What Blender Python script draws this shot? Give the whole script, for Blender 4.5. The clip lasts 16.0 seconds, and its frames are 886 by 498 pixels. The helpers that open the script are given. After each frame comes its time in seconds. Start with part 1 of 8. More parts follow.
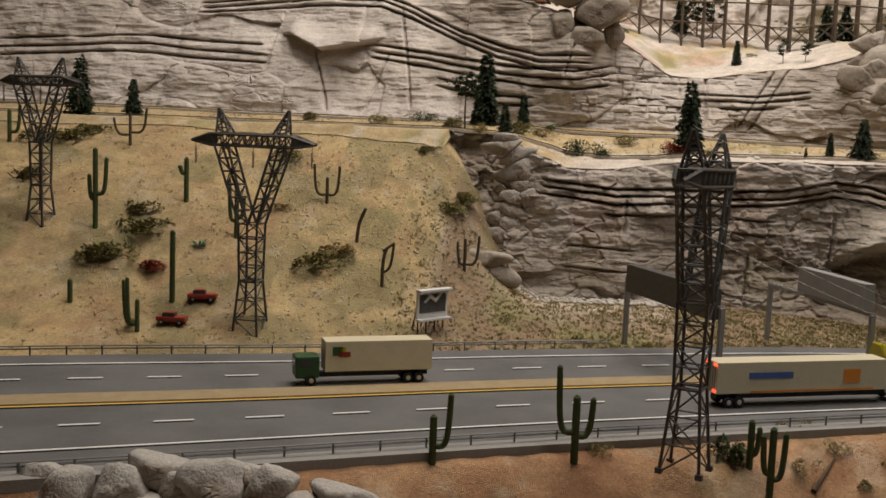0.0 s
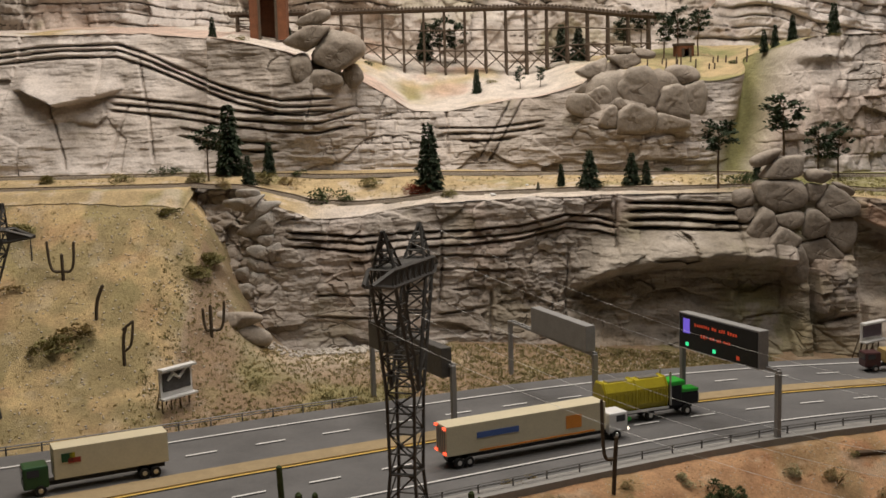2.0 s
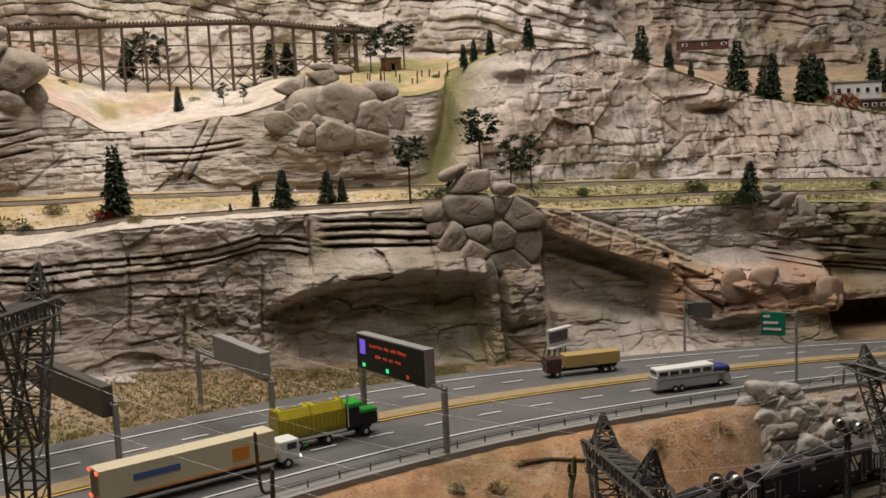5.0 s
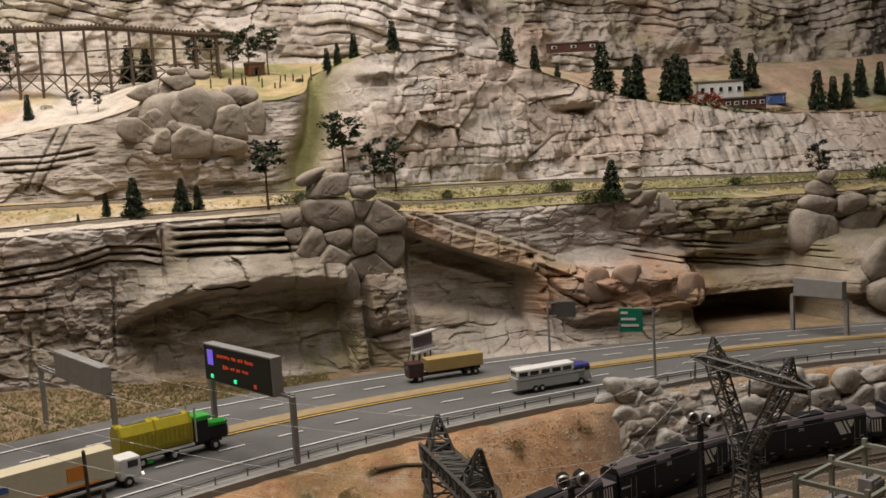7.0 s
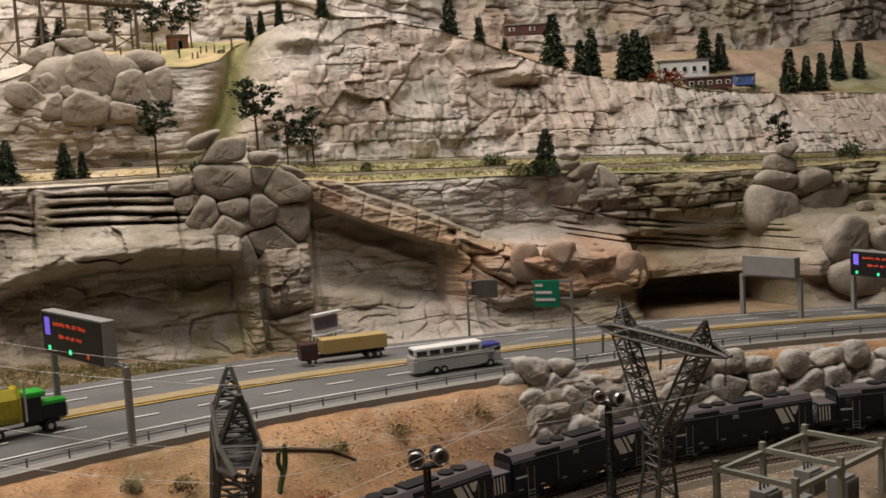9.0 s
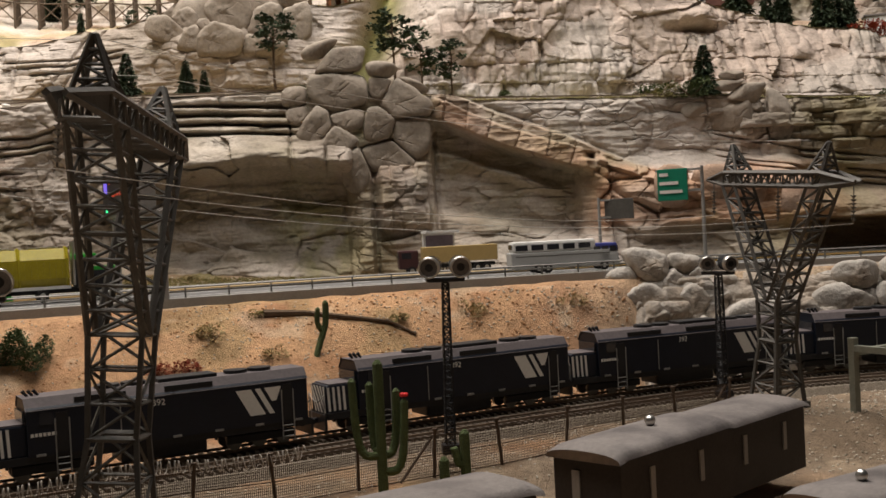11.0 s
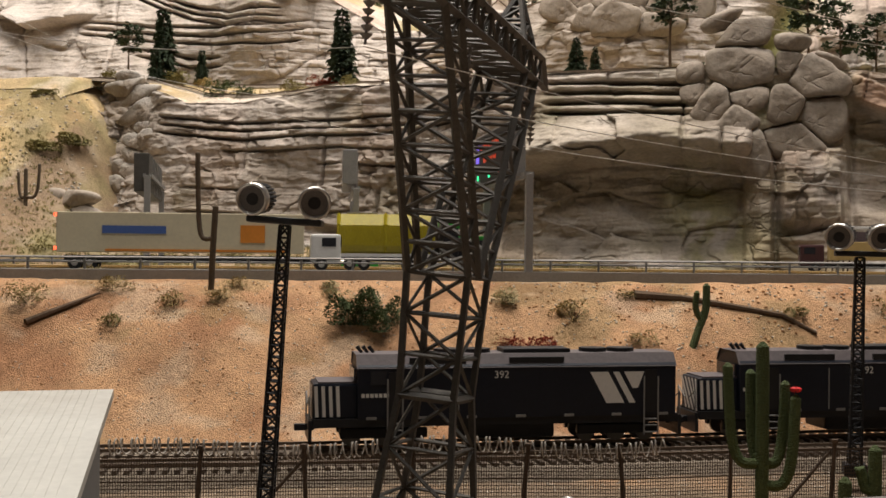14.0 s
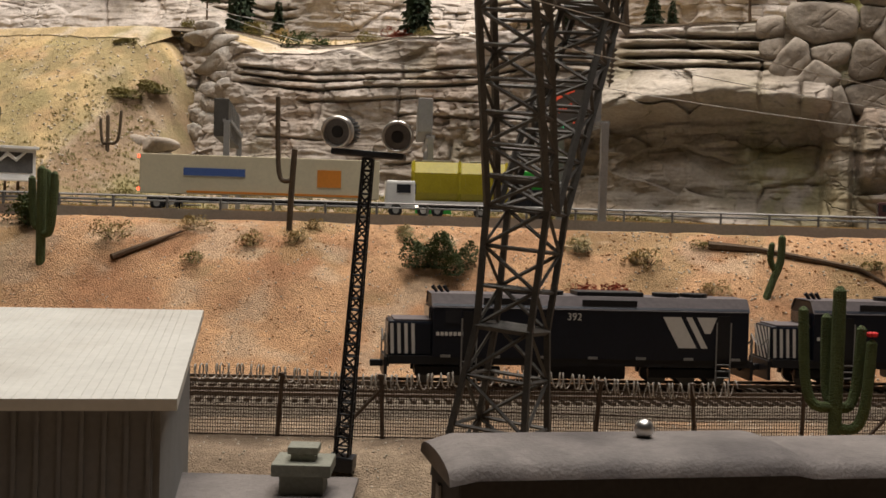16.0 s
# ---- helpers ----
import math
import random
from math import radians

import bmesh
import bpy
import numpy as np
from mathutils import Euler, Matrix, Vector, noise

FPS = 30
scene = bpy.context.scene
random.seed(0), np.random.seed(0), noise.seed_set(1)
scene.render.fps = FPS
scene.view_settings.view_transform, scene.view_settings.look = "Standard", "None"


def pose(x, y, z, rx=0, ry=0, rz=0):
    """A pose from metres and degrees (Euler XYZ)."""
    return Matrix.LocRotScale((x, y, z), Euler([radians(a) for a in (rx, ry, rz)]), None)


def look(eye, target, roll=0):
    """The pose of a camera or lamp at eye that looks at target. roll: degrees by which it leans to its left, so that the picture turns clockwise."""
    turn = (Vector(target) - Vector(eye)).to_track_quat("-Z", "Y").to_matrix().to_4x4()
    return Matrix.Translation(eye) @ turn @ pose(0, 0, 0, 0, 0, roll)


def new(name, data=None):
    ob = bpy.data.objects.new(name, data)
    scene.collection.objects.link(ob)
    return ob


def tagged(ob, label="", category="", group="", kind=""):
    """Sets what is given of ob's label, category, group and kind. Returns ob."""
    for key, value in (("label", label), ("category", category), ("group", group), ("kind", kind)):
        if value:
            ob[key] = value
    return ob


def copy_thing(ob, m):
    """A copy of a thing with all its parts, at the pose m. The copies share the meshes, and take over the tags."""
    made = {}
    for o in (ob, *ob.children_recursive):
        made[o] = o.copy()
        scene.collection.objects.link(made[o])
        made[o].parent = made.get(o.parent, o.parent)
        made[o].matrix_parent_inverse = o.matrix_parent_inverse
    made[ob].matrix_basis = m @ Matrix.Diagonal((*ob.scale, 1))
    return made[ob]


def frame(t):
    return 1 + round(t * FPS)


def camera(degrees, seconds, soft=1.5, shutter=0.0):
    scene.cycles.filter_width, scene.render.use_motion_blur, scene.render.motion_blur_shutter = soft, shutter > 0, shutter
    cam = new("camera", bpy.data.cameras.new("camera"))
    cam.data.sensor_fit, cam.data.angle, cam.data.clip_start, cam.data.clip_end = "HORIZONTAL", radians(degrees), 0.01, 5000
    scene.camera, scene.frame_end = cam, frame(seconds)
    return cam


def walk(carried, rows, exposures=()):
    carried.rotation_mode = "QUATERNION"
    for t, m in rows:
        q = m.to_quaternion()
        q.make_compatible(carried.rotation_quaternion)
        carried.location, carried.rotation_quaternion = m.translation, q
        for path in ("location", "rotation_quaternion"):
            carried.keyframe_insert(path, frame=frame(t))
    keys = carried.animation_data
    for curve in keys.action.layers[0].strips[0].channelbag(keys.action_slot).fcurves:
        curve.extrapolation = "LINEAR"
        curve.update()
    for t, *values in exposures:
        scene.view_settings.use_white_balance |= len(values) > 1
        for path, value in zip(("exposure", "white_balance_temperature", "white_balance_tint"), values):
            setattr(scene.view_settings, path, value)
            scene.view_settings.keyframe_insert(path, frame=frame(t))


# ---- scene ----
cam = camera(43.8, 16.0, soft=1.6)
# seconds, eye, point looked at, lean in degrees
PATH = [
    (0, (-0.609, -1.482, 0.353), (-0.907, 0.482, 0.116), 2.2),
    (0.5, (-0.604, -1.48, 0.369), (-0.816, 0.497, 0.156), 1.5),
    (1, (-0.566, -1.483, 0.418), (-0.697, 0.499, 0.183), 1.2),
    (1.5, (-0.536, -1.49, 0.453), (-0.572, 0.493, 0.2), -0.0),
    (2, (-0.496, -1.48, 0.482), (-0.449, 0.502, 0.217), -1.6),
    (2.5, (-0.459, -1.478, 0.501), (-0.333, 0.498, 0.218), -1.7),
    (3, (-0.433, -1.467, 0.503), (-0.227, 0.502, 0.222), -1.5),
    (3.5, (-0.428, -1.46, 0.501), (-0.193, 0.507, 0.224), -1.2),
    (4, (-0.391, -1.468, 0.51), (-0.106, 0.492, 0.228), -1.3),
    (4.5, (-0.354, -1.475, 0.506), (0.01, 0.473, 0.23), -1.9),
    (7, (-0.246, -1.461, 0.483), (0.367, 0.425, 0.221), -3.4),
    (7.5, (-0.207, -1.437, 0.454), (0.424, 0.443, 0.198), -3.3),
    (8, (-0.141, -1.414, 0.427), (0.517, 0.458, 0.181), -3.7),
    (8.2, (-0.117, -1.397, 0.415), (0.547, 0.475, 0.174), -3.7),
    (10.5, (0.161, -1.221, 0.145), (0.428, 0.76, 0.055), -2.5),
    (11, (0.198, -1.19, 0.062), (0.368, 0.802, 0.027), -2.9),
    (11.5, (0.204, -1.146, 0.028), (0.277, 0.853, 0.013), -2.8),
    (12, (0.2, -1.096, 0.018), (0.111, 0.902, 0.021), -1.8),
    (12.5, (0.202, -1.082, 0.0165), (-0.027, 0.9, 0.03), -0.8),
    (13, (0.205, -1.068, 0.015), (-0.174, 0.895, 0.03), -0.9),
    (13.5, (0.204, -1.054, 0.016), (-0.246, 0.895, 0.031), -0.5),
    (14, (0.205, -1.047, 0.018), (-0.327, 0.881, 0.03), 0.5),
    (14.5, (0.207, -1.049, 0.015), (-0.348, 0.873, 0.025), 0.9),
    (15, (0.202, -1.051, 0.012), (-0.383, 0.862, 0.017), 1.4),
    (15.5, (0.202, -1.055, 0.007), (-0.413, 0.848, -0.015), 1.2),
    (16, (0.202, -1.059, 0.004), (-0.444, 0.833, -0.057), 1.7),
]
walk(cam, [(t, look(eye, target, roll)) for t, eye, target, roll in PATH],
     exposures=((0, 0.2), (4, 0.3), (8, 0.46), (10.5, 0.78), (12.5, 1.0), (14, 0.95), (16, 0.95)))

# ---- light: the hall's ceiling lamps above the layout ----
world = bpy.data.worlds.new("hall")
scene.world = world
world.use_nodes = True
world.node_tree.nodes["Background"].inputs["Color"].default_value = (1.0, 0.93, 0.88, 1)
world.node_tree.nodes["Background"].inputs["Strength"].default_value = 0.06


def area_lamp(name, eye, target, w, h, watts, colour=(0.97, 0.92, 0.88)):
    data = bpy.data.lights.new(name, "AREA")
    data.shape, data.size, data.size_y, data.energy, data.color = "RECTANGLE", w, h, watts, colour
    ob = new(name, data)
    ob.matrix_world = look(eye, target)
    return ob


area_lamp("ceiling_lamp_left", (-0.9, 0.25, 2.6), (-0.75, 0.7, 0.2), 1.2, 0.4, 22, (1.0, 0.90, 0.79))
area_lamp("ceiling_lamp_right", (0.55, 0.2, 2.5), (0.4, 0.7, 0.2), 1.0, 0.4, 17)
area_lamp("ceiling_lamp_front", (0.1, -0.9, 2.4), (0.05, -0.3, 0.0), 1.6, 0.4, 11)
area_lamp("ceiling_lamp_back", (-0.25, 1.3, 2.6), (-0.25, 1.4, 0.5), 1.8, 0.4, 32, (1.0, 0.92, 0.85))

# ---- materials ----
def material(name, base, rough=0.8, metal=0.0, vary=0.25, scale=60.0, bump=0.3, bump_scale=400.0, tint=None, tint_at=0.5, spec=0.3, zone=None, depth=0.0015, tint_scale=None, carve=None):
    """Base colour with two scales of variation, an optional second colour in patches, and fine relief."""
    m = bpy.data.materials.new(name)
    m.use_nodes = True
    nt = m.node_tree
    n, l = nt.nodes, nt.links
    b = n["Principled BSDF"]
    b.inputs["Roughness"].default_value, b.inputs["Metallic"].default_value = rough, metal
    b.inputs["Specular IOR Level"].default_value = spec
    co = n.new("ShaderNodeTexCoord")
    big, fine = n.new("ShaderNodeTexNoise"), n.new("ShaderNodeTexNoise")
    for node, s, d in ((big, scale, 5), (fine, scale * 7, 3)):
        node.inputs["Scale"].default_value, node.inputs["Detail"].default_value = s, d
        l.new(co.outputs["Object"], node.inputs["Vector"])
    add = n.new("ShaderNodeMath")
    add.operation = "ADD"
    l.new(big.outputs["Fac"], add.inputs[0]); l.new(fine.outputs["Fac"], add.inputs[1])
    ramp = n.new("ShaderNodeMapRange")
    ramp.inputs["From Min"].default_value, ramp.inputs["From Max"].default_value = 0.6, 1.4
    ramp.inputs["To Min"].default_value, ramp.inputs["To Max"].default_value = 1 - vary, 1 + vary
    l.new(add.outputs[0], ramp.inputs["Value"])
    colour = None
    if tint:
        patch, step, mix = n.new("ShaderNodeTexNoise"), n.new("ShaderNodeMapRange"), n.new("ShaderNodeMix")
        patch.inputs["Scale"].default_value, patch.inputs["Detail"].default_value = tint_scale or scale * 0.35, 6
        l.new(co.outputs["Object"], patch.inputs["Vector"])
        step.inputs["From Min"].default_value, step.inputs["From Max"].default_value = tint_at - 0.06, tint_at + 0.1
        l.new(patch.outputs["Fac"], step.inputs["Value"])
        mix.data_type = "RGBA"
        l.new(step.outputs[0], mix.inputs["Factor"])
        mix.inputs["A"].default_value, mix.inputs["B"].default_value = (*base, 1), (*tint, 1)
        colour = mix.outputs["Result"]
    if zone:
        # painted zones of the relief, carried by the mesh
        for layer, paint in zone:
            attr, mix = n.new("ShaderNodeAttribute"), n.new("ShaderNodeMix")
            attr.attribute_name = layer
            mix.data_type = "RGBA"
            l.new(attr.outputs["Fac"], mix.inputs["Factor"])
            if colour: l.new(colour, mix.inputs["A"])
            else: mix.inputs["A"].default_value = (*base, 1)
            mix.inputs["B"].default_value = (*paint, 1)
            colour = mix.outputs["Result"]
    scaled = n.new("ShaderNodeVectorMath")
    scaled.operation = "SCALE"
    if colour: l.new(colour, scaled.inputs[0])
    else: scaled.inputs[0].default_value = base
    l.new(ramp.outputs[0], scaled.inputs["Scale"])
    carved = None
    if carve:
        # hand-cut joints: the edges of wandering cells, in patches, with a thin dark wash left in them
        size, deep, flat = carve
        warp, push, move, squash = n.new("ShaderNodeTexNoise"), n.new("ShaderNodeVectorMath"), n.new("ShaderNodeVectorMath"), n.new("ShaderNodeVectorMath")
        warp.inputs["Scale"].default_value, warp.inputs["Detail"].default_value = 0.8 / size, 4
        l.new(co.outputs["Object"], warp.inputs["Vector"])
        push.operation, move.operation, squash.operation = "SCALE", "ADD", "MULTIPLY"
        l.new(warp.outputs["Color"], push.inputs[0])
        push.inputs["Scale"].default_value = size * 0.9
        l.new(co.outputs["Object"], move.inputs[0]); l.new(push.outputs["Vector"], move.inputs[1])
        l.new(move.outputs["Vector"], squash.inputs[0])
        squash.inputs[1].default_value = (1.0, 0.6, flat)
        vor, edge, patch, where, keep = n.new("ShaderNodeTexVoronoi"), n.new("ShaderNodeMapRange"), n.new("ShaderNodeTexNoise"), n.new("ShaderNodeMapRange"), n.new("ShaderNodeMath")
        vor.feature = "DISTANCE_TO_EDGE"
        vor.inputs["Scale"].default_value = 1.0 / size
        l.new(squash.outputs["Vector"], vor.inputs["Vector"])
        edge.inputs["From Min"].default_value, edge.inputs["From Max"].default_value = 0.0, 0.07
        edge.inputs["To Min"].default_value, edge.inputs["To Max"].default_value = 1.0, 0.0
        l.new(vor.outputs["Distance"], edge.inputs["Value"])
        patch.inputs["Scale"].default_value, patch.inputs["Detail"].default_value = 0.35 / size, 3
        l.new(co.outputs["Object"], patch.inputs["Vector"])
        where.inputs["From Min"].default_value, where.inputs["From Max"].default_value = 0.60, 0.68
        l.new(patch.outputs["Fac"], where.inputs["Value"])
        keep.operation = "MULTIPLY"
        l.new(edge.outputs[0], keep.inputs[0]); l.new(where.outputs[0], keep.inputs[1])
        wash = n.new("ShaderNodeMapRange")
        wash.inputs["To Min"].default_value, wash.inputs["To Max"].default_value = 1.0, 0.78
        l.new(keep.outputs[0], wash.inputs["Value"])
        washed = n.new("ShaderNodeVectorMath")
        washed.operation = "SCALE"
        l.new(scaled.outputs["Vector"], washed.inputs[0]); l.new(wash.outputs[0], washed.inputs["Scale"])
        scaled = washed
        carved = n.new("ShaderNodeBump")
        carved.invert = True
        carved.inputs["Strength"].default_value, carved.inputs["Distance"].default_value = 0.9, deep
        l.new(keep.outputs[0], carved.inputs["Height"])
    l.new(scaled.outputs["Vector"], b.inputs["Base Color"])
    if bump:
        bn, bt = n.new("ShaderNodeBump"), n.new("ShaderNodeTexNoise")
        bt.inputs["Scale"].default_value, bt.inputs["Detail"].default_value = bump_scale, 6
        l.new(co.outputs["Object"], bt.inputs["Vector"])
        l.new(bt.outputs["Fac"], bn.inputs["Height"])
        bn.inputs["Strength"].default_value, bn.inputs["Distance"].default_value = bump, depth
        if carved:
            l.new(carved.outputs["Normal"], bn.inputs["Normal"])
        l.new(bn.outputs["Normal"], b.inputs["Normal"])
    return m


def glowing(name, colour, power):
    m = bpy.data.materials.new(name)
    m.use_nodes = True
    b = m.node_tree.nodes["Principled BSDF"]
    b.inputs["Base Color"].default_value = (*colour, 1)
    b.inputs["Emission Color"].default_value = (*colour, 1)
    b.inputs["Emission Strength"].default_value = power
    return m


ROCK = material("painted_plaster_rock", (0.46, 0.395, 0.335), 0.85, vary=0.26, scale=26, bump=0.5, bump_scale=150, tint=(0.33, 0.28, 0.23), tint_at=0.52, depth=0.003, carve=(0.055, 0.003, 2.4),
                zone=(("umber_shade", (0.21, 0.165, 0.12)), ("red", (0.43, 0.26, 0.17)), ("moss", (0.24, 0.22, 0.09)), ("pale", (0.56, 0.50, 0.45))))
BOULDER = material("painted_plaster_boulder", (0.38, 0.325, 0.265), 0.85, vary=0.25, scale=26, bump=0.6, bump_scale=130, tint=(0.25, 0.205, 0.16), tint_at=0.50, depth=0.003, carve=(0.032, 0.0022, 1.5))
BOULDER_RED = material("painted_plaster_red_boulder", (0.40, 0.27, 0.19), 0.85, vary=0.2, scale=30, bump=0.45, bump_scale=300, tint=(0.28, 0.20, 0.15), tint_at=0.5, depth=0.003)
OUTCROP = material("pale_outcrop_plaster", (0.47, 0.43, 0.38), 0.85, vary=0.25, scale=40, bump=0.6, bump_scale=320, tint=(0.34, 0.28, 0.22), tint_at=0.52, depth=0.003, carve=(0.026, 0.0028, 2.0))
PALE = material("pale_plaster_rock", (0.50, 0.45, 0.39), 0.85, vary=0.2, scale=30, bump=0.5, bump_scale=260)
SAND = material("scatter_sand", (0.53, 0.385, 0.19), 0.95, vary=0.34, scale=30, bump=0.8, bump_scale=700, tint=(0.46, 0.30, 0.15), tint_at=0.55, depth=0.003,
                zone=(("moss", (0.25, 0.22, 0.10)), ("earth", (0.29, 0.20, 0.12)), ("pale", (0.60, 0.50, 0.38))))
ORANGE = material("orange_desert_sand", (0.54, 0.315, 0.165), 0.95, vary=0.34, scale=34, bump=1.0, bump_scale=800, tint=(0.41, 0.21, 0.105), tint_at=0.54, depth=0.003,
                  zone=(("moss", (0.24, 0.21, 0.09)), ("earth", (0.26, 0.20, 0.14)), ("pale", (0.58, 0.44, 0.30))))
GRASSY = material("terrace_scatter", (0.50, 0.375, 0.205), 0.95, vary=0.34, scale=34, bump=0.8, bump_scale=700, depth=0.003,
                  zone=(("moss", (0.27, 0.26, 0.11)), ("pale", (0.66, 0.58, 0.50)), ("red", (0.52, 0.34, 0.26))))
ASPHALT = material("asphalt", (0.148, 0.142, 0.136), 0.7, vary=0.12, scale=18, bump=0.25, bump_scale=900, tint=(0.12, 0.115, 0.11), tint_at=0.5)
LINE_WHITE = material("road_line_white", (0.72, 0.70, 0.66), 0.7, vary=0.12, scale=90, bump=0.1)
MEDIAN = material("median_yellow", (0.36, 0.27, 0.15), 0.85, vary=0.18, scale=50, bump=0.5, bump_scale=700)
LINE_YELLOW = material("road_line_yellow", (0.70, 0.47, 0.12), 0.7, vary=0.12, scale=90, bump=0.1)
KERB = material("pale_verge_concrete", (0.30, 0.285, 0.26), 0.8, vary=0.15, scale=60, bump=0.2)
RAIL_STEEL = material("dull_guard_rail_steel", (0.20, 0.19, 0.175), 0.55, 0.5, vary=0.15, scale=80, bump=0.1)
GREY_STEEL = material("grey_painted_steel", (0.30, 0.29, 0.275), 0.6, 0.2, vary=0.15, scale=60, bump=0.15)
DARK_STEEL = material("dark_lattice_steel", (0.105, 0.098, 0.088), 0.55, 0.35, vary=0.25, scale=120, bump=0.2)
BLACK = material("black_plastic", (0.02, 0.02, 0.022), 0.45, vary=0.2, scale=90, bump=0.1)
NAVY = material("dark_navy_paint", (0.008, 0.011, 0.020), 0.42, vary=0.2, scale=60, bump=0.05, spec=0.35)
ROOF_GREY = material("warm_grey_roof_paint", (0.12, 0.10, 0.10), 0.6, vary=0.2, scale=50, bump=0.15)
WHITE = material("white_paint", (0.75, 0.73, 0.69), 0.5, vary=0.08, scale=60, bump=0.05)
CREAM = material("cream_paint", (0.66, 0.58, 0.40), 0.5, vary=0.08, scale=50, bump=0.05)
SILVER = material("brushed_metal", (0.62, 0.60, 0.57), 0.3, 0.9, vary=0.12, scale=120, bump=0.05)
BLUE = material("bus_blue_paint", (0.05, 0.06, 0.26), 0.35, vary=0.1, scale=60, bump=0.05, spec=0.5)
YELLOW = material("yellow_tank_paint", (0.42, 0.34, 0.02), 0.35, vary=0.15, scale=70, bump=0.05, spec=0.5)
GREEN = material("bright_green_cab_paint", (0.03, 0.42, 0.04), 0.3, vary=0.1, scale=60, bump=0.05, spec=0.6)
DARK_GREEN = material("dark_green_cab_paint", (0.03, 0.08, 0.03), 0.4, vary=0.15, scale=60, bump=0.05)
RED = material("dull_red_paint", (0.30, 0.045, 0.03), 0.45, vary=0.2, scale=60, bump=0.05)
ORANGE_LOGO = material("orange_panel_paint", (0.72, 0.26, 0.04), 0.5, vary=0.08, bump=0.0)
BLUE_LOGO = material("blue_panel_paint", (0.08, 0.14, 0.36), 0.5, vary=0.08, bump=0.0)
SIGN_GREEN = material("green_sign_face", (0.01, 0.20, 0.12), 0.5, vary=0.08, bump=0.0)
GLASS = material("dark_window_glass", (0.03, 0.03, 0.035), 0.12, vary=0.1, scale=50, bump=0.0, spec=0.6)
TYRE = material("tyre_rubber", (0.025, 0.024, 0.023), 0.8, vary=0.2, scale=120, bump=0.2)
CACTUS = material("cactus_green", (0.075, 0.10, 0.035), 0.8, vary=0.3, scale=120, bump=0.9, bump_scale=900, depth=0.002)
CACTUS_DRY = material("dry_cactus_brown", (0.10, 0.075, 0.05), 0.85, vary=0.3, scale=120, bump=0.5, bump_scale=600)
BARK = material("bark_brown", (0.12, 0.08, 0.05), 0.9, vary=0.3, scale=150, bump=0.6, bump_scale=500)
WOOD = material("weathered_trestle_wood", (0.115, 0.085, 0.06), 0.85, vary=0.3, scale=90, bump=0.4, bump_scale=300)
HUT_WOOD = material("red_brown_boards", (0.22, 0.09, 0.045), 0.8, vary=0.3, scale=70, bump=0.3)
NEEDLES = material("spruce_needles", (0.050, 0.070, 0.038), 0.9, vary=0.4, scale=150, bump=0.3)
NEEDLES_LIGHT = material("light_conifer_needles", (0.075, 0.095, 0.035), 0.9, vary=0.4, scale=150, bump=0.3)
BUSH = material("olive_foam_foliage", (0.24, 0.21, 0.085), 0.95, vary=0.4, scale=120, bump=0.4)
BUSH_DRY = material("straw_foliage", (0.36, 0.28, 0.13), 0.95, vary=0.35, scale=120, bump=0.4)
BUSH_DARK = material("dark_green_foliage", (0.085, 0.11, 0.045), 0.95, vary=0.4, scale=120, bump=0.4)
BUSH_RED = material("rust_red_foliage", (0.25, 0.05, 0.025), 0.95, vary=0.35, scale=120, bump=0.4)
AGAVE = material("agave_blue_green", (0.10, 0.22, 0.13), 0.7, vary=0.25, scale=120, bump=0.2)
BALLAST = material("track_ballast", (0.25, 0.205, 0.155), 0.95, vary=0.35, scale=220, bump=0.9, bump_scale=900, depth=0.003)
SLEEPER = material("sleeper_brown", (0.14, 0.11, 0.085), 0.9, vary=0.3, scale=120, bump=0.4)
RAIL = material("rusty_rail", (0.15, 0.11, 0.08), 0.55, 0.3, vary=0.2, scale=150, bump=0.1)
SHED_WALL = material("dark_grey_shed_wall", (0.17, 0.17, 0.17), 0.75, vary=0.12, scale=60, bump=0.2)
SHED_ROOF = material("pale_sheet_roof", (0.56, 0.55, 0.50), 0.55, vary=0.1, scale=40, bump=0.1, tint=(0.48, 0.46, 0.41), tint_at=0.55)
DARK_ROOF = material("dusty_dark_roof", (0.22, 0.195, 0.18), 0.7, vary=0.2, scale=45, bump=0.4, bump_scale=700, tint=(0.12, 0.105, 0.10), tint_at=0.5)
WIRE = material("silver_wire", (0.72, 0.70, 0.66), 0.45, 0.15, vary=0.1, bump=0.0)
CONCRETE = material("grey_concrete_frame", (0.26, 0.26, 0.21), 0.8, vary=0.2, scale=90, bump=0.3)
STONE = material("loose_stones", (0.58, 0.50, 0.40), 0.9, vary=0.3, scale=200, bump=0.4)
LED_RED = glowing("led_red", (0.85, 0.10, 0.04), 0.12)
LED_GREEN = glowing("led_green", (0.05, 0.9, 0.35), 0.7)
LED_BLUE = glowing("led_blue", (0.22, 0.14, 0.9), 0.4)
LED_WHITE = glowing("led_white", (1.0, 0.9, 0.75), 1.2)
TAIL_RED = glowing("tail_lamp_red", (1.0, 0.10, 0.04), 1.5)

# ---- helpers for meshes ----
def part(name, bm, mat, parent=None, label="", smooth=False):
    """Links a bmesh as one mesh object under a thing or a part."""
    me = bpy.data.meshes.new(name)
    bm.to_mesh(me)
    bm.free()
    me.materials.append(mat)
    if smooth:
        me.shade_smooth()
    ob = new(name, me)
    ob.parent = parent
    if label:
        tagged(ob, label)
    return ob


def thing(name, at=(0, 0, 0), rz=0.0, label="", category="", group="", kind=""):
    ob = new(name)
    ob.empty_display_size = 0.01
    ob.matrix_basis = pose(*at, 0, 0, rz)
    return tagged(ob, label, category, group, kind)


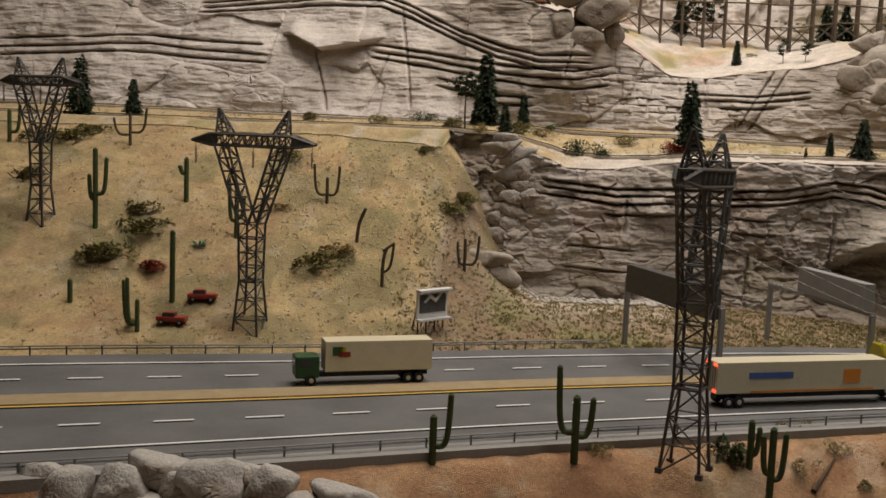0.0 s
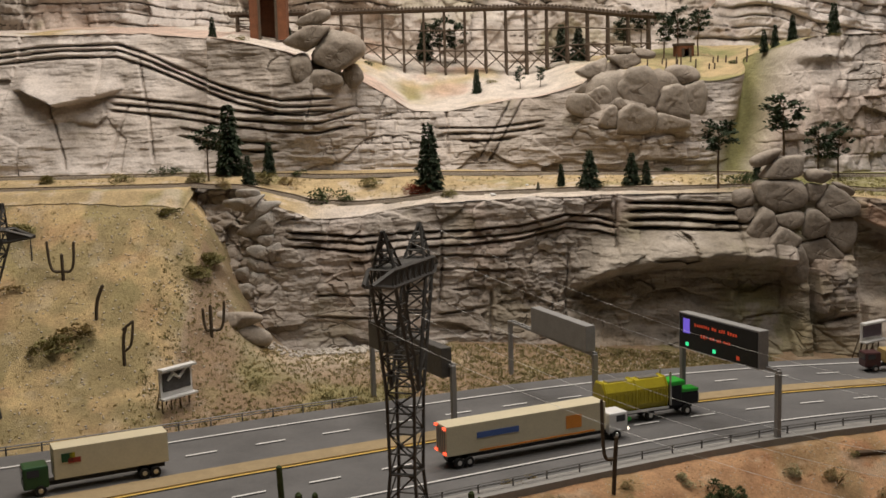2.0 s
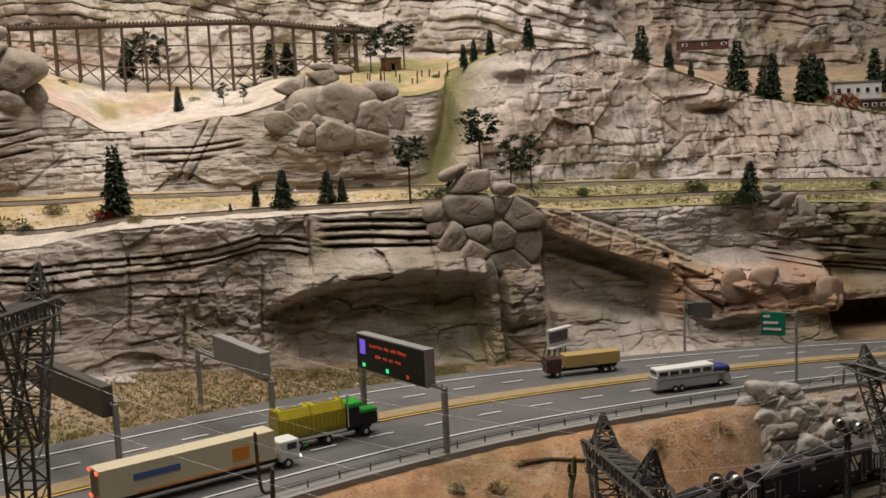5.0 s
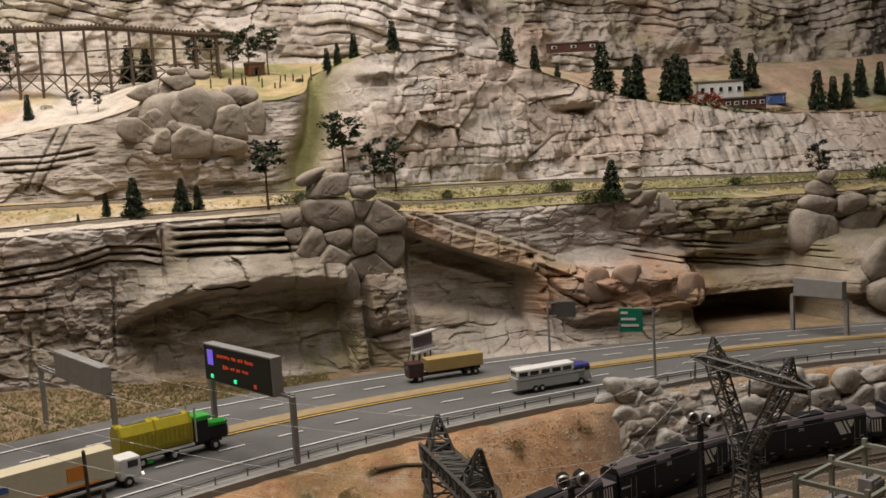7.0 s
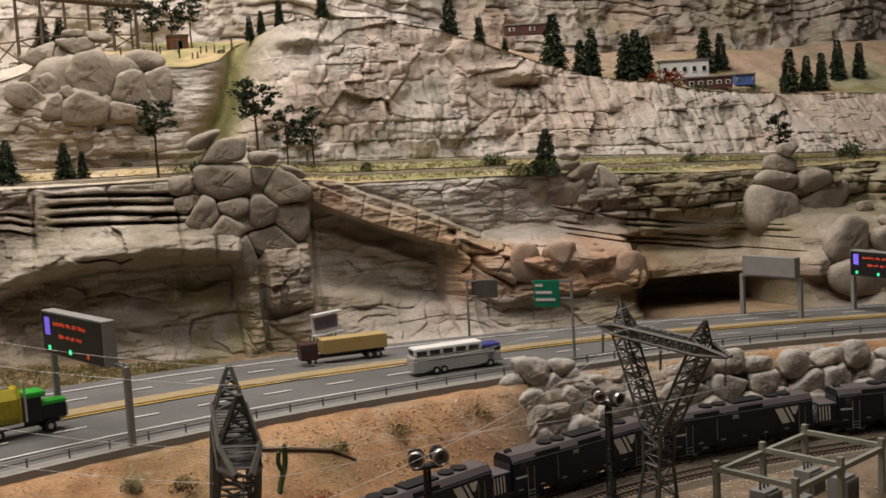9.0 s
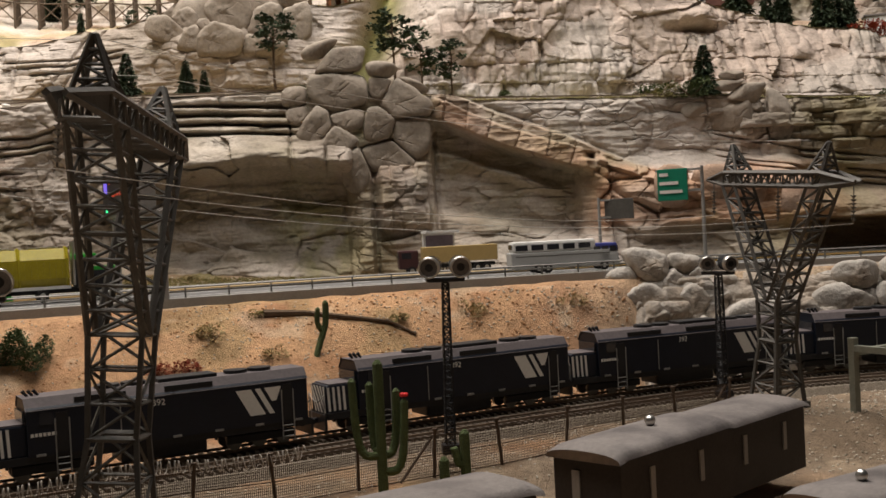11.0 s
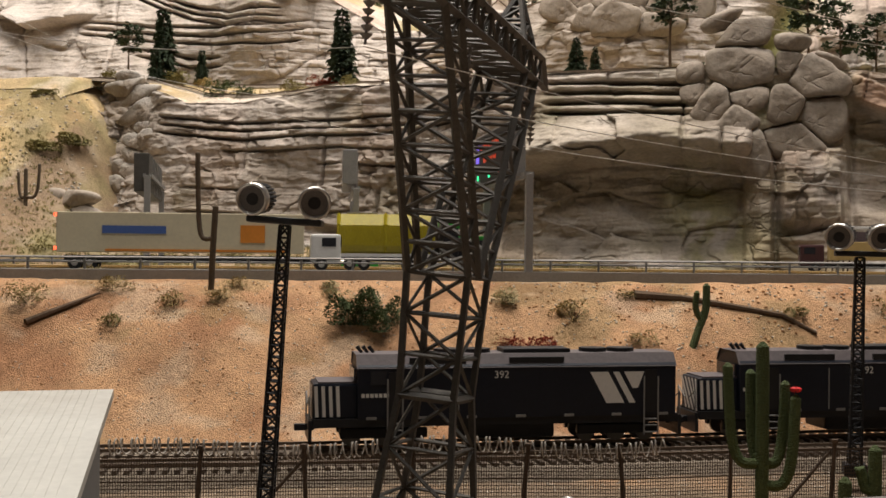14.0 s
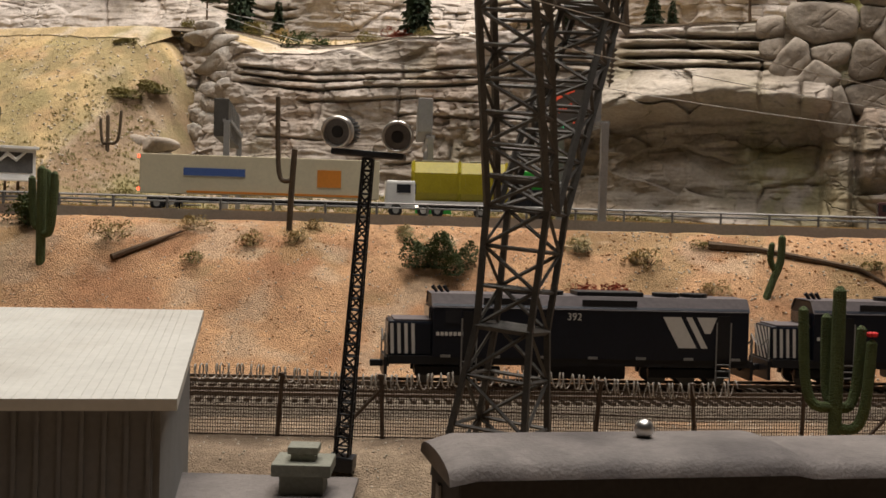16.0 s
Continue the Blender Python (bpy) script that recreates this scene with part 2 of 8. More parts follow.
def box(bm, cx, cy, cz, sx, sy, sz, m=None, bevel=0.0):
    """A box by its centre and size, with its edges taken off where asked."""
    made = bmesh.ops.create_cube(bm, size=1.0)["verts"]
    for v in made:
        v.co = Vector((cx + v.co.x * sx, cy + v.co.y * sy, cz + v.co.z * sz))
    if bevel:
        edges = list({e for v in made for e in v.link_edges})
        made = list({v for f in bmesh.ops.bevel(bm, geom=edges, offset=bevel, segments=2, affect="EDGES", profile=0.6)["faces"] for v in f.verts} | {v for v in made if v.is_valid})
    if m:
        for v in made:
            v.co = m @ v.co
    return made


def rod(bm, a, b, r, r2=None, sides=6):
    """A round bar from a to b."""
    a, b = Vector(a), Vector(b)
    r2 = r if r2 is None else r2
    d = b - a
    if d.length < 1e-7:
        return
    q = d.to_track_quat("Z", "Y")
    rings = []
    for p, rr in ((a, r), (b, r2)):
        rings.append([bm.verts.new(p + q @ Vector((rr * math.cos(k * math.tau / sides), rr * math.sin(k * math.tau / sides), 0))) for k in range(sides)])
    for k in range(sides):
        bm.faces.new((rings[0][k], rings[0][(k + 1) % sides], rings[1][(k + 1) % sides], rings[1][k]))
    bm.faces.new(rings[0][::-1])
    bm.faces.new(rings[1])


def bar(bm, a, b, w):
    """A square steel section from a to b."""
    rod(bm, a, b, w * 0.7071, sides=4)


def tube(bm, points, radii, sides=7):
    """A bent tapering tube through points."""
    prev = None
    pts = [Vector(p) for p in points]
    for i, p in enumerate(pts):
        d = (pts[min(i + 1, len(pts) - 1)] - pts[max(i - 1, 0)]).normalized()
        q = d.to_track_quat("Z", "Y")
        ring = [bm.verts.new(p + q @ Vector((radii[i] * math.cos(k * math.tau / sides), radii[i] * math.sin(k * math.tau / sides), 0))) for k in range(sides)]
        if prev:
            off = min(range(sides), key=lambda s: sum((prev[k].co - ring[(k + s) % sides].co).length for k in range(sides)))
            ring = ring[off:] + ring[:off]
            for k in range(sides):
                bm.faces.new((prev[k], prev[(k + 1) % sides], ring[(k + 1) % sides], ring[k]))
        else:
            bm.faces.new(ring[::-1])
        prev = ring
    bm.faces.new(prev)


# ---- noise on arrays ----
def hashed(i, j, k):
    h = (i.astype(np.int64) * 374761393 + j.astype(np.int64) * 668265263 + k * 974711) & 0x7FFFFFFF
    h = ((h ^ (h >> 13)) * 1274126177) & 0x7FFFFFFF
    return ((h ^ (h >> 16)) & 0xFFFF) / 65535.0


def vnoise(x, y, seed=0):
    i, j = np.floor(x), np.floor(y)
    u, v = x - i, y - j
    u, v = u * u * (3 - 2 * u), v * v * (3 - 2 * v)
    a, b = hashed(i, j, seed), hashed(i + 1, j, seed)
    c, d = hashed(i, j + 1, seed), hashed(i + 1, j + 1, seed)
    return (a + (b - a) * u) * (1 - v) + (c + (d - c) * u) * v


def fbm(x, y, seed=0, octaves=4):
    out, amp, total = 0 * x, 1.0, 0.0
    for o in range(octaves):
        out, total = out + amp * vnoise(x * 2 ** o, y * 2 ** o, seed + 17 * o), total + amp
        amp *= 0.5
    return out / total


def step(v, a, b):
    t = np.clip((v - a) / (b - a), 0, 1)
    return t * t * (3 - 2 * t)


def spot(x, y, cx, cy, rx, ry):
    return np.exp(-(((x - cx) / rx) ** 2 + ((y - cy) / ry) ** 2))


def sheet(name, X, Y, Z, mat, layers=None, smooth=True):
    """A grid of points as one mesh, with painted zones as its layers."""
    rows, cols = X.shape
    me = bpy.data.meshes.new(name)
    me.vertices.add(rows * cols)
    me.vertices.foreach_set("co", np.stack([X, Y, Z], -1).astype(np.float32).ravel())
    idx = np.arange(rows * cols).reshape(rows, cols)
    quads = np.stack([idx[:-1, :-1], idx[:-1, 1:], idx[1:, 1:], idx[1:, :-1]], -1).reshape(-1, 4)
    me.loops.add(quads.size)
    me.loops.foreach_set("vertex_index", quads.ravel().astype(np.int32))
    me.polygons.add(len(quads))
    me.polygons.foreach_set("loop_start", (np.arange(len(quads)) * 4).astype(np.int32))
    me.update(calc_edges=True)
    for layer, values in (layers or {}).items():
        at = me.attributes.new(layer, "FLOAT", "POINT")
        at.data.foreach_set("value", np.clip(values, 0, 1).astype(np.float32).ravel())
    me.materials.append(mat)
    if smooth:
        me.shade_smooth()
    return new(name, me)


# ---- the plan: lines of the road, the track and the rock faces ----
def smooth_line(x, pairs):
    """A line through knots, rounded between them."""
    x = np.asarray(x, dtype=float)
    px, py = [p[0] for p in pairs], [p[1] for p in pairs]
    return sum(np.interp(x + d, px, py) * w for d, w in ((-0.16, 1), (-0.08, 2), (0.0, 3), (0.08, 2), (0.16, 1))) / 9


def road_front(x):
    return smooth_line(x, ((-2.2, -1), (-1.5, -0.7), (-1.2, -0.545), (-0.93, -0.405), (-0.65, -0.258), (-0.39, -0.135), (-0.2, -0.045), (0, 0.036), (0.2, 0.088), (0.45, 0.124), (0.6, 0.142), (0.8, 0.148), (1.1, 0.112), (1.5, -0.015), (2.2, -0.43)))


def road_back(x):
    return smooth_line(x, ((-2.2, -0.45), (-1.7, -0.22), (-1.37, -0.065), (-1, 0.07), (-0.754, 0.185), (-0.63, 0.235), (-0.5, 0.285), (-0.34, 0.35), (-0.2, 0.39), (0.07, 0.445), (0.34, 0.455), (0.54, 0.447), (0.8, 0.42), (1.04, 0.37), (1.4, 0.27), (2.2, -0.07)))


def road_at(x, v):
    """A place on the road: v runs from 0 at the near edge to 1 at the far edge."""
    f, b = road_front(x), road_back(x)
    return f + (b - f) * v


def rail_y(x):
    """The main line's middle."""
    return smooth_line(x, ((-1.1, -0.68), (-0.7, -0.55), (-0.3, -0.415), (-0.1, -0.33), (0.0, -0.285), (0.1, -0.237), (0.2, -0.178), (0.3, -0.133), (0.53, -0.035), (0.65, -0.005), (0.8, 0.008), (1.03, 0.005), (1.3, -0.05), (1.6, -0.17), (2.2, -0.55)))


TRACK_Z, YARD_Z, LOW_Z = -0.116, -0.128, -0.150


def knots(x, pairs):
    return np.interp(x, [p[0] for p in pairs], [p[1] for p in pairs])


def cliff_top(x):
    return knots(x, ((-1.0, 0.33), (-0.83, 0.325), (-0.7, 0.268), (-0.6, 0.268), (-0.46, 0.29), (-0.16, 0.297), (0.13, 0.297), (0.3, 0.285), (0.42, 0.27), (0.8, 0.262), (1.1, 0.245), (1.9, 0.235)))


def cliff_foot_y(x):
    return knots(x, ((-1.1, 0.56), (-0.8, 0.53), (-0.5, 0.56), (-0.2, 0.56), (0.0, 0.54), (0.2, 0.515), (0.5, 0.545), (0.8, 0.55), (1.1, 0.53), (1.9, 0.44)))


def upper_foot(x):
    """Height of the terrace at the upper rock face."""
    return knots(x, ((-2.2, 0.36), (-1.0, 0.345), (-0.5, 0.338), (0.13, 0.315), (0.8, 0.292), (1.6, 0.25), (2.4, 0.235)))


def upper_top(x):
    return knots(x, ((-2.2, 0.66), (-1.1, 0.655), (-0.9, 0.63), (-0.77, 0.60), (-0.62, 0.54), (-0.5, 0.465), (-0.42, 0.46), (-0.2, 0.49), (-0.05, 0.53), (0.05, 0.53), (0.15, 0.515), (0.20, 0.515), (0.25, 0.525),
                     (0.31, 0.57), (0.42, 0.605), (0.62, 0.605), (0.75, 0.575), (0.88, 0.53), (1.1, 0.465), (1.4, 0.42), (1.7, 0.395), (2.4, 0.38)))


UPPER_Y = 0.90


def facets(x, z, size, aspect, seed, lift=0.02, tilt=0.35, joint=0.006, wander=0.25):
    """Broken stone: cells, each with its own height and slope, parted by narrow joints."""
    wx = x + wander * size * (fbm(x / size * 1.1, z / size * 1.1, seed + 1, 2) - 0.5) * 2
    wz = z + wander * size * (fbm(x / size * 1.1, z / size * 1.1, seed + 2, 2) - 0.5) * 2
    u, v = wx / size, wz / (size * aspect)
    i, j = np.floor(u), np.floor(v)
    f1, f2 = np.full_like(u, 9.0), np.full_like(u, 9.0)
    out = np.zeros_like(u)
    for di in (-1, 0, 1):
        for dj in (-1, 0, 1):
            p, q = i + di, j + dj
            cx, cy = p + 0.5 + 0.8 * (hashed(p, q, seed) - 0.5), q + 0.5 + 0.8 * (hashed(p, q, seed + 5) - 0.5)
            # box-like distance gives squared stones
            ex, ey = np.abs(u - cx), np.abs(v - cy)
            d = 0.6 * np.maximum(ex, ey) + 0.4 * np.hypot(ex, ey)
            h = (hashed(p, q, seed + 9) - 0.5) * lift + tilt * size * ((hashed(p, q, seed + 11) - 0.5) * (u - cx) + (hashed(p, q, seed + 13) - 0.4) * aspect * (v - cy))
            near = d < f1
            f2 = np.where(near, f1, np.minimum(f2, d))
            out = np.where(near, h, out)
            f1 = np.where(near, d, f1)
    gap = (f2 - f1) * size
    some = step(fbm(x / size * 0.6, z / size * 0.6, seed + 20, 2), 0.52, 0.64)
    return out - joint * some * np.exp(-(gap / (0.0035 + 0.05 * size)) ** 2)


def masonry(x, z, w, h, seed, lift=0.008, joint=0.005):
    """Squared blocks in uneven courses."""
    s = (z + 0.25 * h * (fbm(x * 4, z * 2, seed + 3, 2) - 0.5) * 2) / h
    s = s + 0.3 * np.sin(s * 2.1)
    row = np.floor(s)
    width = w * (0.7 + 0.9 * hashed(row, row * 0 + 3, seed + 1))
    c = x / width + 7.3 * hashed(row, row * 0, seed) + 0.12 * (fbm(x * 30, z * 30, seed + 6, 2) - 0.5)
    c = c + 0.25 * np.sin(c * 1.9 + row)
    col = np.floor(c)
    e = np.minimum(np.minimum(s - row, row + 1 - s) * h, np.minimum(c - col, col + 1 - c) * width)
    keep = 0.25 + 0.75 * step(fbm(x * 12, z * 12, seed + 4, 2), 0.4, 0.55)
    return (hashed(row, col, seed + 2) - 0.5) * lift - joint * keep * np.exp(-(e / 0.0026) ** 2) + 0.002 * np.sqrt(np.clip(e / h, 0, 0.5))


def joints(x, z, lines, seed, gap=0.013, width=0.0026, depth=0.016, ledge=0.006, count=3, breaks=0.0, spread=0.0):
    """A group of long parallel bedding joints below one leading line of (x, z) knots; each bed juts over the joint under it."""
    xs = [p[0] for p in lines]
    full, x = x, x[:1, :]
    lead = np.interp(x, xs, [p[1] for p in lines])
    lead = lead + 0.003 * (fbm(x * 5, 0 * x, seed, 2) - 0.5) * 2
    ends = step(x, xs[0], xs[0] + 0.03) * step(x, xs[-1], xs[-1] - 0.03)
    d = 0 * full
    for k in range(count):
        t = np.clip((x - xs[0]) / (xs[-1] - xs[0]), 0, 1)
        zc = lead - k * gap * (1 + spread * t) - 0.0022 * (fbm(x * 7 + 31 * k, 0 * x + k, seed + 3, 2) - 0.5) * 2
        on = ends * (step(fbm(x * 6 + 17 * k, 0 * x + 0.5, seed + 5, 2), breaks - 0.05, breaks + 0.03) if breaks else 1.0)
        w = width * (0.6 + 0.9 * fbm(x * 16, 0 * x + k, seed + 6, 2))
        d = d - depth * on * np.exp(-((z - zc) / w) ** 2)
        rise = (z - zc) / gap
        d = d + ledge * on * step(rise, -0.05, 0.12) * np.exp(-np.clip(rise, 0, 9) * 1.6)
    return d


def base_relief(x, z, seed, big=0.03, fine=1.0):
    """Bulges, hand-carved unevenness and grain."""
    d = big * (fbm(x * 5, z * 7, seed) - 0.5) * 2 + 0.25 * big * (fbm(x * 16, z * 18, seed + 1) - 0.5) * 2
    ridges = np.abs(fbm(x * 13, z * 22, seed + 40, 3) - 0.5)
    d = d - 0.005 * np.exp(-(ridges / 0.010) ** 2) * step(fbm(x * 6, z * 6, seed + 41, 2), 0.58, 0.68)
    d = d + fine * (0.0045 * (fbm(x * 14, z * 105, seed + 30, 3) - 0.5) * 2 + 0.0016 * (fbm(x * 90, z * 190, seed + 31, 2) - 0.5) * 2)
    return d


def rock_relief(x, z, seed, big=0.08):
    """The mountains' faces: bulges, broken stone and bedding."""
    warp = 0.09 * (fbm(x * 2.2, z * 1.2, seed + 3) - 0.5) * 2
    s = (z + warp + 0.10 * x) / 0.030
    saw = np.minimum(s - np.floor(s), np.ceil(s) - s)
    on = step(fbm(x * 2.6, np.floor(s) * 0.37, seed + 7, 2), 0.47, 0.54)
    return base_relief(x, z, seed, big) + facets(x, z, 0.14, 1.2, seed + 60, 0.05, 0.5, 0.006) + facets(x, z, 0.05, 1.2, seed + 70, 0.02, 0.5, 0.004) + 0.03 * (hashed(np.floor(s), 0 * x, seed + 8) - 0.5) * on - 0.03 * on * np.exp(-(saw / 0.06) ** 2)


# ---- ground: one sheet under everything, out to the edge of the hall ----
def ground_height(x, y):
    f, b, r = road_front(x), road_back(x), rail_y(x)
    cut = step(x, 0.47, 0.56)
    t = step(y, (r + 0.03) * (1 - cut) + (f - 0.085) * cut, f - 0.035)
    lumps = (fbm(x * 9, y * 9, 61) - 0.5) * 0.03 * np.sin(np.clip(t, 0, 1) * math.pi)
    near = YARD_Z + (-0.006 - YARD_Z) * t ** 0.85 + lumps - (YARD_Z - LOW_Z) * step(r - y, 0.19, 0.26)
    raised = step(x, -0.35, -1.15)
    near = near + raised * step(f - y, 0.05, 0.4) * 0.085
    verge = -0.006 + 0.035 * step(y, b + 0.02, b + 0.25) * (1 - step(x, 0.2, 0.35)) - 0.006 * step(x, 0.2, 0.35) * step(y, b + 0.01, b + 0.03)
    hill = step(x, -0.72, -0.98)
    hill_rise = np.clip((y - b - 0.02) / (0.655 - b), 0, 1.0)
    sand = -0.006 + 0.336 * (0.25 * hill_rise + 0.75 * step(hill_rise, 0.0, 1.05)) + 0.018 * (fbm(x * 6, y * 6, 71) - 0.5) * step(hill_rise, 0.0, 0.2)
    far = verge * (1 - hill) + sand * hill
    z = np.where(y < f, near, np.where(y > b, far, -0.006))
    z = z + 0.004 * (fbm(x * 45, y * 45, 81, 3) - 0.5) * np.where((y > f - 0.02) & (y < b + 0.02), 0.1, 1.0)
    return z


def build_ground():
    xs = np.concatenate([np.linspace(-6, -2.3, 12), np.linspace(-2.2, 2.3, 560), np.linspace(2.5, 6, 12)])
    ys = np.concatenate([np.linspace(-6, -1.2, 14), np.linspace(-1.1, 0.80, 320)])
    X, Y = np.meshgrid(xs, ys)
    Z = ground_height(X, Y)
    far = Y > (road_front(X) + road_back(X)) / 2
    moss = step(fbm(X * 11, Y * 11, 90), 0.52, 0.62) * 0.9
    verge = far & (X > -0.9)
    m = np.where(far, moss * np.where(verge, 1.0, 0.8), 0.35 * step(fbm(X * 17, Y * 17, 91), 0.60, 0.68))
    for bx, by, br in ((-1.42, 0.26, 0.10), (-1.07, 0.31, 0.09), (-0.89, 0.53, 0.075), (-1.64, 0.50, 0.09), (-1.22, 0.50, 0.06), (-0.90, 0.40, 0.05), (-1.00, 0.20, 0.06)):
        m = np.maximum(m, 0.95 * np.exp(-(((X - bx) / br) ** 2 + ((Y - by) / br) ** 2)) * step(fbm(X * 26, Y * 26, 96, 3), 0.36, 0.52))
    grass = np.where(verge, step(fbm(X * 7, Y * 13, 92), 0.18, 0.42) * 0.9, 0)
    yard = np.where(Y < rail_y(X) - 0.02, step(fbm(X * 8, Y * 8, 95), 0.2, 0.5) * 0.9, 0)
    earth = np.where(far, np.maximum(np.where(verge, 1.0, 0.22) * step(fbm(X * 9, Y * 9, 93), 0.22, 0.42), 0.9 * step(X, 0.2, 0.4)), yard)
    pale = np.clip(np.where(far, 0.22, 0.5) * step(fbm(X * 30, Y * 30, 94), 0.62, 0.7) + 0.75 * np.where(far, spot(X, Y, -0.66, 0.47, 0.15, 0.07), 0) + 0.95 * np.clip(1.6 * spot(X, Y, 0.66, 0.045, 0.15, 0.075), 0, 1), 0, 1)
    # the orange desert before the road and the yellow sand behind it are the same sheet of board
    layers = {"moss": np.maximum(m, grass), "earth": earth, "pale": pale}
    ob = sheet("ground", X, Y, Z, ORANGE, layers)
    me = ob.data
    me.materials.append(SAND)
    xc, yc = (X[:-1, :-1] + X[1:, 1:]) / 2, (Y[:-1, :-1] + Y[1:, 1:]) / 2
    me.polygons.foreach_set("material_index", (yc > (road_front(xc) + road_back(xc)) / 2).astype(np.int32).ravel())
    return tagged(ob, "sandy model ground, orange before the road and ochre behind it", "ground", kind="structure")


ground = build_ground()


# ---- the lower rock face, with the terrace edge on top ----
def build_lower_cliff():
    xs, vs = np.linspace(-0.93, 1.95, 1750), np.linspace(0, 1, 250)
    X, V = np.meshgrid(xs, vs)
    top = cliff_top(X) + 0.010 * (fbm(X * 14, X * 0, 205) - 0.5)
    Z = -0.02 + (top + 0.02) * V
    d = base_relief(X, Z, 200, 0.022)
    left, right = step(X, 0.36, 0.30), step(X, 0.76, 0.84)
    low = step(Z, 0.165, 0.135)
    # left part: broken blocks below, long beds above, smooth panels between
    rough = np.clip(spot(X, Z, -0.27, 0.13, 0.13, 0.10) + 0.3 * step(fbm(X * 5, Z * 5, 215, 2), 0.55, 0.65) * step(X, 0.0, -0.1), 0, 1)
    d = d + left * rough * (facets(X, Z, 0.030, 0.8, 220, 0.020, 0.6, 0.009) + 0.5 * facets(X, Z, 0.012, 0.8, 221, 0.012, 0.5, 0.004))
    d = d + left * (1 - rough) * facets(X, Z, 0.10, 0.55, 222, 0.016, 0.22, 0.003)
    d = d + joints(X, Z, ((-0.75, 0.246), (-0.6, 0.232), (-0.5, 0.236), (-0.40, 0.234), (-0.30, 0.240), (-0.21, 0.262), (-0.15, 0.256), (-0.105, 0.243)), 230, 0.0135, 0.0020, 0.020, 0.007, 3, 0.0)
    d = d + joints(X, Z, ((-0.10, 0.281), (0.02, 0.275), (0.135, 0.272)), 231, 0.0160, 0.0032, 0.030, 0.005, 4, 0.0)
    d = d + joints(X, Z, ((-0.78, 0.205), (-0.6, 0.185), (-0.42, 0.192), (-0.30, 0.182)), 232, 0.026, 0.0020, 0.012, 0.006, 2, 0.45)
    d = d + joints(X, Z, ((-0.70, 0.125), (-0.5, 0.118), (-0.36, 0.130)), 233, 0.04, 0.0020, 0.010, 0.004, 2, 0.5)
    for xc, lo, hi in ((-0.455, 0.10, 0.24), (-0.118, 0.19, 0.28), (-0.215, 0.05, 0.19), (-0.36, 0.02, 0.12), (-0.585, 0.15, 0.21)):
        d = d - 0.014 * np.exp(-((X - xc - 0.05 * (Z - lo) - 0.006 * (fbm(Z * 40, 0 * Z, 240) - 0.5)) / 0.0028) ** 2) * step(Z, lo - 0.01, lo + 0.01) * step(Z, hi + 0.01, hi - 0.01)
    # the long overhanging lip and the smooth hollow below it
    lip_z = np.interp(X, [-0.22, -0.14, -0.05, 0.05, 0.15, 0.21], [0.125, 0.155, 0.178, 0.186, 0.180, 0.172]) + 0.012 * (fbm(X * 8, 0 * X, 261, 3) - 0.5) + 0.006 * (fbm(X * 28, 0 * X, 262, 2) - 0.5)
    on = step(X, -0.24, -0.14) * step(X, 0.225, 0.20)
    top_side = step(Z, lip_z - 0.024, lip_z + 0.006) * np.exp(-np.clip((Z - lip_z) / 0.036, 0, 9) ** 2)
    d = d + on * (0.050 + 0.03 * (fbm(X * 9, Z * 14, 218, 3) - 0.5)) * top_side
    d = d - on * 0.034 * step(Z, lip_z - 0.010, lip_z - 0.030) * step(Z, 0.0, 0.05)
    d = d + on * step(Z, lip_z - 0.02, lip_z - 0.05) * (0.022 * spot(X, Z, -0.10, 0.10, 0.022, 0.05) + 0.026 * spot(X, Z, 0.03, 0.06, 0.030, 0.035) + 0.016 * spot(X, Z, 0.10, 0.11, 0.014, 0.04))
    d = d + on * low * step(X, -0.05, -0.15) * 0.6 * facets(X, Z, 0.035, 1.6, 223, 0.02, 0.3, 0.008)
    for xc in (0.115, 0.17):
        d = d - on * 0.016 * np.exp(-((X - xc) / 0.002) ** 2) * step(Z, lip_z - 0.03, lip_z)
    # columns under the boulder pile
    column = step(X, 0.246, 0.256) * step(X, 0.335, 0.325) * step(Z, 0.175, 0.165) * step(Z, 0.055, 0.075)
    d = d + 0.030 * column + 0.012 * spot(X, Z, 0.30, 0.12, 0.018, 0.03) + column * 0.8 * facets(X, Z, 0.022, 1.8, 224, 0.016, 0.2, 0.005)
    d = d + 0.016 * step(X, 0.198, 0.205) * step(X, 0.240, 0.234) * step(Z, 0.16, 0.15) - 0.014 * np.exp(-((X - 0.243) / 0.0035) ** 2) * step(Z, 0.18, 0.16) - 0.022 * np.exp(-((X - 0.345) / 0.006) ** 2) * step(Z, 0.24, 0.22)
    # leaning beds right of the pile: a pale one over a red one cut into blocks, over a smooth hollow wall
    run = step(X, 0.335, 0.36)
    pale_z = 0.274 - 0.44 * (X - 0.38)
    red_z = np.interp(X, [0.34, 0.459, 0.589, 0.66], [0.262, 0.209, 0.163, 0.145])
    red_z = red_z + 0.008 * (fbm(X * 11, 0 * X, 227, 3) - 0.5)
    pale_z = pale_z + 0.010 * (fbm(X * 9, 0 * X, 237, 3) - 0.5)
    pale_bed = run * step(X, 0.80, 0.70) * step(Z, np.where(X < 0.6, red_z + 0.010, pale_z - 0.022), np.where(X < 0.6, red_z + 0.016, pale_z - 0.016)) * step(Z, pale_z + 0.012, pale_z + 0.002)
    red_bed = run * step(X, 0.60, 0.575) * step(Z, red_z - 0.022, red_z - 0.016) * step(Z, red_z + 0.017, red_z + 0.010)
    s_along = X - 0.4 * Z + 0.05 * (fbm(X * 9, Z * 3, 238, 2) - 0.5)
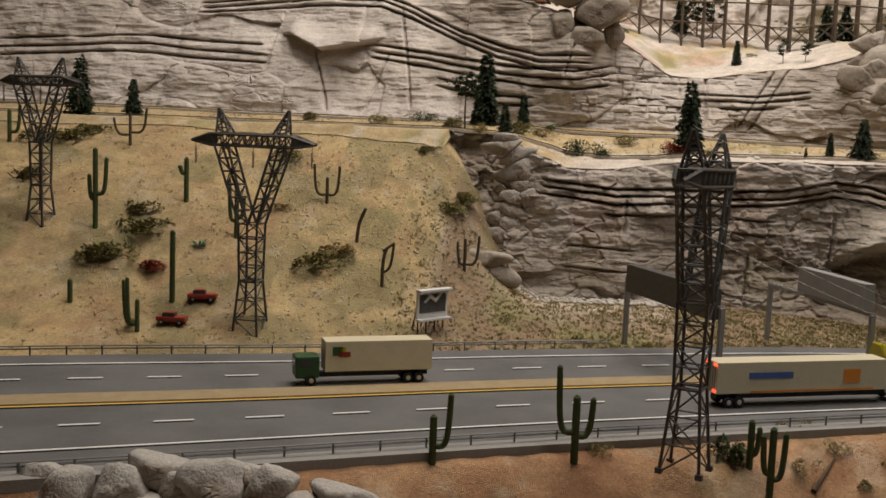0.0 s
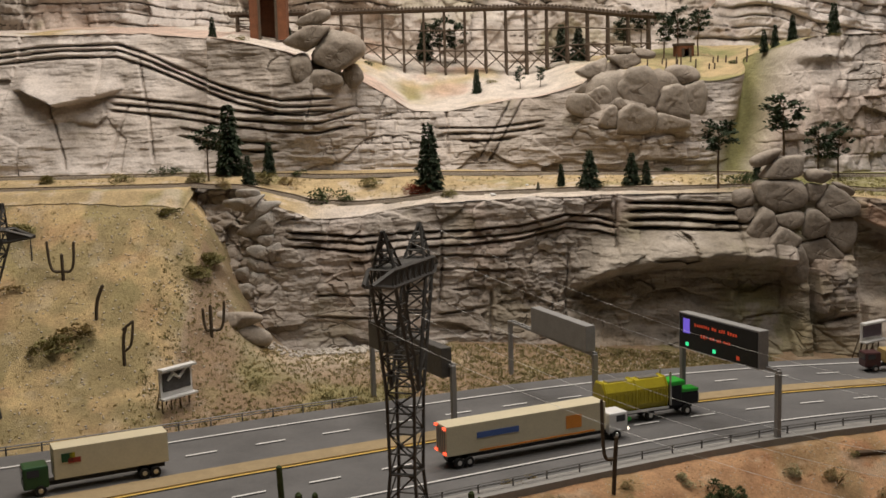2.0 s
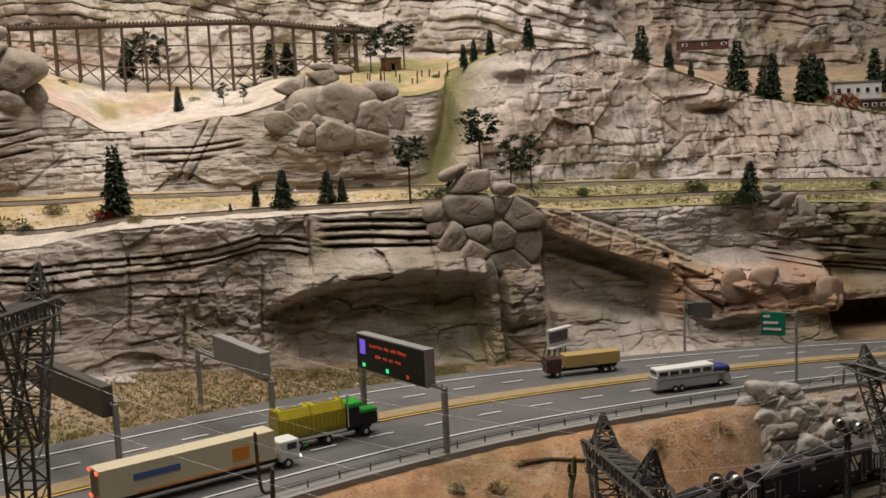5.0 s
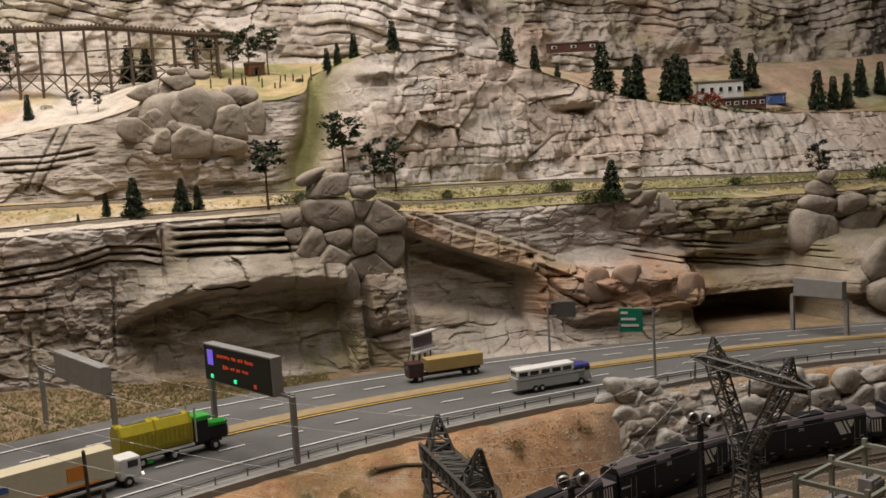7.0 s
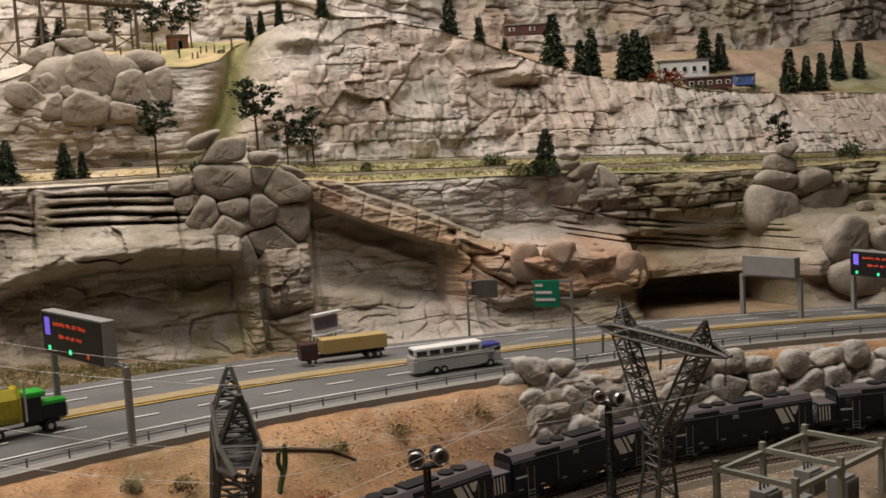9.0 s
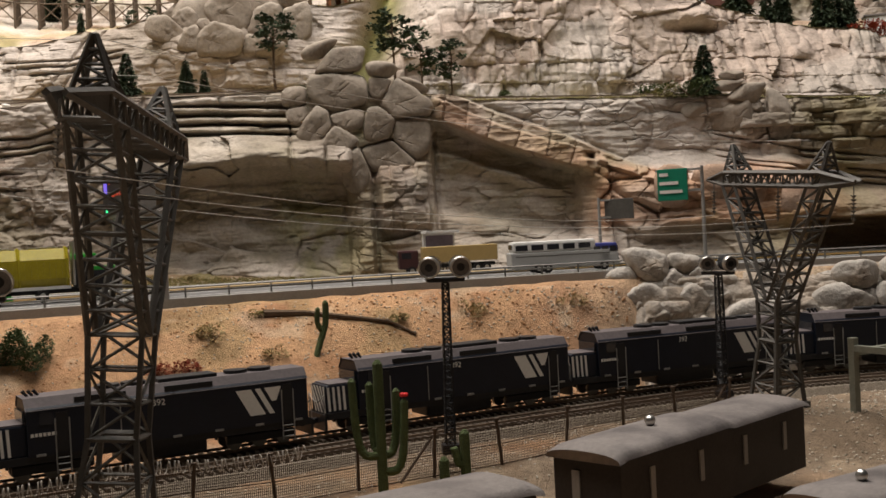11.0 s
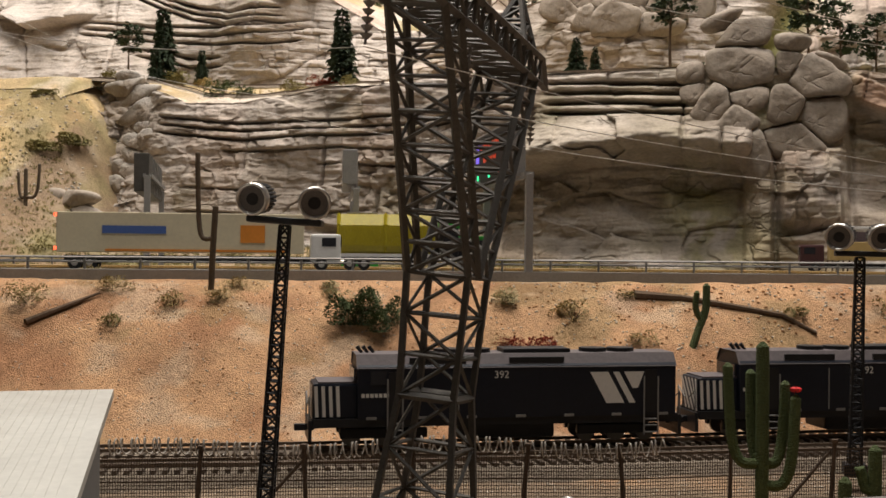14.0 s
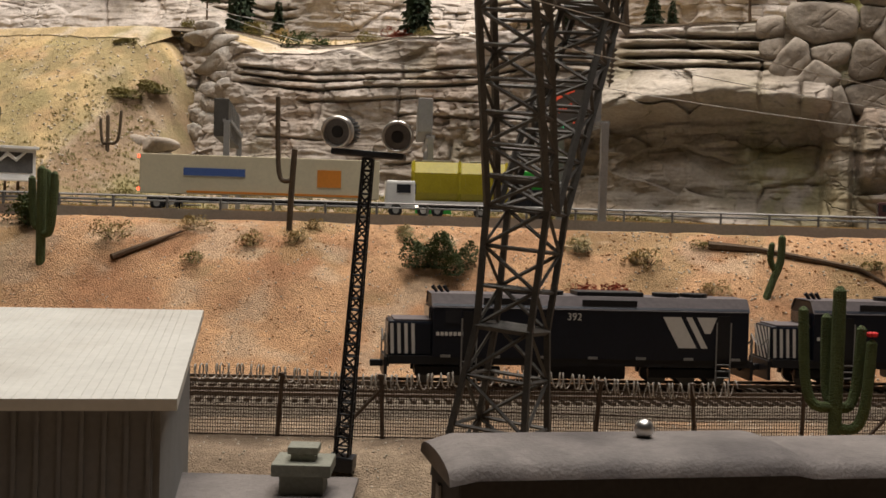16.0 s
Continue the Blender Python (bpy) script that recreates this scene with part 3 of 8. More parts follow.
    cuts = np.exp(-((s_along / 0.047 - np.floor(s_along / 0.047) - 0.5) / 0.028) ** 2)
    cells_along = hashed(np.floor(s_along / 0.047 + 0.5), 0 * X, 77)
    above = run * step(X, 0.86, 0.74) * step(Z, pale_z, pale_z + 0.02)
    d = d + pale_bed * (0.022 - 0.004 * cuts) + red_bed * (0.030 + 0.008 * (cells_along - 0.5) - 0.005 * cuts + 0.012 * (fbm(X * 30, Z * 40, 239, 3) - 0.5)) + above * (0.010 + 0.4 * facets(X, Z, 0.12, 0.5, 225, 0.02, 0.3, 0.008))
    wall = run * step(X, 0.60, 0.565) * step(Z, red_z - 0.018, red_z - 0.028)
    bottom = np.interp(X, [0.36, 0.58], [0.085, 0.036])
    d = d - wall * (0.032 * step(Z, bottom - 0.01, bottom + 0.02)) + wall * 0.5 * facets(X, Z, 0.10, 0.45, 226, 0.016, 0.2, 0.004)
    d = d + run * 0.022 * spot(X, Z - (0.150 - 0.35 * (X - 0.45)), 0.46, 0.0, 0.10, 0.010) + 0.025 * step(X, 0.570, 0.578) * step(X, 0.618, 0.610) * step(Z, 0.168, 0.160)
    ledged = fbm(X * 7, Z * 34, 228, 3)
    d = d + step(X, 0.34, 0.40) * step(X, 0.95, 0.85) * step(Z, 0.16, 0.12) * 0.018 * (np.floor(ledged * 6) / 6 - 0.5 + 0.3 * (ledged - 0.5))
    d = d + on * step(Z, lip_z - 0.03, lip_z - 0.045) * 0.022 * (np.floor(fbm(X * 9, Z * 16, 229, 3) * 6) / 6 - 0.5)
    # far part: squared blocks on top, a fan of beds, a dark hollow below
    d = d + right * step(Z, 0.150, 0.180) * (masonry(X, Z, 0.055, 0.034, 250, 0.024, 0.010) + 0.6 * facets(X, Z, 0.028, 1.1, 251, 0.012, 0.4, 0.005))
    d = d + joints(X, Z, ((0.80, 0.200), (0.955, 0.165), (1.135, 0.142), (1.25, 0.136)), 252, 0.0115, 0.0017, 0.014, 0.006, 5, 0.40)
    d = d - 0.13 * step(X, 0.95, 1.04) * step(X, 1.24, 1.14) * step(Z, 0.052, 0.042) - 0.022 * step(X, 0.85, 0.98) * step(Z, 0.14, 0.12) + 0.020 * right * step(Z, 0.15, 0.2)
    d = d + step(X, 0.36, 0.42) * step(X, 1.0, 0.9) * step(Z, 0.075, 0.05) * 0.8 * facets(X, Z, 0.11, 0.4, 253, 0.016, 0.15, 0.006)
    d = d + step(X, 1.30, 1.40) * facets(X, Z, 0.09, 0.8, 254, 0.05, 0.4, 0.016)
    blocks = step(X, 0.585, 0.61) * step(X, 1.02, 0.94) * step(Z, 0.045, 0.06) * step(Z, 0.155, 0.14)
    d = d + blocks * (0.010 + 1.1 * facets(X, Z, 0.062, 0.75, 256, 0.016, 0.35, 0.014, 0.15))
    # the corner at the left end, turning into the sand slope
    corner = step(X, -0.72, -0.86)
    d = d + corner * (facets(X, Z, 0.035, 0.6, 255, 0.024, 0.5, 0.010))
    # smooth grey apron running out to the road
    cave = step(X, 0.90, 0.97) * step(X, 1.24, 1.18)
    apron = step(X, 0.26, 0.42) * (cliff_foot_y(X) - road_back(X) - 0.018) * (1 - cave)
    d = d + apron * (1 - step(X, 0.58, 0.66)) * np.exp(-np.clip(Z + 0.012, 0, 1) / 0.030)
    d = d + apron * step(X, 0.58, 0.66) * (0.75 * step(Z, 0.175, 0.105) + 0.20 * np.exp(-np.clip(Z + 0.012, 0, 1) / 0.018))
    # a low dark cave at road level under a red ledge
    d = d + 0.045 * step(X, 0.86, 0.94) * step(X, 1.30, 1.22) * step(Z, 0.044, 0.050) * step(Z, 0.105, 0.070)
    lean = 0.06 * V + 0.12 * corner * V
    Y = cliff_foot_y(X) + lean - d * np.maximum(step(V, -0.02, 0.06), step(X, 0.26, 0.42))
    Y = np.where(V > 0.985, Y + 0.004, Y)
    red = np.clip(0.75 * red_bed + 0.30 * pale_bed + 0.6 * spot(X, Z, 0.596, 0.10, 0.022, 0.07) + 0.7 * blocks + 0.75 * spot(X, Z, 1.0, 0.075, 0.2, 0.035) + 0.18 * step(fbm(X * 8, Z * 8, 210), 0.58, 0.7), 0, 1)
    moss = np.clip(0.8 * spot(X, Z, 0.15, 0.07, 0.06, 0.06) * step(fbm(X * 30, Z * 30, 211), 0.4, 0.55) + 0.9 * spot(X, Z, 0.225, 0.225, 0.014, 0.03) + 0.2 * step(fbm(X * 12, Z * 12, 212), 0.62, 0.7) + (0.16 * step(X, -0.3, -0.1) + 0.22 * step(X, 0.75, 1.0)) * step(fbm(X * 5, Z * 6, 214, 3), 0.25, 0.55), 0, 1)
    pale = np.clip(step(V, 0.90, 1.0) * 0.45 * step(X, 0.2, -0.1) + 0.22 * step(fbm(X * 9, Z * 14, 213), 0.5, 0.68) + 0.5 * step(Z, 0.06, 0.02) * step(X, -0.2, -0.35) + 0.5 * above + 0.35 * run * step(X, 0.9, 0.7) * step(Z, 0.06, 0.03) + 0.1 * on * top_side, 0, 1)
    # brown patches: right of 0.55 they paint in the shade, elsewhere random tone
    umber_shade = 0.75 * step(X, 0.55, 0.70) * step(X, 1.60, 1.40) * step(fbm(X * 7, Z * 12, 216, 3), 0.30, 0.55) + 0.45 * step(fbm(X * 5, Z * 9, 217, 3), 0.48, 0.60)
    ob = sheet("rock_face_lower", X, Y, Z, ROCK, {"red": red, "moss": moss, "pale": pale, "umber_shade": umber_shade})
    return tagged(ob, "grey plaster rock face with dark bedding joints above the road", "rock face", kind="structure"), Y


lower_cliff, lower_y = build_lower_cliff()
EDGE_X, edge_y = np.linspace(-0.93, 1.95, 1750), lower_y[-1]


def lower_surface(x, z):
    """Depth of the lower face at a place, evened out."""
    i = int(np.clip((x + 0.93) / 2.88 * 1749, 12, 1737))
    j = int(np.clip((z + 0.02) / (float(cliff_top(x)) + 0.02) * 249, 10, 244))
    return float(np.mean(lower_y[j - 10:j + 5, i - 12:i + 12]))


def terrace_z(x, y):
    front = np.where(x < -0.93, 0.33, cliff_top(x))
    e = np.interp(x, EDGE_X, edge_y)
    t = np.clip((y - e) / (UPPER_Y - e), 0, 1)
    return front + (upper_foot(x) - front) * t


def build_terrace():
    xs, ts = np.concatenate([np.linspace(-3.2, -0.94, 200), np.linspace(-0.93, 1.95, 520), np.linspace(2.0, 3.2, 30)]), np.linspace(0, 1, 60)
    X, T = np.meshgrid(xs, ts)
    e = np.where(X < -0.93, 0.61, np.interp(X, EDGE_X, edge_y) - 0.002)
    Y = e + (UPPER_Y + 0.06 - e) * T
    Z = terrace_z(X, Y) + 0.004 * (fbm(X * 25, Y * 25, 301, 3) - 0.5) * step(T, 0.0, 0.08) + 0.004 * (fbm(X * 5, Y * 9, 302) - 0.5) * step(T, 0.0, 0.1)
    Z = np.where(X < -0.935, np.minimum(Z, ground_height(X, np.minimum(Y, 0.79)) + 0.002 + np.clip(Y - 0.62, 0, 1) * 0.4), Z)
    pale = np.clip(step(T, 0.42, 0.12) * step(X, 0.3, -0.2) * step(X, -0.75, -0.65), 0, 1) * 0.85 + 0.4 * step(fbm(X * 28, Y * 28, 303), 0.63, 0.7)
    moss = np.clip(step(X, 0.0, 0.3) * 0.8 * step(fbm(X * 9, Y * 14, 304), 0.25, 0.5) + 0.45 * step(fbm(X * 14, Y * 16, 305), 0.58, 0.66), 0, 1)
    ob = sheet("terrace", X, Y, Z, GRASSY, {"pale": pale, "moss": moss, "red": 0 * X})
    return tagged(ob, "sandy terrace with pale dust and moss along a track", "ground", kind="structure")


terrace = build_terrace()


# ---- the upper rock face ----
def build_upper_cliff():
    xs, vs = np.linspace(-2.2, 2.4, 1900), np.linspace(0, 1, 220)
    X, V = np.meshgrid(xs, vs)
    foot, top = upper_foot(X) - 0.02, upper_top(X) + 0.01 * (fbm(X * 9, 0 * X, 405) - 0.5)
    Z = foot + (top - foot) * V
    left, right = step(X, 0.28, 0.2), step(X, 0.24, 0.32)
    d = base_relief(X, Z, 400, 0.034, 1 - 0.7 * right)
    # left part: smooth carved panels with two long sagging groups of joints
    d = d + left * facets(X, Z, 0.20, 0.6, 420, 0.016, 0.16, 0.003)
    d = d + joints(X, Z, ((-1.6, 0.60), (-1.345, 0.630), (-1.274, 0.632), (-1.163, 0.630), (-1.086, 0.602), (-0.971, 0.551), (-0.876, 0.516), (-0.781, 0.494), (-0.66, 0.496)), 430, 0.0135, 0.0028, 0.022, 0.007, 3)
    d = d + joints(X, Z, ((-1.18, 0.514), (-1.036, 0.497), (-0.909, 0.479), (-0.798, 0.465), (-0.701, 0.462), (-0.62, 0.478)), 431, 0.0135, 0.0028, 0.022, 0.007, 3, 0.0, 0.5)
    d = d + joints(X, Z, ((-1.02, 0.44), (-0.94, 0.425), (-0.87, 0.405), (-0.78, 0.400)), 432, 0.018, 0.0028, 0.018, 0.008, 2)
    d = d + joints(X, Z, ((-0.60, 0.44), (-0.48, 0.424), (-0.316, 0.420), (-0.20, 0.434)), 433, 0.014, 0.0026, 0.018, 0.006, 3, 0.36)
    d = d + joints(X, Z, ((-2.1, 0.50), (-1.7, 0.52), (-1.4, 0.50)), 434, 0.02, 0.0028, 0.018, 0.006, 3, 0.3)
    bricks = left * np.clip(spot(X, Z, -0.47, 0.40, 0.16, 0.09) + spot(X, Z, -0.62, 0.42, 0.06, 0.05) + 0.8 * spot(X, Z, 0.08, 0.36, 0.10, 0.035), 0, 1)
    d = d + bricks * masonry(X, Z, 0.030, 0.022, 440, 0.016, 0.008)
    ragged = left * np.clip(spot(X, Z, -0.03, 0.40, 0.15, 0.05) + 0.5 * spot(X, Z, -0.70, 0.42, 0.08, 0.05), 0, 1)
    d = d + ragged * (facets(X, Z, 0.035, 0.6, 441, 0.016, 0.5, 0.006))
    shelf_z = np.interp(X, [-1.36, -1.28, -1.19, -1.14], [0.535, 0.498, 0.515, 0.535])
    d = d + 0.05 * step(X, -1.40, -1.33) * step(X, -1.14, -1.18) * step(Z, shelf_z - 0.006, shelf_z) * np.exp(-np.clip((Z - shelf_z) / 0.03, 0, 9) ** 2)
    for a, b, c, e in ((-1.115, 0.61, -1.06, 0.37), (-1.30, 0.50, -1.25, 0.36), (-0.70, 0.54, -0.725, 0.45), (-0.27, 0.49, -0.35, 0.36), (-0.25, 0.48, -0.33, 0.35), (-1.13, 0.49, -1.165, 0.36), (-0.42, 0.46, -0.42, 0.36)):
        # saw-cut slanting cracks
        t = np.clip((Z - e) / (b - e), 0, 1)
        d = d - 0.014 * np.exp(-((X - c - (a - c) * t) / 0.0026) ** 2) * step(Z, e - 0.005, e + 0.005) * step(Z, b + 0.005, b - 0.005)
    # right part: pale broken stone, large slanting faces with squared blocks at the foot
    d = d + right * (facets(X, Z, 0.15, 0.9, 450, 0.018, 0.24, 0.004, 0.12) + facets(X, Z, 0.040, 1.7, 451, 0.012, 0.26, 0.004, 0.08) + 0.35 * facets(X, Z, 0.016, 1.4, 452, 0.007, 0.4, 0.001, 0.1))
    d = d + right * np.clip(step(V, 0.5, 0.3) + step(fbm(X * 5, Z * 5, 455, 2), 0.48, 0.56), 0, 1) * (masonry(X, Z, 0.026, 0.056, 453, 0.018, 0.006) + 0.6 * masonry(X, Z, 0.018, 0.022, 454, 0.010, 0.003) * step(fbm(X * 7, Z * 9, 456, 2), 0.48, 0.55))
    # shaggy brow at the middle of the right part
    d = d + 0.05 * spot(X, Z, 0.93, 0.475, 0.055, 0.022) + 0.035 * spot(X, Z, 0.42, 0.56, 0.06, 0.016) - 0.03 * spot(X, Z, 0.93, 0.445, 0.05, 0.008)
    gully = np.exp(-((X - 0.235 - 0.12 * (V - 0.3) - 0.02 * (fbm(Z * 14, X * 8, 460, 3) - 0.5)) / 0.044) ** 2)
    bulge = 0.07 * spot(X, Z, -0.02, 0.44, 0.15, 0.12) + 0.08 * spot(X, Z, -0.72, 0.5, 0.10, 0.12)
    slope = np.where(X < -0.95, 0.20, 0.12) * V + 0.05 * step(X, 0.4, 1.2) * V
    Y = UPPER_Y + slope + (0.03 + 0.16 * V) * gully - (d + bulge) * step(V, -0.02, 0.08) * (1 - 0.8 * gully)
    red = 1.3 * np.clip(0.5 * spot(X, Z, 0.32, 0.43, 0.09, 0.12) + 0.85 * right * step(fbm(X * 6, Z * 7, 410, 2), 0.47, 0.56) + 0.35 * spot(X, Z, 0.10, 0.42, 0.04, 0.07) + 0.25 * spot(X, Z, 0.80, 0.34, 0.08, 0.03) + 0.35 * spot(X, Z, 1.2, 0.37, 0.2, 0.03), 0, 1) * 0.36
    pale = np.clip(0.36 * right + 0.5 * left * step(fbm(X * 6, Z * 9, 411), 0.5, 0.64) + 0.6 * step(V, 0.28, 0.05) + 0.35 * step(X, -0.85, -1.0), 0, 1) * (1 - 0.8 * spot(X, Z, -0.02, 0.47, 0.16, 0.10))
    moss = np.clip(gully * 1.1 + 0.15 * step(fbm(X * 14, Z * 14, 412), 0.64, 0.7), 0, 1)
    umber_shade = 0.25 * left * step(fbm(X * 5, Z * 8, 413, 3), 0.5, 0.62)
    ob = sheet("rock_face_upper", X, Y, Z, ROCK, {"red": red, "pale": pale * (1 - gully), "moss": moss, "umber_shade": umber_shade})
    return tagged(ob, "pale grey plaster rock face, bedded and blocky, behind the terrace", "rock face", kind="structure"), Y, Z[-1], xs


upper_cliff, upper_y, crest_z, CREST_X = build_upper_cliff()
crest_y = upper_y[-1]


def upper_surface(x, z):
    """Depth of the upper face at a place, evened out."""
    i = int(np.clip((x + 2.2) / 4.6 * 1899, 8, 1890))
    f = float(upper_foot(x)) - 0.02
    j = int(np.clip((z - f) / (float(upper_top(x)) - f) * 219, 8, 214))
    return float(np.mean(upper_y[j - 8:j + 5, i - 8:i + 8]))


def build_upland():
    xs, ts = np.linspace(-2.4, 2.5, 420), np.linspace(0, 1, 90)
    X, T = np.meshgrid(xs, ts)
    e, z0 = np.interp(X, CREST_X, crest_y), np.interp(X, CREST_X, crest_z)
    Y = e - 0.004 + (2.1 - e) * T
    back = knots(X, ((-2.4, 0.72), (-1.0, 0.70), (-0.6, 0.62), (-0.2, 0.58), (0.3, 0.62), (0.8, 0.60), (1.2, 0.55), (2.5, 0.55)))
    Z = z0 + (back - z0) * step(T, 0.0, 0.5) + 0.03 * (fbm(X * 5, Y * 5, 501) - 0.5) * step(T, 0.02, 0.2)
    pale = np.clip(0.95 * step(X, 0.1, -0.2) * step(fbm(X * 6, Y * 6, 502), 0.22, 0.42) + 0.25 * step(X, 0.35, 0.5) * step(fbm(X * 7, Y * 7, 506), 0.35, 0.5), 0, 1)
    red = 0.6 * step(fbm(X * 5, Y * 8, 503), 0.5, 0.62) * np.maximum(step(X, 0.0, -0.3), step(X, 0.6, 0.9))
    moss = np.clip(0.85 * step(fbm(X * 8, Y * 8, 504), 0.40, 0.6) * (0.25 + 0.75 * step(X, 0.0, 0.25)) + 0.5 * step(fbm(X * 22, Y * 22, 505), 0.55, 0.65), 0, 1)
    ob = sheet("upland", X, Y, Z, GRASSY, {"pale": pale, "moss": moss, "red": red})
    return tagged(ob, "pale sandy upland with sparse grass", "ground", kind="structure")


upland = build_upland()


def upland_z(x, y):
    e, z0 = np.interp(x, CREST_X, crest_y), np.interp(x, CREST_X, crest_z)
    t = np.clip((y - e + 0.004) / (2.1 - e), 0, 1)
    back = knots(x, ((-2.4, 0.72), (-1.0, 0.70), (-0.6, 0.62), (-0.2, 0.58), (0.3, 0.62), (0.8, 0.60), (1.2, 0.55), (2.5, 0.55)))
    return float(z0 + (back - z0) * step(t, 0.0, 0.5) + 0.03 * (fbm(np.array(x * 5.0), np.array(y * 5.0), 501) - 0.5) * step(t, 0.02, 0.2))


# ---- mountains behind ----
def mountain(name, x0, x1, y, z_top, seed, label, pale=0.6, shape=None):
    xs, vs = np.linspace(x0, x1, int((x1 - x0) * 290)), np.linspace(0, 1, 240)
    X, V = np.meshgrid(xs, vs)
    top = z_top(X)
    Z = 0.45 + (top - 0.45) * V
    d = rock_relief(X, Z, seed)
    Y = y + 0.25 * V - d
    umber_shade = 0 * X
    layers = {"pale": np.clip(pale * step(fbm(X * 4, Z * 4, seed + 2), 0.3, 0.6), 0, 1), "red": 0.35 * step(fbm(X * 4, Z * 9, seed + 3), 0.6, 0.7), "moss": 0.4 * step(fbm(X * 6, Z * 6, seed + 4), 0.62, 0.7), "umber_shade": umber_shade}
    return tagged(sheet(name, X, Y, Z, ROCK, layers), label, "mountain", kind="structure")


mountain("mountain_left", -2.6, 1.3, 1.9, lambda x: 1.15 + 0.12 * (fbm(x * 3, 0 * x, 601) - 0.5), 600, "pale grey plaster mountain behind the trestle", 0.9)
# pale 1.0 here: the lamplight on this mountain is put into its colour
mountain("mountain_middle", 0.30, 1.15, 1.65, lambda x: knots(x, ((0.3, 0.55), (0.42, 0.75), (0.6, 1.1), (0.9, 1.05), (1.02, 0.8), (1.15, 0.5))), 620, "grey layered plaster mountain, its lamplight put into a paler colour", 1.0)
# pale only 0.15: the shade over this mountain is painted as darker rock
mountain("mountain_right", 1.0, 3.4, 1.95, lambda x: 1.1 + 0.1 * (fbm(x * 3, 0 * x, 641) - 0.5), 640, "brown-grey plaster mountain behind the houses, shade painted into its colour", 0.15)

# ---- the road ----
def strip(name, x0, x1, v0, v1, z, mat, n=160, label="", category="", kind="structure", thick=0.0):
    """A band along the road between two lanes' places."""
    bm = bmesh.new()
    prev = None
    for x in np.linspace(x0, x1, n):
        a, b = (x, float(road_at(x, v0)), z), (x, float(road_at(x, v1)), z)
        row = [bm.verts.new(a), bm.verts.new(b)]
        if thick:
            row = [bm.verts.new((a[0], a[1], z - thick))] + row + [bm.verts.new((b[0], b[1], z - thick))]
        if prev:
            for k in range(len(row) - 1):
                bm.faces.new((prev[k], row[k], row[k + 1], prev[k + 1]))
        prev = row
    return tagged(part(name, bm, mat), label, category, kind=kind)


strip("road", -2.4, 2.3, -0.02, 1.02, 0.0, ASPHALT, 220, "grey asphalt four-lane highway curving below the cliff", "road", thick=0.012)
strip("median", -2.4, 2.3, 0.475, 0.565, 0.004, MEDIAN, 220, "raised ochre median strip between the carriageways", "road median", thick=0.006)
for v in (0.47, 0.568):
    strip("median_line", -2.4, 2.3, v - 0.006, v + 0.006, 0.0018, LINE_YELLOW, 220, "painted yellow line beside the median", "road line")
for v in (0.115, 0.90):
    strip("edge_line", -2.4, 2.3, v - 0.005, v + 0.005, 0.0018, LINE_WHITE, 220, "painted white edge line of the highway", "road line")


def dashes(v, pitch, length):
    x = -2.3
    while x < 2.2:
        strip("lane_dash", x, x + length, v - 0.005, v + 0.005, 0.0018, LINE_WHITE, 3, "painted white lane dash on the highway", "road line")["group"] = "lane dashes"
        x += pitch


dashes(0.30, 0.092, 0.040)
dashes(0.735, 0.092, 0.040)
strip("near_verge_strip", -2.4, 2.3, -0.085, -0.025, 0.003, KERB, 220, "pale concrete strip along the near road edge", "kerb", thick=0.012)


def guard_rail(name, v, z, x0, x1, pitch, label):
    g = thing(name, label=label, category="guard rail")
    bm = bmesh.new()
    xs = np.linspace(x0, x1, 150)
    for a, b in zip(xs[:-1], xs[1:]):
        p, q = Vector((a, float(road_at(a, v)), z)), Vector((b, float(road_at(b, v)), z))
        for dz, w in ((0.0030, 0.0015), (-0.0010, 0.0015)):
            bar(bm, p + Vector((0, 0, dz)), q + Vector((0, 0, dz)), w)
    part("rail", bm, RAIL_STEEL, g)
    bm = bmesh.new()
    box(bm, 0, 0, 0, 0.0020, 0.0020, z + 0.005)
    first = part("post", bm, RAIL_STEEL, g)
    first.location = (x0, float(road_at(x0, v)), z / 2)
    x = x0 + pitch
    while x < x1:
        o = new("post", first.data)
        o.parent, o.location = g, (x, float(road_at(x, v)), z / 2)
        x += pitch
    return g


guard_rail("guard_rail", -0.045, 0.011, -1.6, 1.9, 0.045, "dark steel guard rail on posts along the near road edge")
guard_rail("guard_rail", 1.03, 0.009, -1.9, -0.60, 0.045, "dark steel guard rail below the sand slope")


# ---- the railway in front ----
def rail_bar(bm, pts, half):
    """One unbroken rail of square section along points."""
    prev = None
    for p in pts:
        row = [bm.verts.new(p + Vector((0, s * half, u * half))) for s, u in ((-1, -1), (1, -1), (1, 1), (-1, 1))]
        if prev:
            for j in range(4):
                bm.faces.new((prev[j], prev[(j + 1) % 4], row[(j + 1) % 4], row[j]))
        prev = row


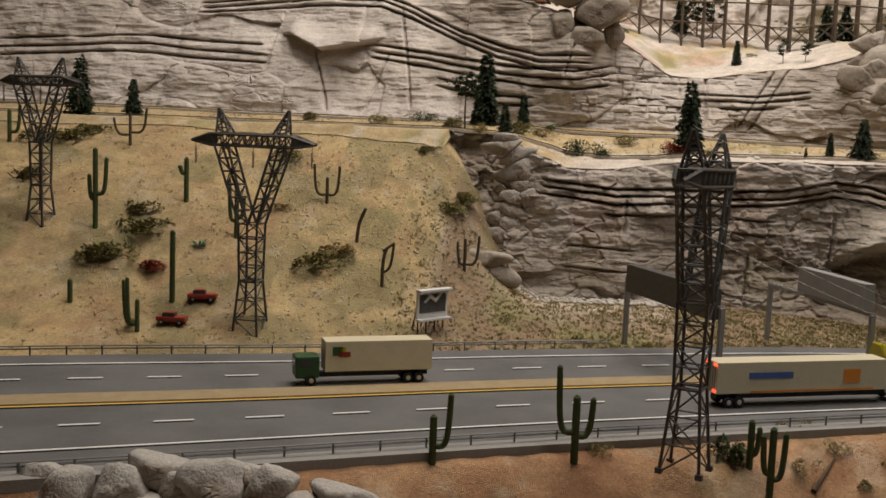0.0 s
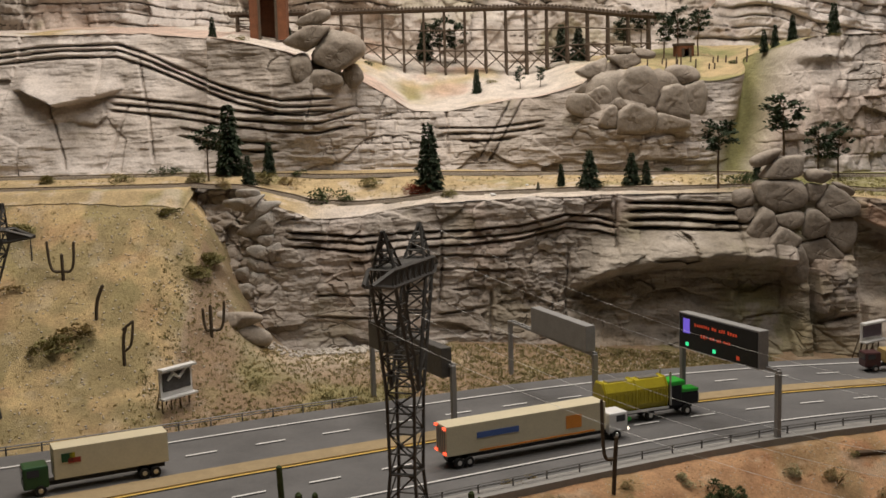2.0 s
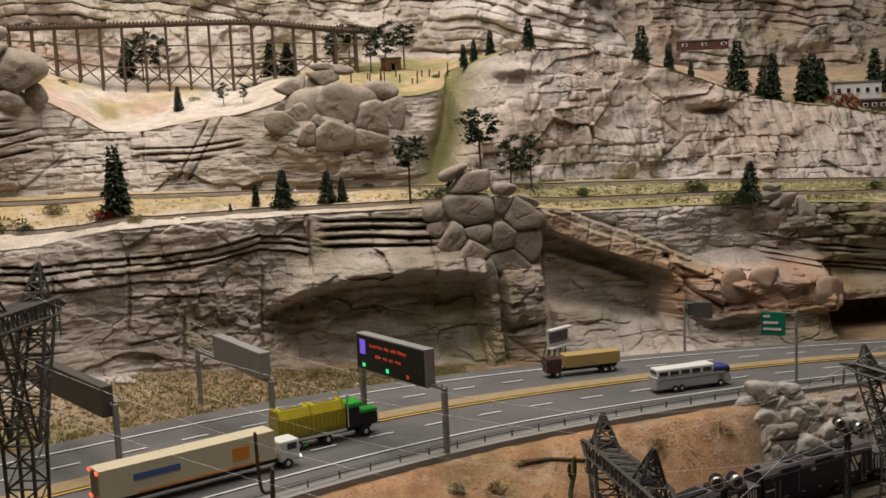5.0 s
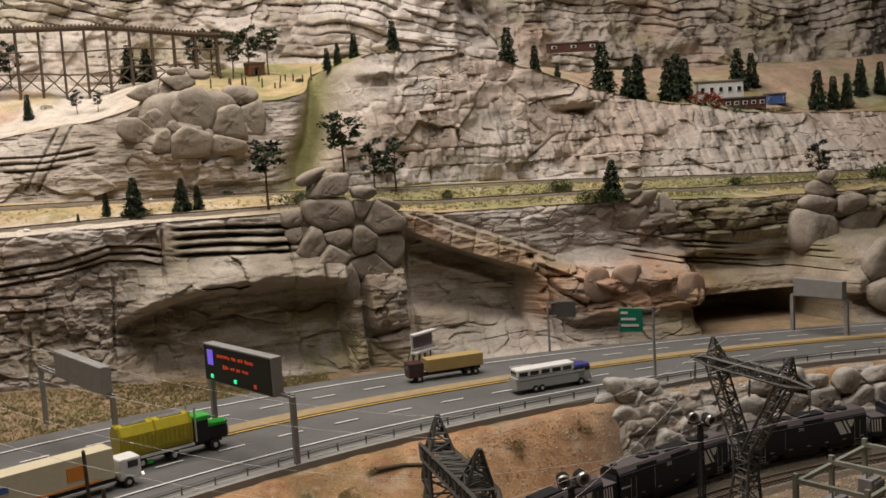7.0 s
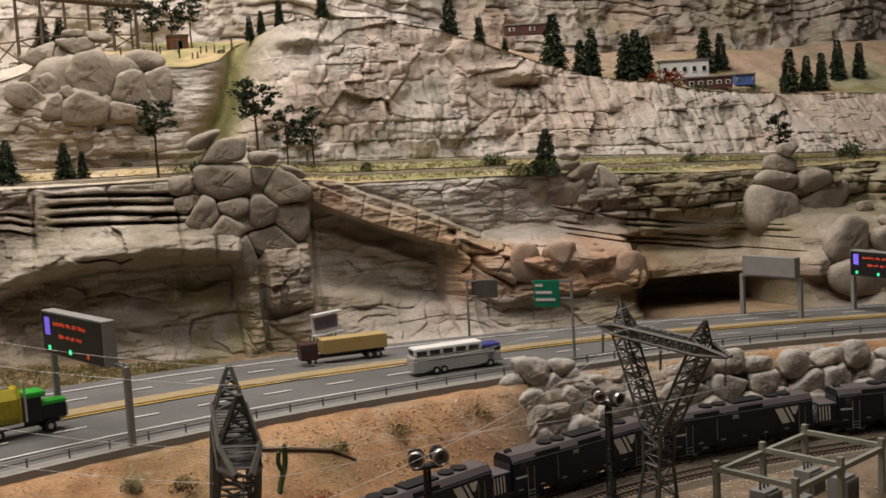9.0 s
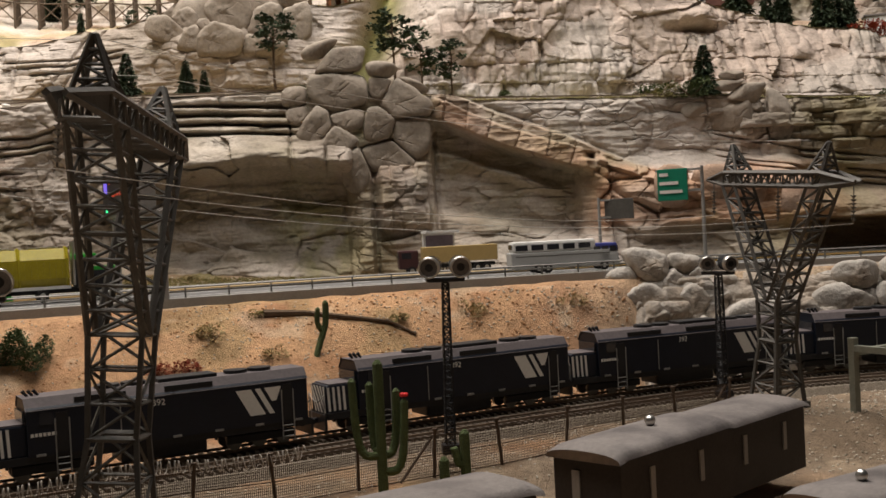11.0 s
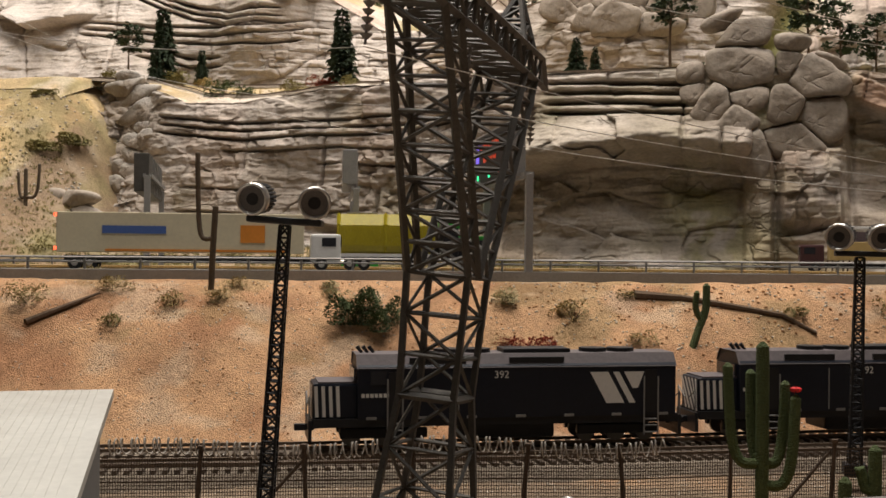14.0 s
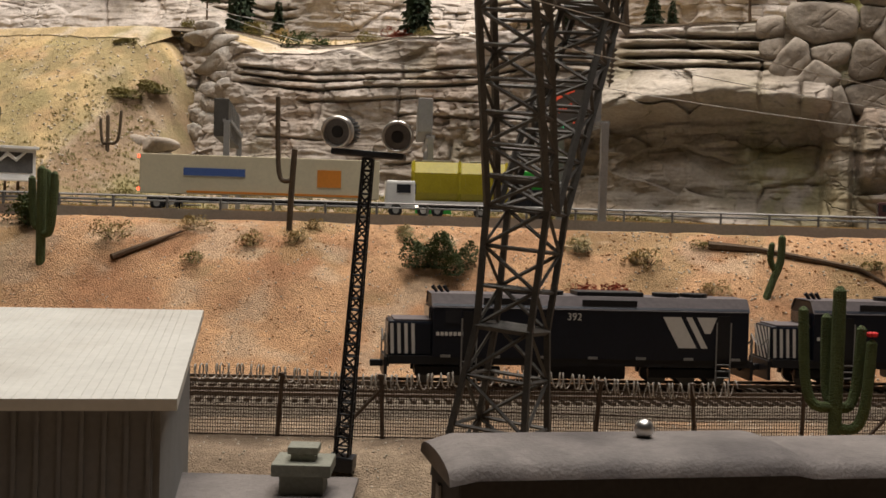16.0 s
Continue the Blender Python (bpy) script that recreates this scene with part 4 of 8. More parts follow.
def track(name, line, z, x0, x1, label, gauge=0.0190, n=180, bed=True):
    t = thing(name, label=label, category="railway track")
    xs = np.linspace(x0, x1, n)
    pts = [Vector((x, float(line(x)), z)) for x in xs]
    norm = []
    for i in range(n):
        d = (pts[min(i + 1, n - 1)] - pts[max(i - 1, 0)]).normalized()
        norm.append(Vector((-d.y, d.x, 0)))
    if bed:
        bm = bmesh.new()
        prev = None
        for p, k in zip(pts, norm):
            row = [bm.verts.new(p + k * s + Vector((0, 0, dz))) for s, dz in ((-0.034, -0.018), (-0.021, -0.0045), (0.021, -0.0045), (0.034, -0.018))]
            if prev:
                for j in range(3):
                    bm.faces.new((prev[j], row[j], row[j + 1], prev[j + 1]))
            prev = row
        part("ballast", bm, BALLAST, t)
    for side in (-1, 1):
        bm = bmesh.new()
        rail_bar(bm, [p + k * side * gauge / 2 for p, k in zip(pts, norm)], 0.0011)
        part("rail", bm, RAIL, t)
    bm = bmesh.new()
    length = sum((pts[i + 1] - pts[i]).length for i in range(n - 1))
    count = int(length / 0.0075)
    for c in range(count):
        x = x0 + (x1 - x0) * (c + 0.5) / count
        d = Vector((1, float(line(x + 0.01) - line(x - 0.01)) / 0.02, 0)).normalized()
        box(bm, 0, 0, 0, 0.0032, 0.030, 0.003, Matrix.Translation((x, float(line(x)), z - 0.0035)) @ d.to_track_quat("X", "Z").to_matrix().to_4x4())
    tagged(part("tie_bed", bm, SLEEPER, t), kind="stuff")
    return t


track("railway_track", rail_y, TRACK_Z, -1.1, 1.6, "main railway track with rusty rails on grey ballast")
track("railway_track", lambda x: rail_y(x) - 0.062, TRACK_Z, -1.1, 1.6, "second railway track with rusty rails beside the main line")

# ---- power pylons ----
def lattice(bm, lo, hi, w, n, thin):
    """Four-sided lattice between two square frames: lo and hi are lists of four corners."""
    lo, hi = [Vector(p) for p in lo], [Vector(p) for p in hi]
    for i in range(n):
        a = [lo[k].lerp(hi[k], i / n) for k in range(4)]
        b = [lo[k].lerp(hi[k], (i + 1) / n) for k in range(4)]
        for k in range(4):
            bar(bm, b[k], b[(k + 1) % 4], thin)
            if (i + k) % 2:
                bar(bm, a[k], b[(k + 1) % 4], thin)
            else:
                bar(bm, a[(k + 1) % 4], b[k], thin)


def square(cx, cy, z, w, d=None):
    d = w if d is None else d
    return [(cx - w / 2, cy - d / 2, z), (cx + w / 2, cy - d / 2, z), (cx + w / 2, cy + d / 2, z), (cx - w / 2, cy + d / 2, z)]


def pylon(at, rz, h, label, split=0.50, span=0.285, lean=(0.0, 0.0), reach=0.135, foot=0.118):
    """A delta pylon: tapering foot, collar, slim body, two spread arms, cross beam and two peaks."""
    p = thing("power_pylon", at, rz, label, "power pylon", "power pylons")
    p.matrix_basis = pose(*at, lean[0], lean[1], rz)
    base, leg_w, thin = foot * h, 0.0030, 0.0015
    z1, zw, zb, th = 0.25 * h, split * h, 0.835 * h, 0.048 * h
    bot, mid, waist = square(0, 0, 0, base), square(0, 0, z1, base * 0.66), square(0, 0, zw, base * 0.74)
    for k in range(4):
        bm = bmesh.new()
        tube(bm, [bot[k], mid[k], waist[k]], [leg_w * 0.7] * 3, 4)
        box(bm, bot[k][0], bot[k][1], 0.002, 0.007, 0.007, 0.006)
        part("leg", bm, DARK_STEEL, p)
    bm = bmesh.new()
    lattice(bm, bot, mid, leg_w, 3, thin)
    lattice(bm, mid, waist, leg_w, 4 if split > 0.45 else 3, thin)
    for a, b in zip(mid, mid[1:] + mid[:1]):
        bar(bm, a, b, leg_w)
    tagged(part("bracing", bm, DARK_STEEL, p), kind="stuff")
    for s in (-1, 1):
        bm = bmesh.new()
        lo = square(s * base * 0.19, 0, zw, base * 0.36, base * 0.74)
        hi = square(s * reach * h, 0, zb, base * 0.52, base * 0.62)
        lattice(bm, lo, hi, leg_w, 6 if split > 0.45 else 8, thin)
        tagged(part("arm_bracing", bm, DARK_STEEL, p), kind="stuff")
        for a, b in zip(lo, hi):
            bm = bmesh.new()
            bar(bm, a, b, leg_w)
            part("arm_leg", bm, DARK_STEEL, p)
        bm = bmesh.new()
        lo, tip = square(s * (reach - 0.005) * h, 0, zb + th, base * 0.50, base * 0.56), (s * (reach + 0.03) * h, 0, h)
        hi = [Vector(a).lerp(Vector(tip), 0.92) for a in lo]
        lattice(bm, lo, hi, leg_w, 4, thin)
        tagged(part("peak_bracing", bm, DARK_STEEL, p), kind="stuff")
        for a, b in zip(lo, hi):
            bm = bmesh.new()
            bar(bm, a, b, leg_w * 0.8)
            part("peak_leg", bm, DARK_STEEL, p)
    half, core, d = span * h, span * h * 0.66, base * 0.62
    for y in (-d / 2, d / 2):
        for z in (zb, zb + th):
            bm = bmesh.new()
            tube(bm, [(-half, y * 0.35, zb + th * 0.35), (-core, y, z), (core, y, z), (half, y * 0.35, zb + th * 0.35)], [leg_w * 0.75] * 4, 4)
            part("beam_rail", bm, DARK_STEEL, p)
    bm = bmesh.new()
    n = 14
    for i in range(n):
        x0, x1 = -core + i * 2 * core / n, -core + (i + 1) * 2 * core / n
        for y in (-d / 2, d / 2):
            bar(bm, (x0, y, zb), (x0, y, zb + th), thin)
            bar(bm, (x0, y, zb if i % 2 else zb + th), (x1, y, zb + th if i % 2 else zb), thin)
        for z in (zb, zb + th):
            bar(bm, (x0, -d / 2, z), (x0, d / 2, z), thin)
            bar(bm, (x0, -d / 2 if i % 2 else d / 2, z), (x1, d / 2 if i % 2 else -d / 2, z), thin)
    tagged(part("beam_bracing", bm, DARK_STEEL, p), kind="stuff")
    for s in (-1, 1):
        # gusset sheets where the beam tapers to its tips
        bm = bmesh.new()
        for y in (-1, 1):
            q = [(s * core, y * d / 2, zb), (s * core, y * d / 2, zb + th), (s * half, y * d * 0.175, zb + th * 0.42), (s * half, y * d * 0.175, zb + th * 0.28)]
            front, back = [bm.verts.new(v) for v in q], [bm.verts.new((v[0], v[1] - y * 0.0012, v[2])) for v in q]
            bm.faces.new(front)
            bm.faces.new(back[::-1])
            for k in range(4):
                bm.faces.new((front[k], back[k], back[(k + 1) % 4], front[(k + 1) % 4]))
        part("gusset", bm, DARK_STEEL, p)
    for x in (-half * 0.95, 0.0, half * 0.95):
        bm = bmesh.new()
        z = zb + (th * 0.2 if x else 0.0)
        rod(bm, (x, 0, z), (x, 0, z - 0.034), 0.0006)
        for k in range(7):
            rod(bm, (x, 0, z - 0.010 - k * 0.0033), (x, 0, z - 0.0118 - k * 0.0033), 0.0027, 0.0012, 8)
        part("insulator", bm, RAIL_STEEL, p, "ribbed brown insulator string")
    return p


PYLON_A = pylon((-0.516, -0.300, -0.016), 71, 0.368, "grey lattice power pylon in the orange sand", lean=(0.0, 2.0))
PYLON_L = pylon((-1.150, 0.130, 0.005), -6, 0.352, "grey lattice power pylon at the foot of the sand slope")
PYLON_FAR = pylon((-1.575, 0.275, 0.140), -12, 0.290, "grey lattice power pylon up on the sand slope")
PYLON_B = pylon((0.047, -0.512, -0.130), 86, 0.308, "dark lattice power pylon beside the yard fence", 0.45, 0.44, (4.3, 3.5), 0.222, 0.142)
PYLON_C = pylon((0.600, -0.165, -0.122), -71, 0.252, "grey lattice power pylon beside the tracks", 0.40, 0.40, (0.0, 4.0), 0.235, 0.142)


def wires(a, ha, sa, b, hb, sb, sag=0.02, thick=0.0003):
    """Conductors hung between two pylons, each one sagging tube."""
    w = thing("power_line", label="thin silver conductors sagging between the pylons", category="power line")
    for k in (-1.0, -0.55, 0.0, 0.55, 1.0):
        top = abs(k) == 0.55
        ends = []
        for ob, h, span in ((a, ha, sa), (b, hb, sb)):
            ends.append(ob.matrix_basis @ (Vector((k * 0.3 * h, 0, h)) if top else Vector((k * 0.95 * span * h, 0, 0.835 * h - 0.032))))
        bm = bmesh.new()
        tube(bm, [ends[0].lerp(ends[1], t) - Vector((0, 0, sag * 4 * t * (1 - t))) for t in np.linspace(0, 1, 19)], [thick] * 19, 5)
        part("wire", bm, WIRE, w)


wires(PYLON_B, 0.308, 0.44, PYLON_C, 0.252, 0.40, 0.014, 0.00024)
wires(PYLON_A, 0.368, 0.285, PYLON_B, 0.308, 0.44, 0.03, 0.00018)


# ---- road signs ----
def gantry(r, l, top, name, label, panel, led=False, span=(0.0, 1.0), ph=0.052, pz=None, post=0.0042, flip=False):
    """Two posts and a beam across a carriageway with a sign box on it. r and l are the feet of the posts."""
    g = thing(name, (*r, 0.0), 0, label, "road sign", "gantry signs")
    d = Vector((l[0] - r[0], l[1] - r[1], 0))
    ln = d.length
    m = d.to_track_quat("X", "Z").to_matrix().to_4x4()
    for x in (0, ln):
        bm = bmesh.new()
        box(bm, x, 0, top / 2 - 0.004, post * 1.7, post * 1.7, top + 0.008, m, 0.0006)
        part("post", bm, GREY_STEEL, g)
    bm = bmesh.new()
    for y in (-0.0035, 0.0035):
        box(bm, ln / 2, y, top, ln, 0.003, 0.004, m)
    for k in range(10):
        box(bm, ln * (k + 0.5) / 10, 0, top + 0.0025, 0.0025, 0.012, 0.001, m)
    part("beam", bm, GREY_STEEL, g)
    a, b = span[0] * ln, span[1] * ln
    z0 = top - 0.010 if pz is None else pz
    s = -1 if flip else 1
    bm = bmesh.new()
    box(bm, (a + b) / 2, s * 0.007, z0 + ph / 2, b - a, 0.017, ph, m, 0.0012)
    body = part("sign_box", bm, panel, g)
    if not led:
        for k in range(1, 6):
            bm = bmesh.new()
            box(bm, a + (b - a) * k / 6, s * -0.0022, z0 + ph / 2, 0.0012, 0.001, ph * 0.96, m)
            part("rib", bm, GREY_STEEL, body)
        return g
    # lit face: a violet badge, two rows of red characters and three lamps
    y = s * 0.007 + s * 0.0092
    length = b - a

    def lamp_bar(nm, u, v, w, h, mat):
        bm = bmesh.new()
        box(bm, b - u * length, y, z0 + v * ph, w * length, 0.0008, h * ph, m)
        part(nm, bm, mat, body)

    bm = bmesh.new()
    box(bm, (a + b) / 2, s * 0.0160, z0 + ph / 2, length * 0.97, 0.0008, ph * 0.92, m)
    part("display", bm, BLACK, body, "black display face")
    y += s * 0.0006
    lamp_bar("badge", 0.11, 0.66, 0.08, 0.40, LED_BLUE)
    rnd = random.Random(4)
    for row, (u0, u1, v) in enumerate(((0.22, 0.74, 0.74), (0.30, 0.70, 0.47))):
        u = u0
        while u < u1:
            w = rnd.choice((0.014, 0.018, 0.022))
            lamp_bar("lit_character", u + w / 2, v + rnd.uniform(-0.01, 0.01), w, rnd.choice((0.06, 0.075, 0.09)), LED_RED)
            u += w + rnd.choice((0.012, 0.014, 0.035))
    for u, mat in ((0.12, LED_GREEN), (0.47, LED_GREEN), (0.76, LED_RED)):
        lamp_bar("signal_lamp", u, 0.16, 0.035, 0.10, mat)
    return g


gantry((-0.450, 0.066), (-0.576, 0.318), 0.106, "gantry_sign", "grey gantry sign with a dark ribbed back beside the verge", DARK_STEEL, span=(0.02, 0.92), ph=0.044, pz=0.088)
gantry((-0.231, 0.153), (-0.336, 0.427), 0.095, "gantry_sign", "grey steel gantry with a plain grey sign box", GREY_STEEL, span=(0.0, 0.62), ph=0.040, pz=0.100)
gantry((0.001, 0.004), (-0.086, 0.196), 0.098, "gantry_sign", "grey gantry with a black traffic sign showing red letters and lamps", GREY_STEEL, led=True, span=(0.10, 0.95), ph=0.056, pz=0.096)
gantry((1.100, 0.245), (1.056, 0.350), 0.072, "gantry_sign", "pale steel gantry with a plain grey sign box", GREY_STEEL, span=(0.0, 0.9), ph=0.034, pz=0.074)
gantry((1.262, 0.150), (1.238, 0.285), 0.072, "gantry_sign", "steel gantry with a black traffic sign showing red letters", GREY_STEEL, led=True, span=(0.0, 0.95), ph=0.045, pz=0.062)


def plate_sign(foot, top, arm, plate, zc, face, label, lines):
    """A sign plate on an arm from one post."""
    s = thing("road_sign", (*foot, 0.0), 0, label, "road sign")
    bm = bmesh.new()
    rod(bm, (0, 0, -0.01), (0, 0, top), 0.0026, 0.0022, 8)
    part("post", bm, GREY_STEEL, s)
    a = Vector((arm[0], arm[1], 0))
    m = a.to_track_quat("X", "Z").to_matrix().to_4x4()
    bm = bmesh.new()
    for dz in (-0.004, -0.030):
        box(bm, a.length * 0.5, 0.002, top + dz, a.length, 0.003, 0.003, m)
    part("arm", bm, GREY_STEEL, s)
    bm = bmesh.new()
    c = a * 0.62
    turn = Matrix.Translation((c.x, c.y, zc)) @ Matrix.Rotation(radians(-36), 4, "Z")
    box(bm, 0, -0.004, 0, plate[0], 0.003, plate[1], turn, 0.0006)
    face_ob = part("plate", bm, face, s)
    for k, w in enumerate(lines):
        bm = bmesh.new()
        box(bm, -plate[0] * (0.42 - w / 2 * 0.84), -0.0062, plate[1] * (0.32 - 0.27 * k), plate[0] * 0.84 * w, 0.0008, plate[1] * 0.10, turn)
        part("lettering", bm, WHITE, face_ob)
    return s


plate_sign((0.642, 0.156), 0.126, (-0.050, 0.03), (0.039, 0.040), 0.104, SIGN_GREEN, "green road sign with white lines on a grey post", (0.35, 0.75, 0.9))
plate_sign((0.576, 0.445), 0.098, (0.050, -0.01), (0.046, 0.030), 0.080, DARK_STEEL, "dark road sign seen from behind on a grey post", ())


def billboard(at, rz, w, h, z0, face, label, lean=0.0):
    b = thing("billboard", at, rz, label, "billboard")
    bm = bmesh.new()
    box(bm, 0, 0, z0 + h / 2, w, 0.004, h, bevel=0.0006)
    panel = part("panel", bm, WHITE, b)
    bm = bmesh.new()
    box(bm, 0, -0.0026, z0 + h * 0.54, w * 0.86, 0.001, h * 0.66)
    part("picture", bm, face, panel)
    bm = bmesh.new()
    box(bm, 0, -0.006, z0 + h + 0.001, w * 1.08, 0.013, 0.004, bevel=0.0006)
    part("top_board", bm, WHITE, b, "white top board")
    bm = bmesh.new()
    box(bm, 0, -0.006, z0 - 0.001, w * 1.08, 0.014, 0.003, bevel=0.0006)
    part("walkway", bm, WHITE, b)
    for x in (-0.42, -0.14, 0.14, 0.42):
        bm = bmesh.new()
        rod(bm, (x * w, 0.002, -0.012), (x * w, 0.002, z0 + h * 0.7), 0.0013)
        rod(bm, (x * w, 0.022, -0.012), (x * w, 0.003, z0 + h * 0.5), 0.0011)
        part("leg", bm, WOOD, b)
    return b


board = billboard((-0.882, 0.221, 0.011), 50, 0.062, 0.044, 0.026, material("dark_print", (0.09, 0.085, 0.08), 0.6, vary=0.5, scale=90, bump=0), "white framed billboard with a dark picture on the slope")
bm = bmesh.new()
tube(bm, [(-0.018, -0.0036, 0.052), (-0.008, -0.0036, 0.062), (0.004, -0.0036, 0.054), (0.018, -0.0036, 0.066)], [0.002, 0.004, 0.0035, 0.0015], 6)
part("painted_shape", bm, WHITE, board)
billboard((0.335, 0.490, 0.0), 30, 0.058, 0.032, 0.026, material("faded_violet_print", (0.20, 0.16, 0.19), 0.7, vary=0.3, scale=200, bump=0), "weathered billboard with a white top board below the cliff")


# ---- flood lamps of the yard ----
def flood_lamp(at, rz, h, aim, label, spread=0.0130, lean=0.0, size=1.0):
    f = thing("flood_lamp", at, rz, label, "flood lamp", "yard flood lamps")
    f.matrix_basis = pose(*at, 0, lean, rz)
    bm = bmesh.new()
    box(bm, 0, 0, 0.002, 0.014, 0.014, 0.008, bevel=0.001)
    part("foot", bm, BLACK, f)
    bm = bmesh.new()
    w0, w1 = 0.0075, 0.0048
    lo, hi = square(0, 0, 0.004, w0), square(0, 0, h, w1)
    for a, b in zip(lo, hi):
        bar(bm, a, b, 0.0013)
    lattice(bm, lo, hi, 0.001, 26, 0.0008)
    part("mast", bm, BLACK, f)
    bm = bmesh.new()
    box(bm, 0, 0, h + 0.0025, spread * 2.7, 0.012, 0.0035, bevel=0.0012)
    part("platform", bm, BLACK, f)
    R = 0.0078 * size
    for s in (-1, 1):
        m = Matrix.Translation((s * spread, -0.002, h + 0.005 + R)) @ Euler((radians(90 + 6), 0, radians(aim + s * 10))).to_matrix().to_4x4()
        # dark finned body, wide silver rim, recessed reflector
        bm = bmesh.new()
        rod(bm, m @ Vector((0, 0, -0.006)), m @ Vector((0, 0, 0.006)), R * 0.78, R * 0.88, 24)
        head = part("head", bm, BLACK, f, "dark ribbed lamp head")
        bm = bmesh.new()
        for k in range(22):
            a = k * math.tau / 22
            c, e = (m @ Vector((R * 0.88 * math.sin(a), R * 0.88 * math.cos(a), z)) for z in (-0.006, 0.005))
            rod(bm, c, e, 0.0008, sides=4)
        part("cooling_fins", bm, BLACK, head)
        bm = bmesh.new()
        n = 28
        ring = [[bm.verts.new(m @ Vector((r * math.cos(k * math.tau / n), r * math.sin(k * math.tau / n), z))) for k in range(n)] for r, z in ((R * 0.95, 0.004), (R * 1.02, 0.0055), (R * 1.02, 0.0100), (R * 0.90, 0.0108), (R * 0.82, 0.0085))]
        for p_, q_ in zip(ring[:-1], ring[1:]):
            for k in range(n):
                bm.faces.new((p_[k], p_[(k + 1) % n], q_[(k + 1) % n], q_[k]))
        part("rim", bm, SILVER, head, "silver lamp rim", smooth=True)
        bm = bmesh.new()
        rod(bm, m @ Vector((0, 0, 0.0070)), m @ Vector((0, 0, 0.0086)), R * 0.84, R * 0.83, 28)
        lens = part("lens", bm, material("smoked_lens", (0.16, 0.15, 0.15), 0.25, 0.3, vary=0.2, scale=200, bump=0.1) if "smoked_lens" not in bpy.data.materials else bpy.data.materials["smoked_lens"], head)
        bm = bmesh.new()
        rod(bm, m @ Vector((0, 0, 0.0086)), m @ Vector((0, 0, 0.0092)), R * 0.40, R * 0.36, 20)
        part("bulb", bm, BLACK, lens)
    return f


flood_lamp((-0.036, -0.520, -0.132), 14, 0.165, 0, "twin-headed flood lamp on a black lattice mast by the fence", 0.0145, 3.5, 1.06)
flood_lamp((0.272, -0.300, -0.118), 2, 0.137, -8, "twin-headed flood lamp on a black lattice mast beside the tracks", 0.0115, 1.0, 1.09)
flood_lamp((0.567, -0.108, -0.120), -60, 0.122, 60, "twin-headed flood lamp on a black lattice mast near the rocks")


# ---- vehicles on the road ----
def heading(x, v):
    a, b = float(road_at(x - 0.03, v)), float(road_at(x + 0.03, v))
    return math.degrees(math.atan2(b - a, 0.06))


def wheel(parent, x, y, r, w=0.006, rim=SILVER):
    s = -1 if y < 0 else 1
    bm = bmesh.new()
    rod(bm, (x, y - w / 2, r), (x, y + w / 2, r), r, sides=18)
    t = part("wheel", bm, TYRE, parent)
    bm = bmesh.new()
    rod(bm, (x, y + s * w * 0.4, r), (x, y + s * w * 0.56, r), r * 0.55, r * 0.45, 12)
    part("rim", bm, rim, t)


def bus(x, v):
    b = thing("bus", (x, float(road_at(x, v)), 0.001), heading(x, v), "white and grey vintage coach with a blue front on the road", "bus")
    L, W = 0.142, 0.029
    bm = bmesh.new()
    box(bm, -0.006, 0, 0.0165, L - 0.012, W, 0.021, bevel=0.002)
    box(bm, 0.057, 0, 0.0145, 0.026, W, 0.017, bevel=0.003)
    part("body", bm, material("coach_grey_paint", (0.47, 0.46, 0.44), 0.4, vary=0.08, scale=60, bump=0.05), b)
    bm = bmesh.new()
    box(bm, -0.014, 0, 0.0335, 0.108, W * 0.95, 0.0135, bevel=0.003)
    part("upper_deck", bm, WHITE, b)
    bm = bmesh.new()
    box(bm, 0.054, 0, 0.0285, 0.030, W * 0.94, 0.011, bevel=0.003)
    part("front_roof", bm, BLUE, b, "blue front roof")
    for s in (-1, 1):
        for k in range(5):
            bm = bmesh.new()
            box(bm, -0.057 + k * 0.0205, s * W * 0.478, 0.0325, 0.0155, 0.001, 0.0068)
            part("window", bm, GLASS, b)
        for k in range(3):
            bm = bmesh.new()
            box(bm, 0.0415 + k * 0.0105, s * W * 0.474, 0.0265, 0.0088, 0.001, 0.0068)
            part("window", bm, GLASS, b)
        bm = bmesh.new()
        box(bm, -0.004, s * W * 0.502, 0.0215, L - 0.02, 0.0008, 0.0012)
        part("side_strip", bm, RAIL_STEEL, b)
        for wx in (-0.036, -0.024, 0.050):
            wheel(b, wx, s * W * 0.46, 0.0058)
    bm = bmesh.new()
    box(bm, 0.0693, 0, 0.0265, 0.001, W * 0.8, 0.007)
    part("windscreen", bm, GLASS, b)
    bm = bmesh.new()
    box(bm, -0.0685, 0, 0.034, 0.001, W * 0.62, 0.006)
    part("rear_window", bm, GLASS, b)
    bm = bmesh.new()
    box(bm, 0.071, 0, 0.0085, 0.003, W * 0.96, 0.004, bevel=0.0006)
    part("bumper", bm, SILVER, b)
    for s in (-1, 1):
        bm = bmesh.new()
        rod(bm, (0.0697, s * 0.0105, 0.014), (0.0712, s * 0.0105, 0.014), 0.002, sides=10)
        part("headlight", bm, WHITE, b)
    return b


bus(0.47, 0.235)


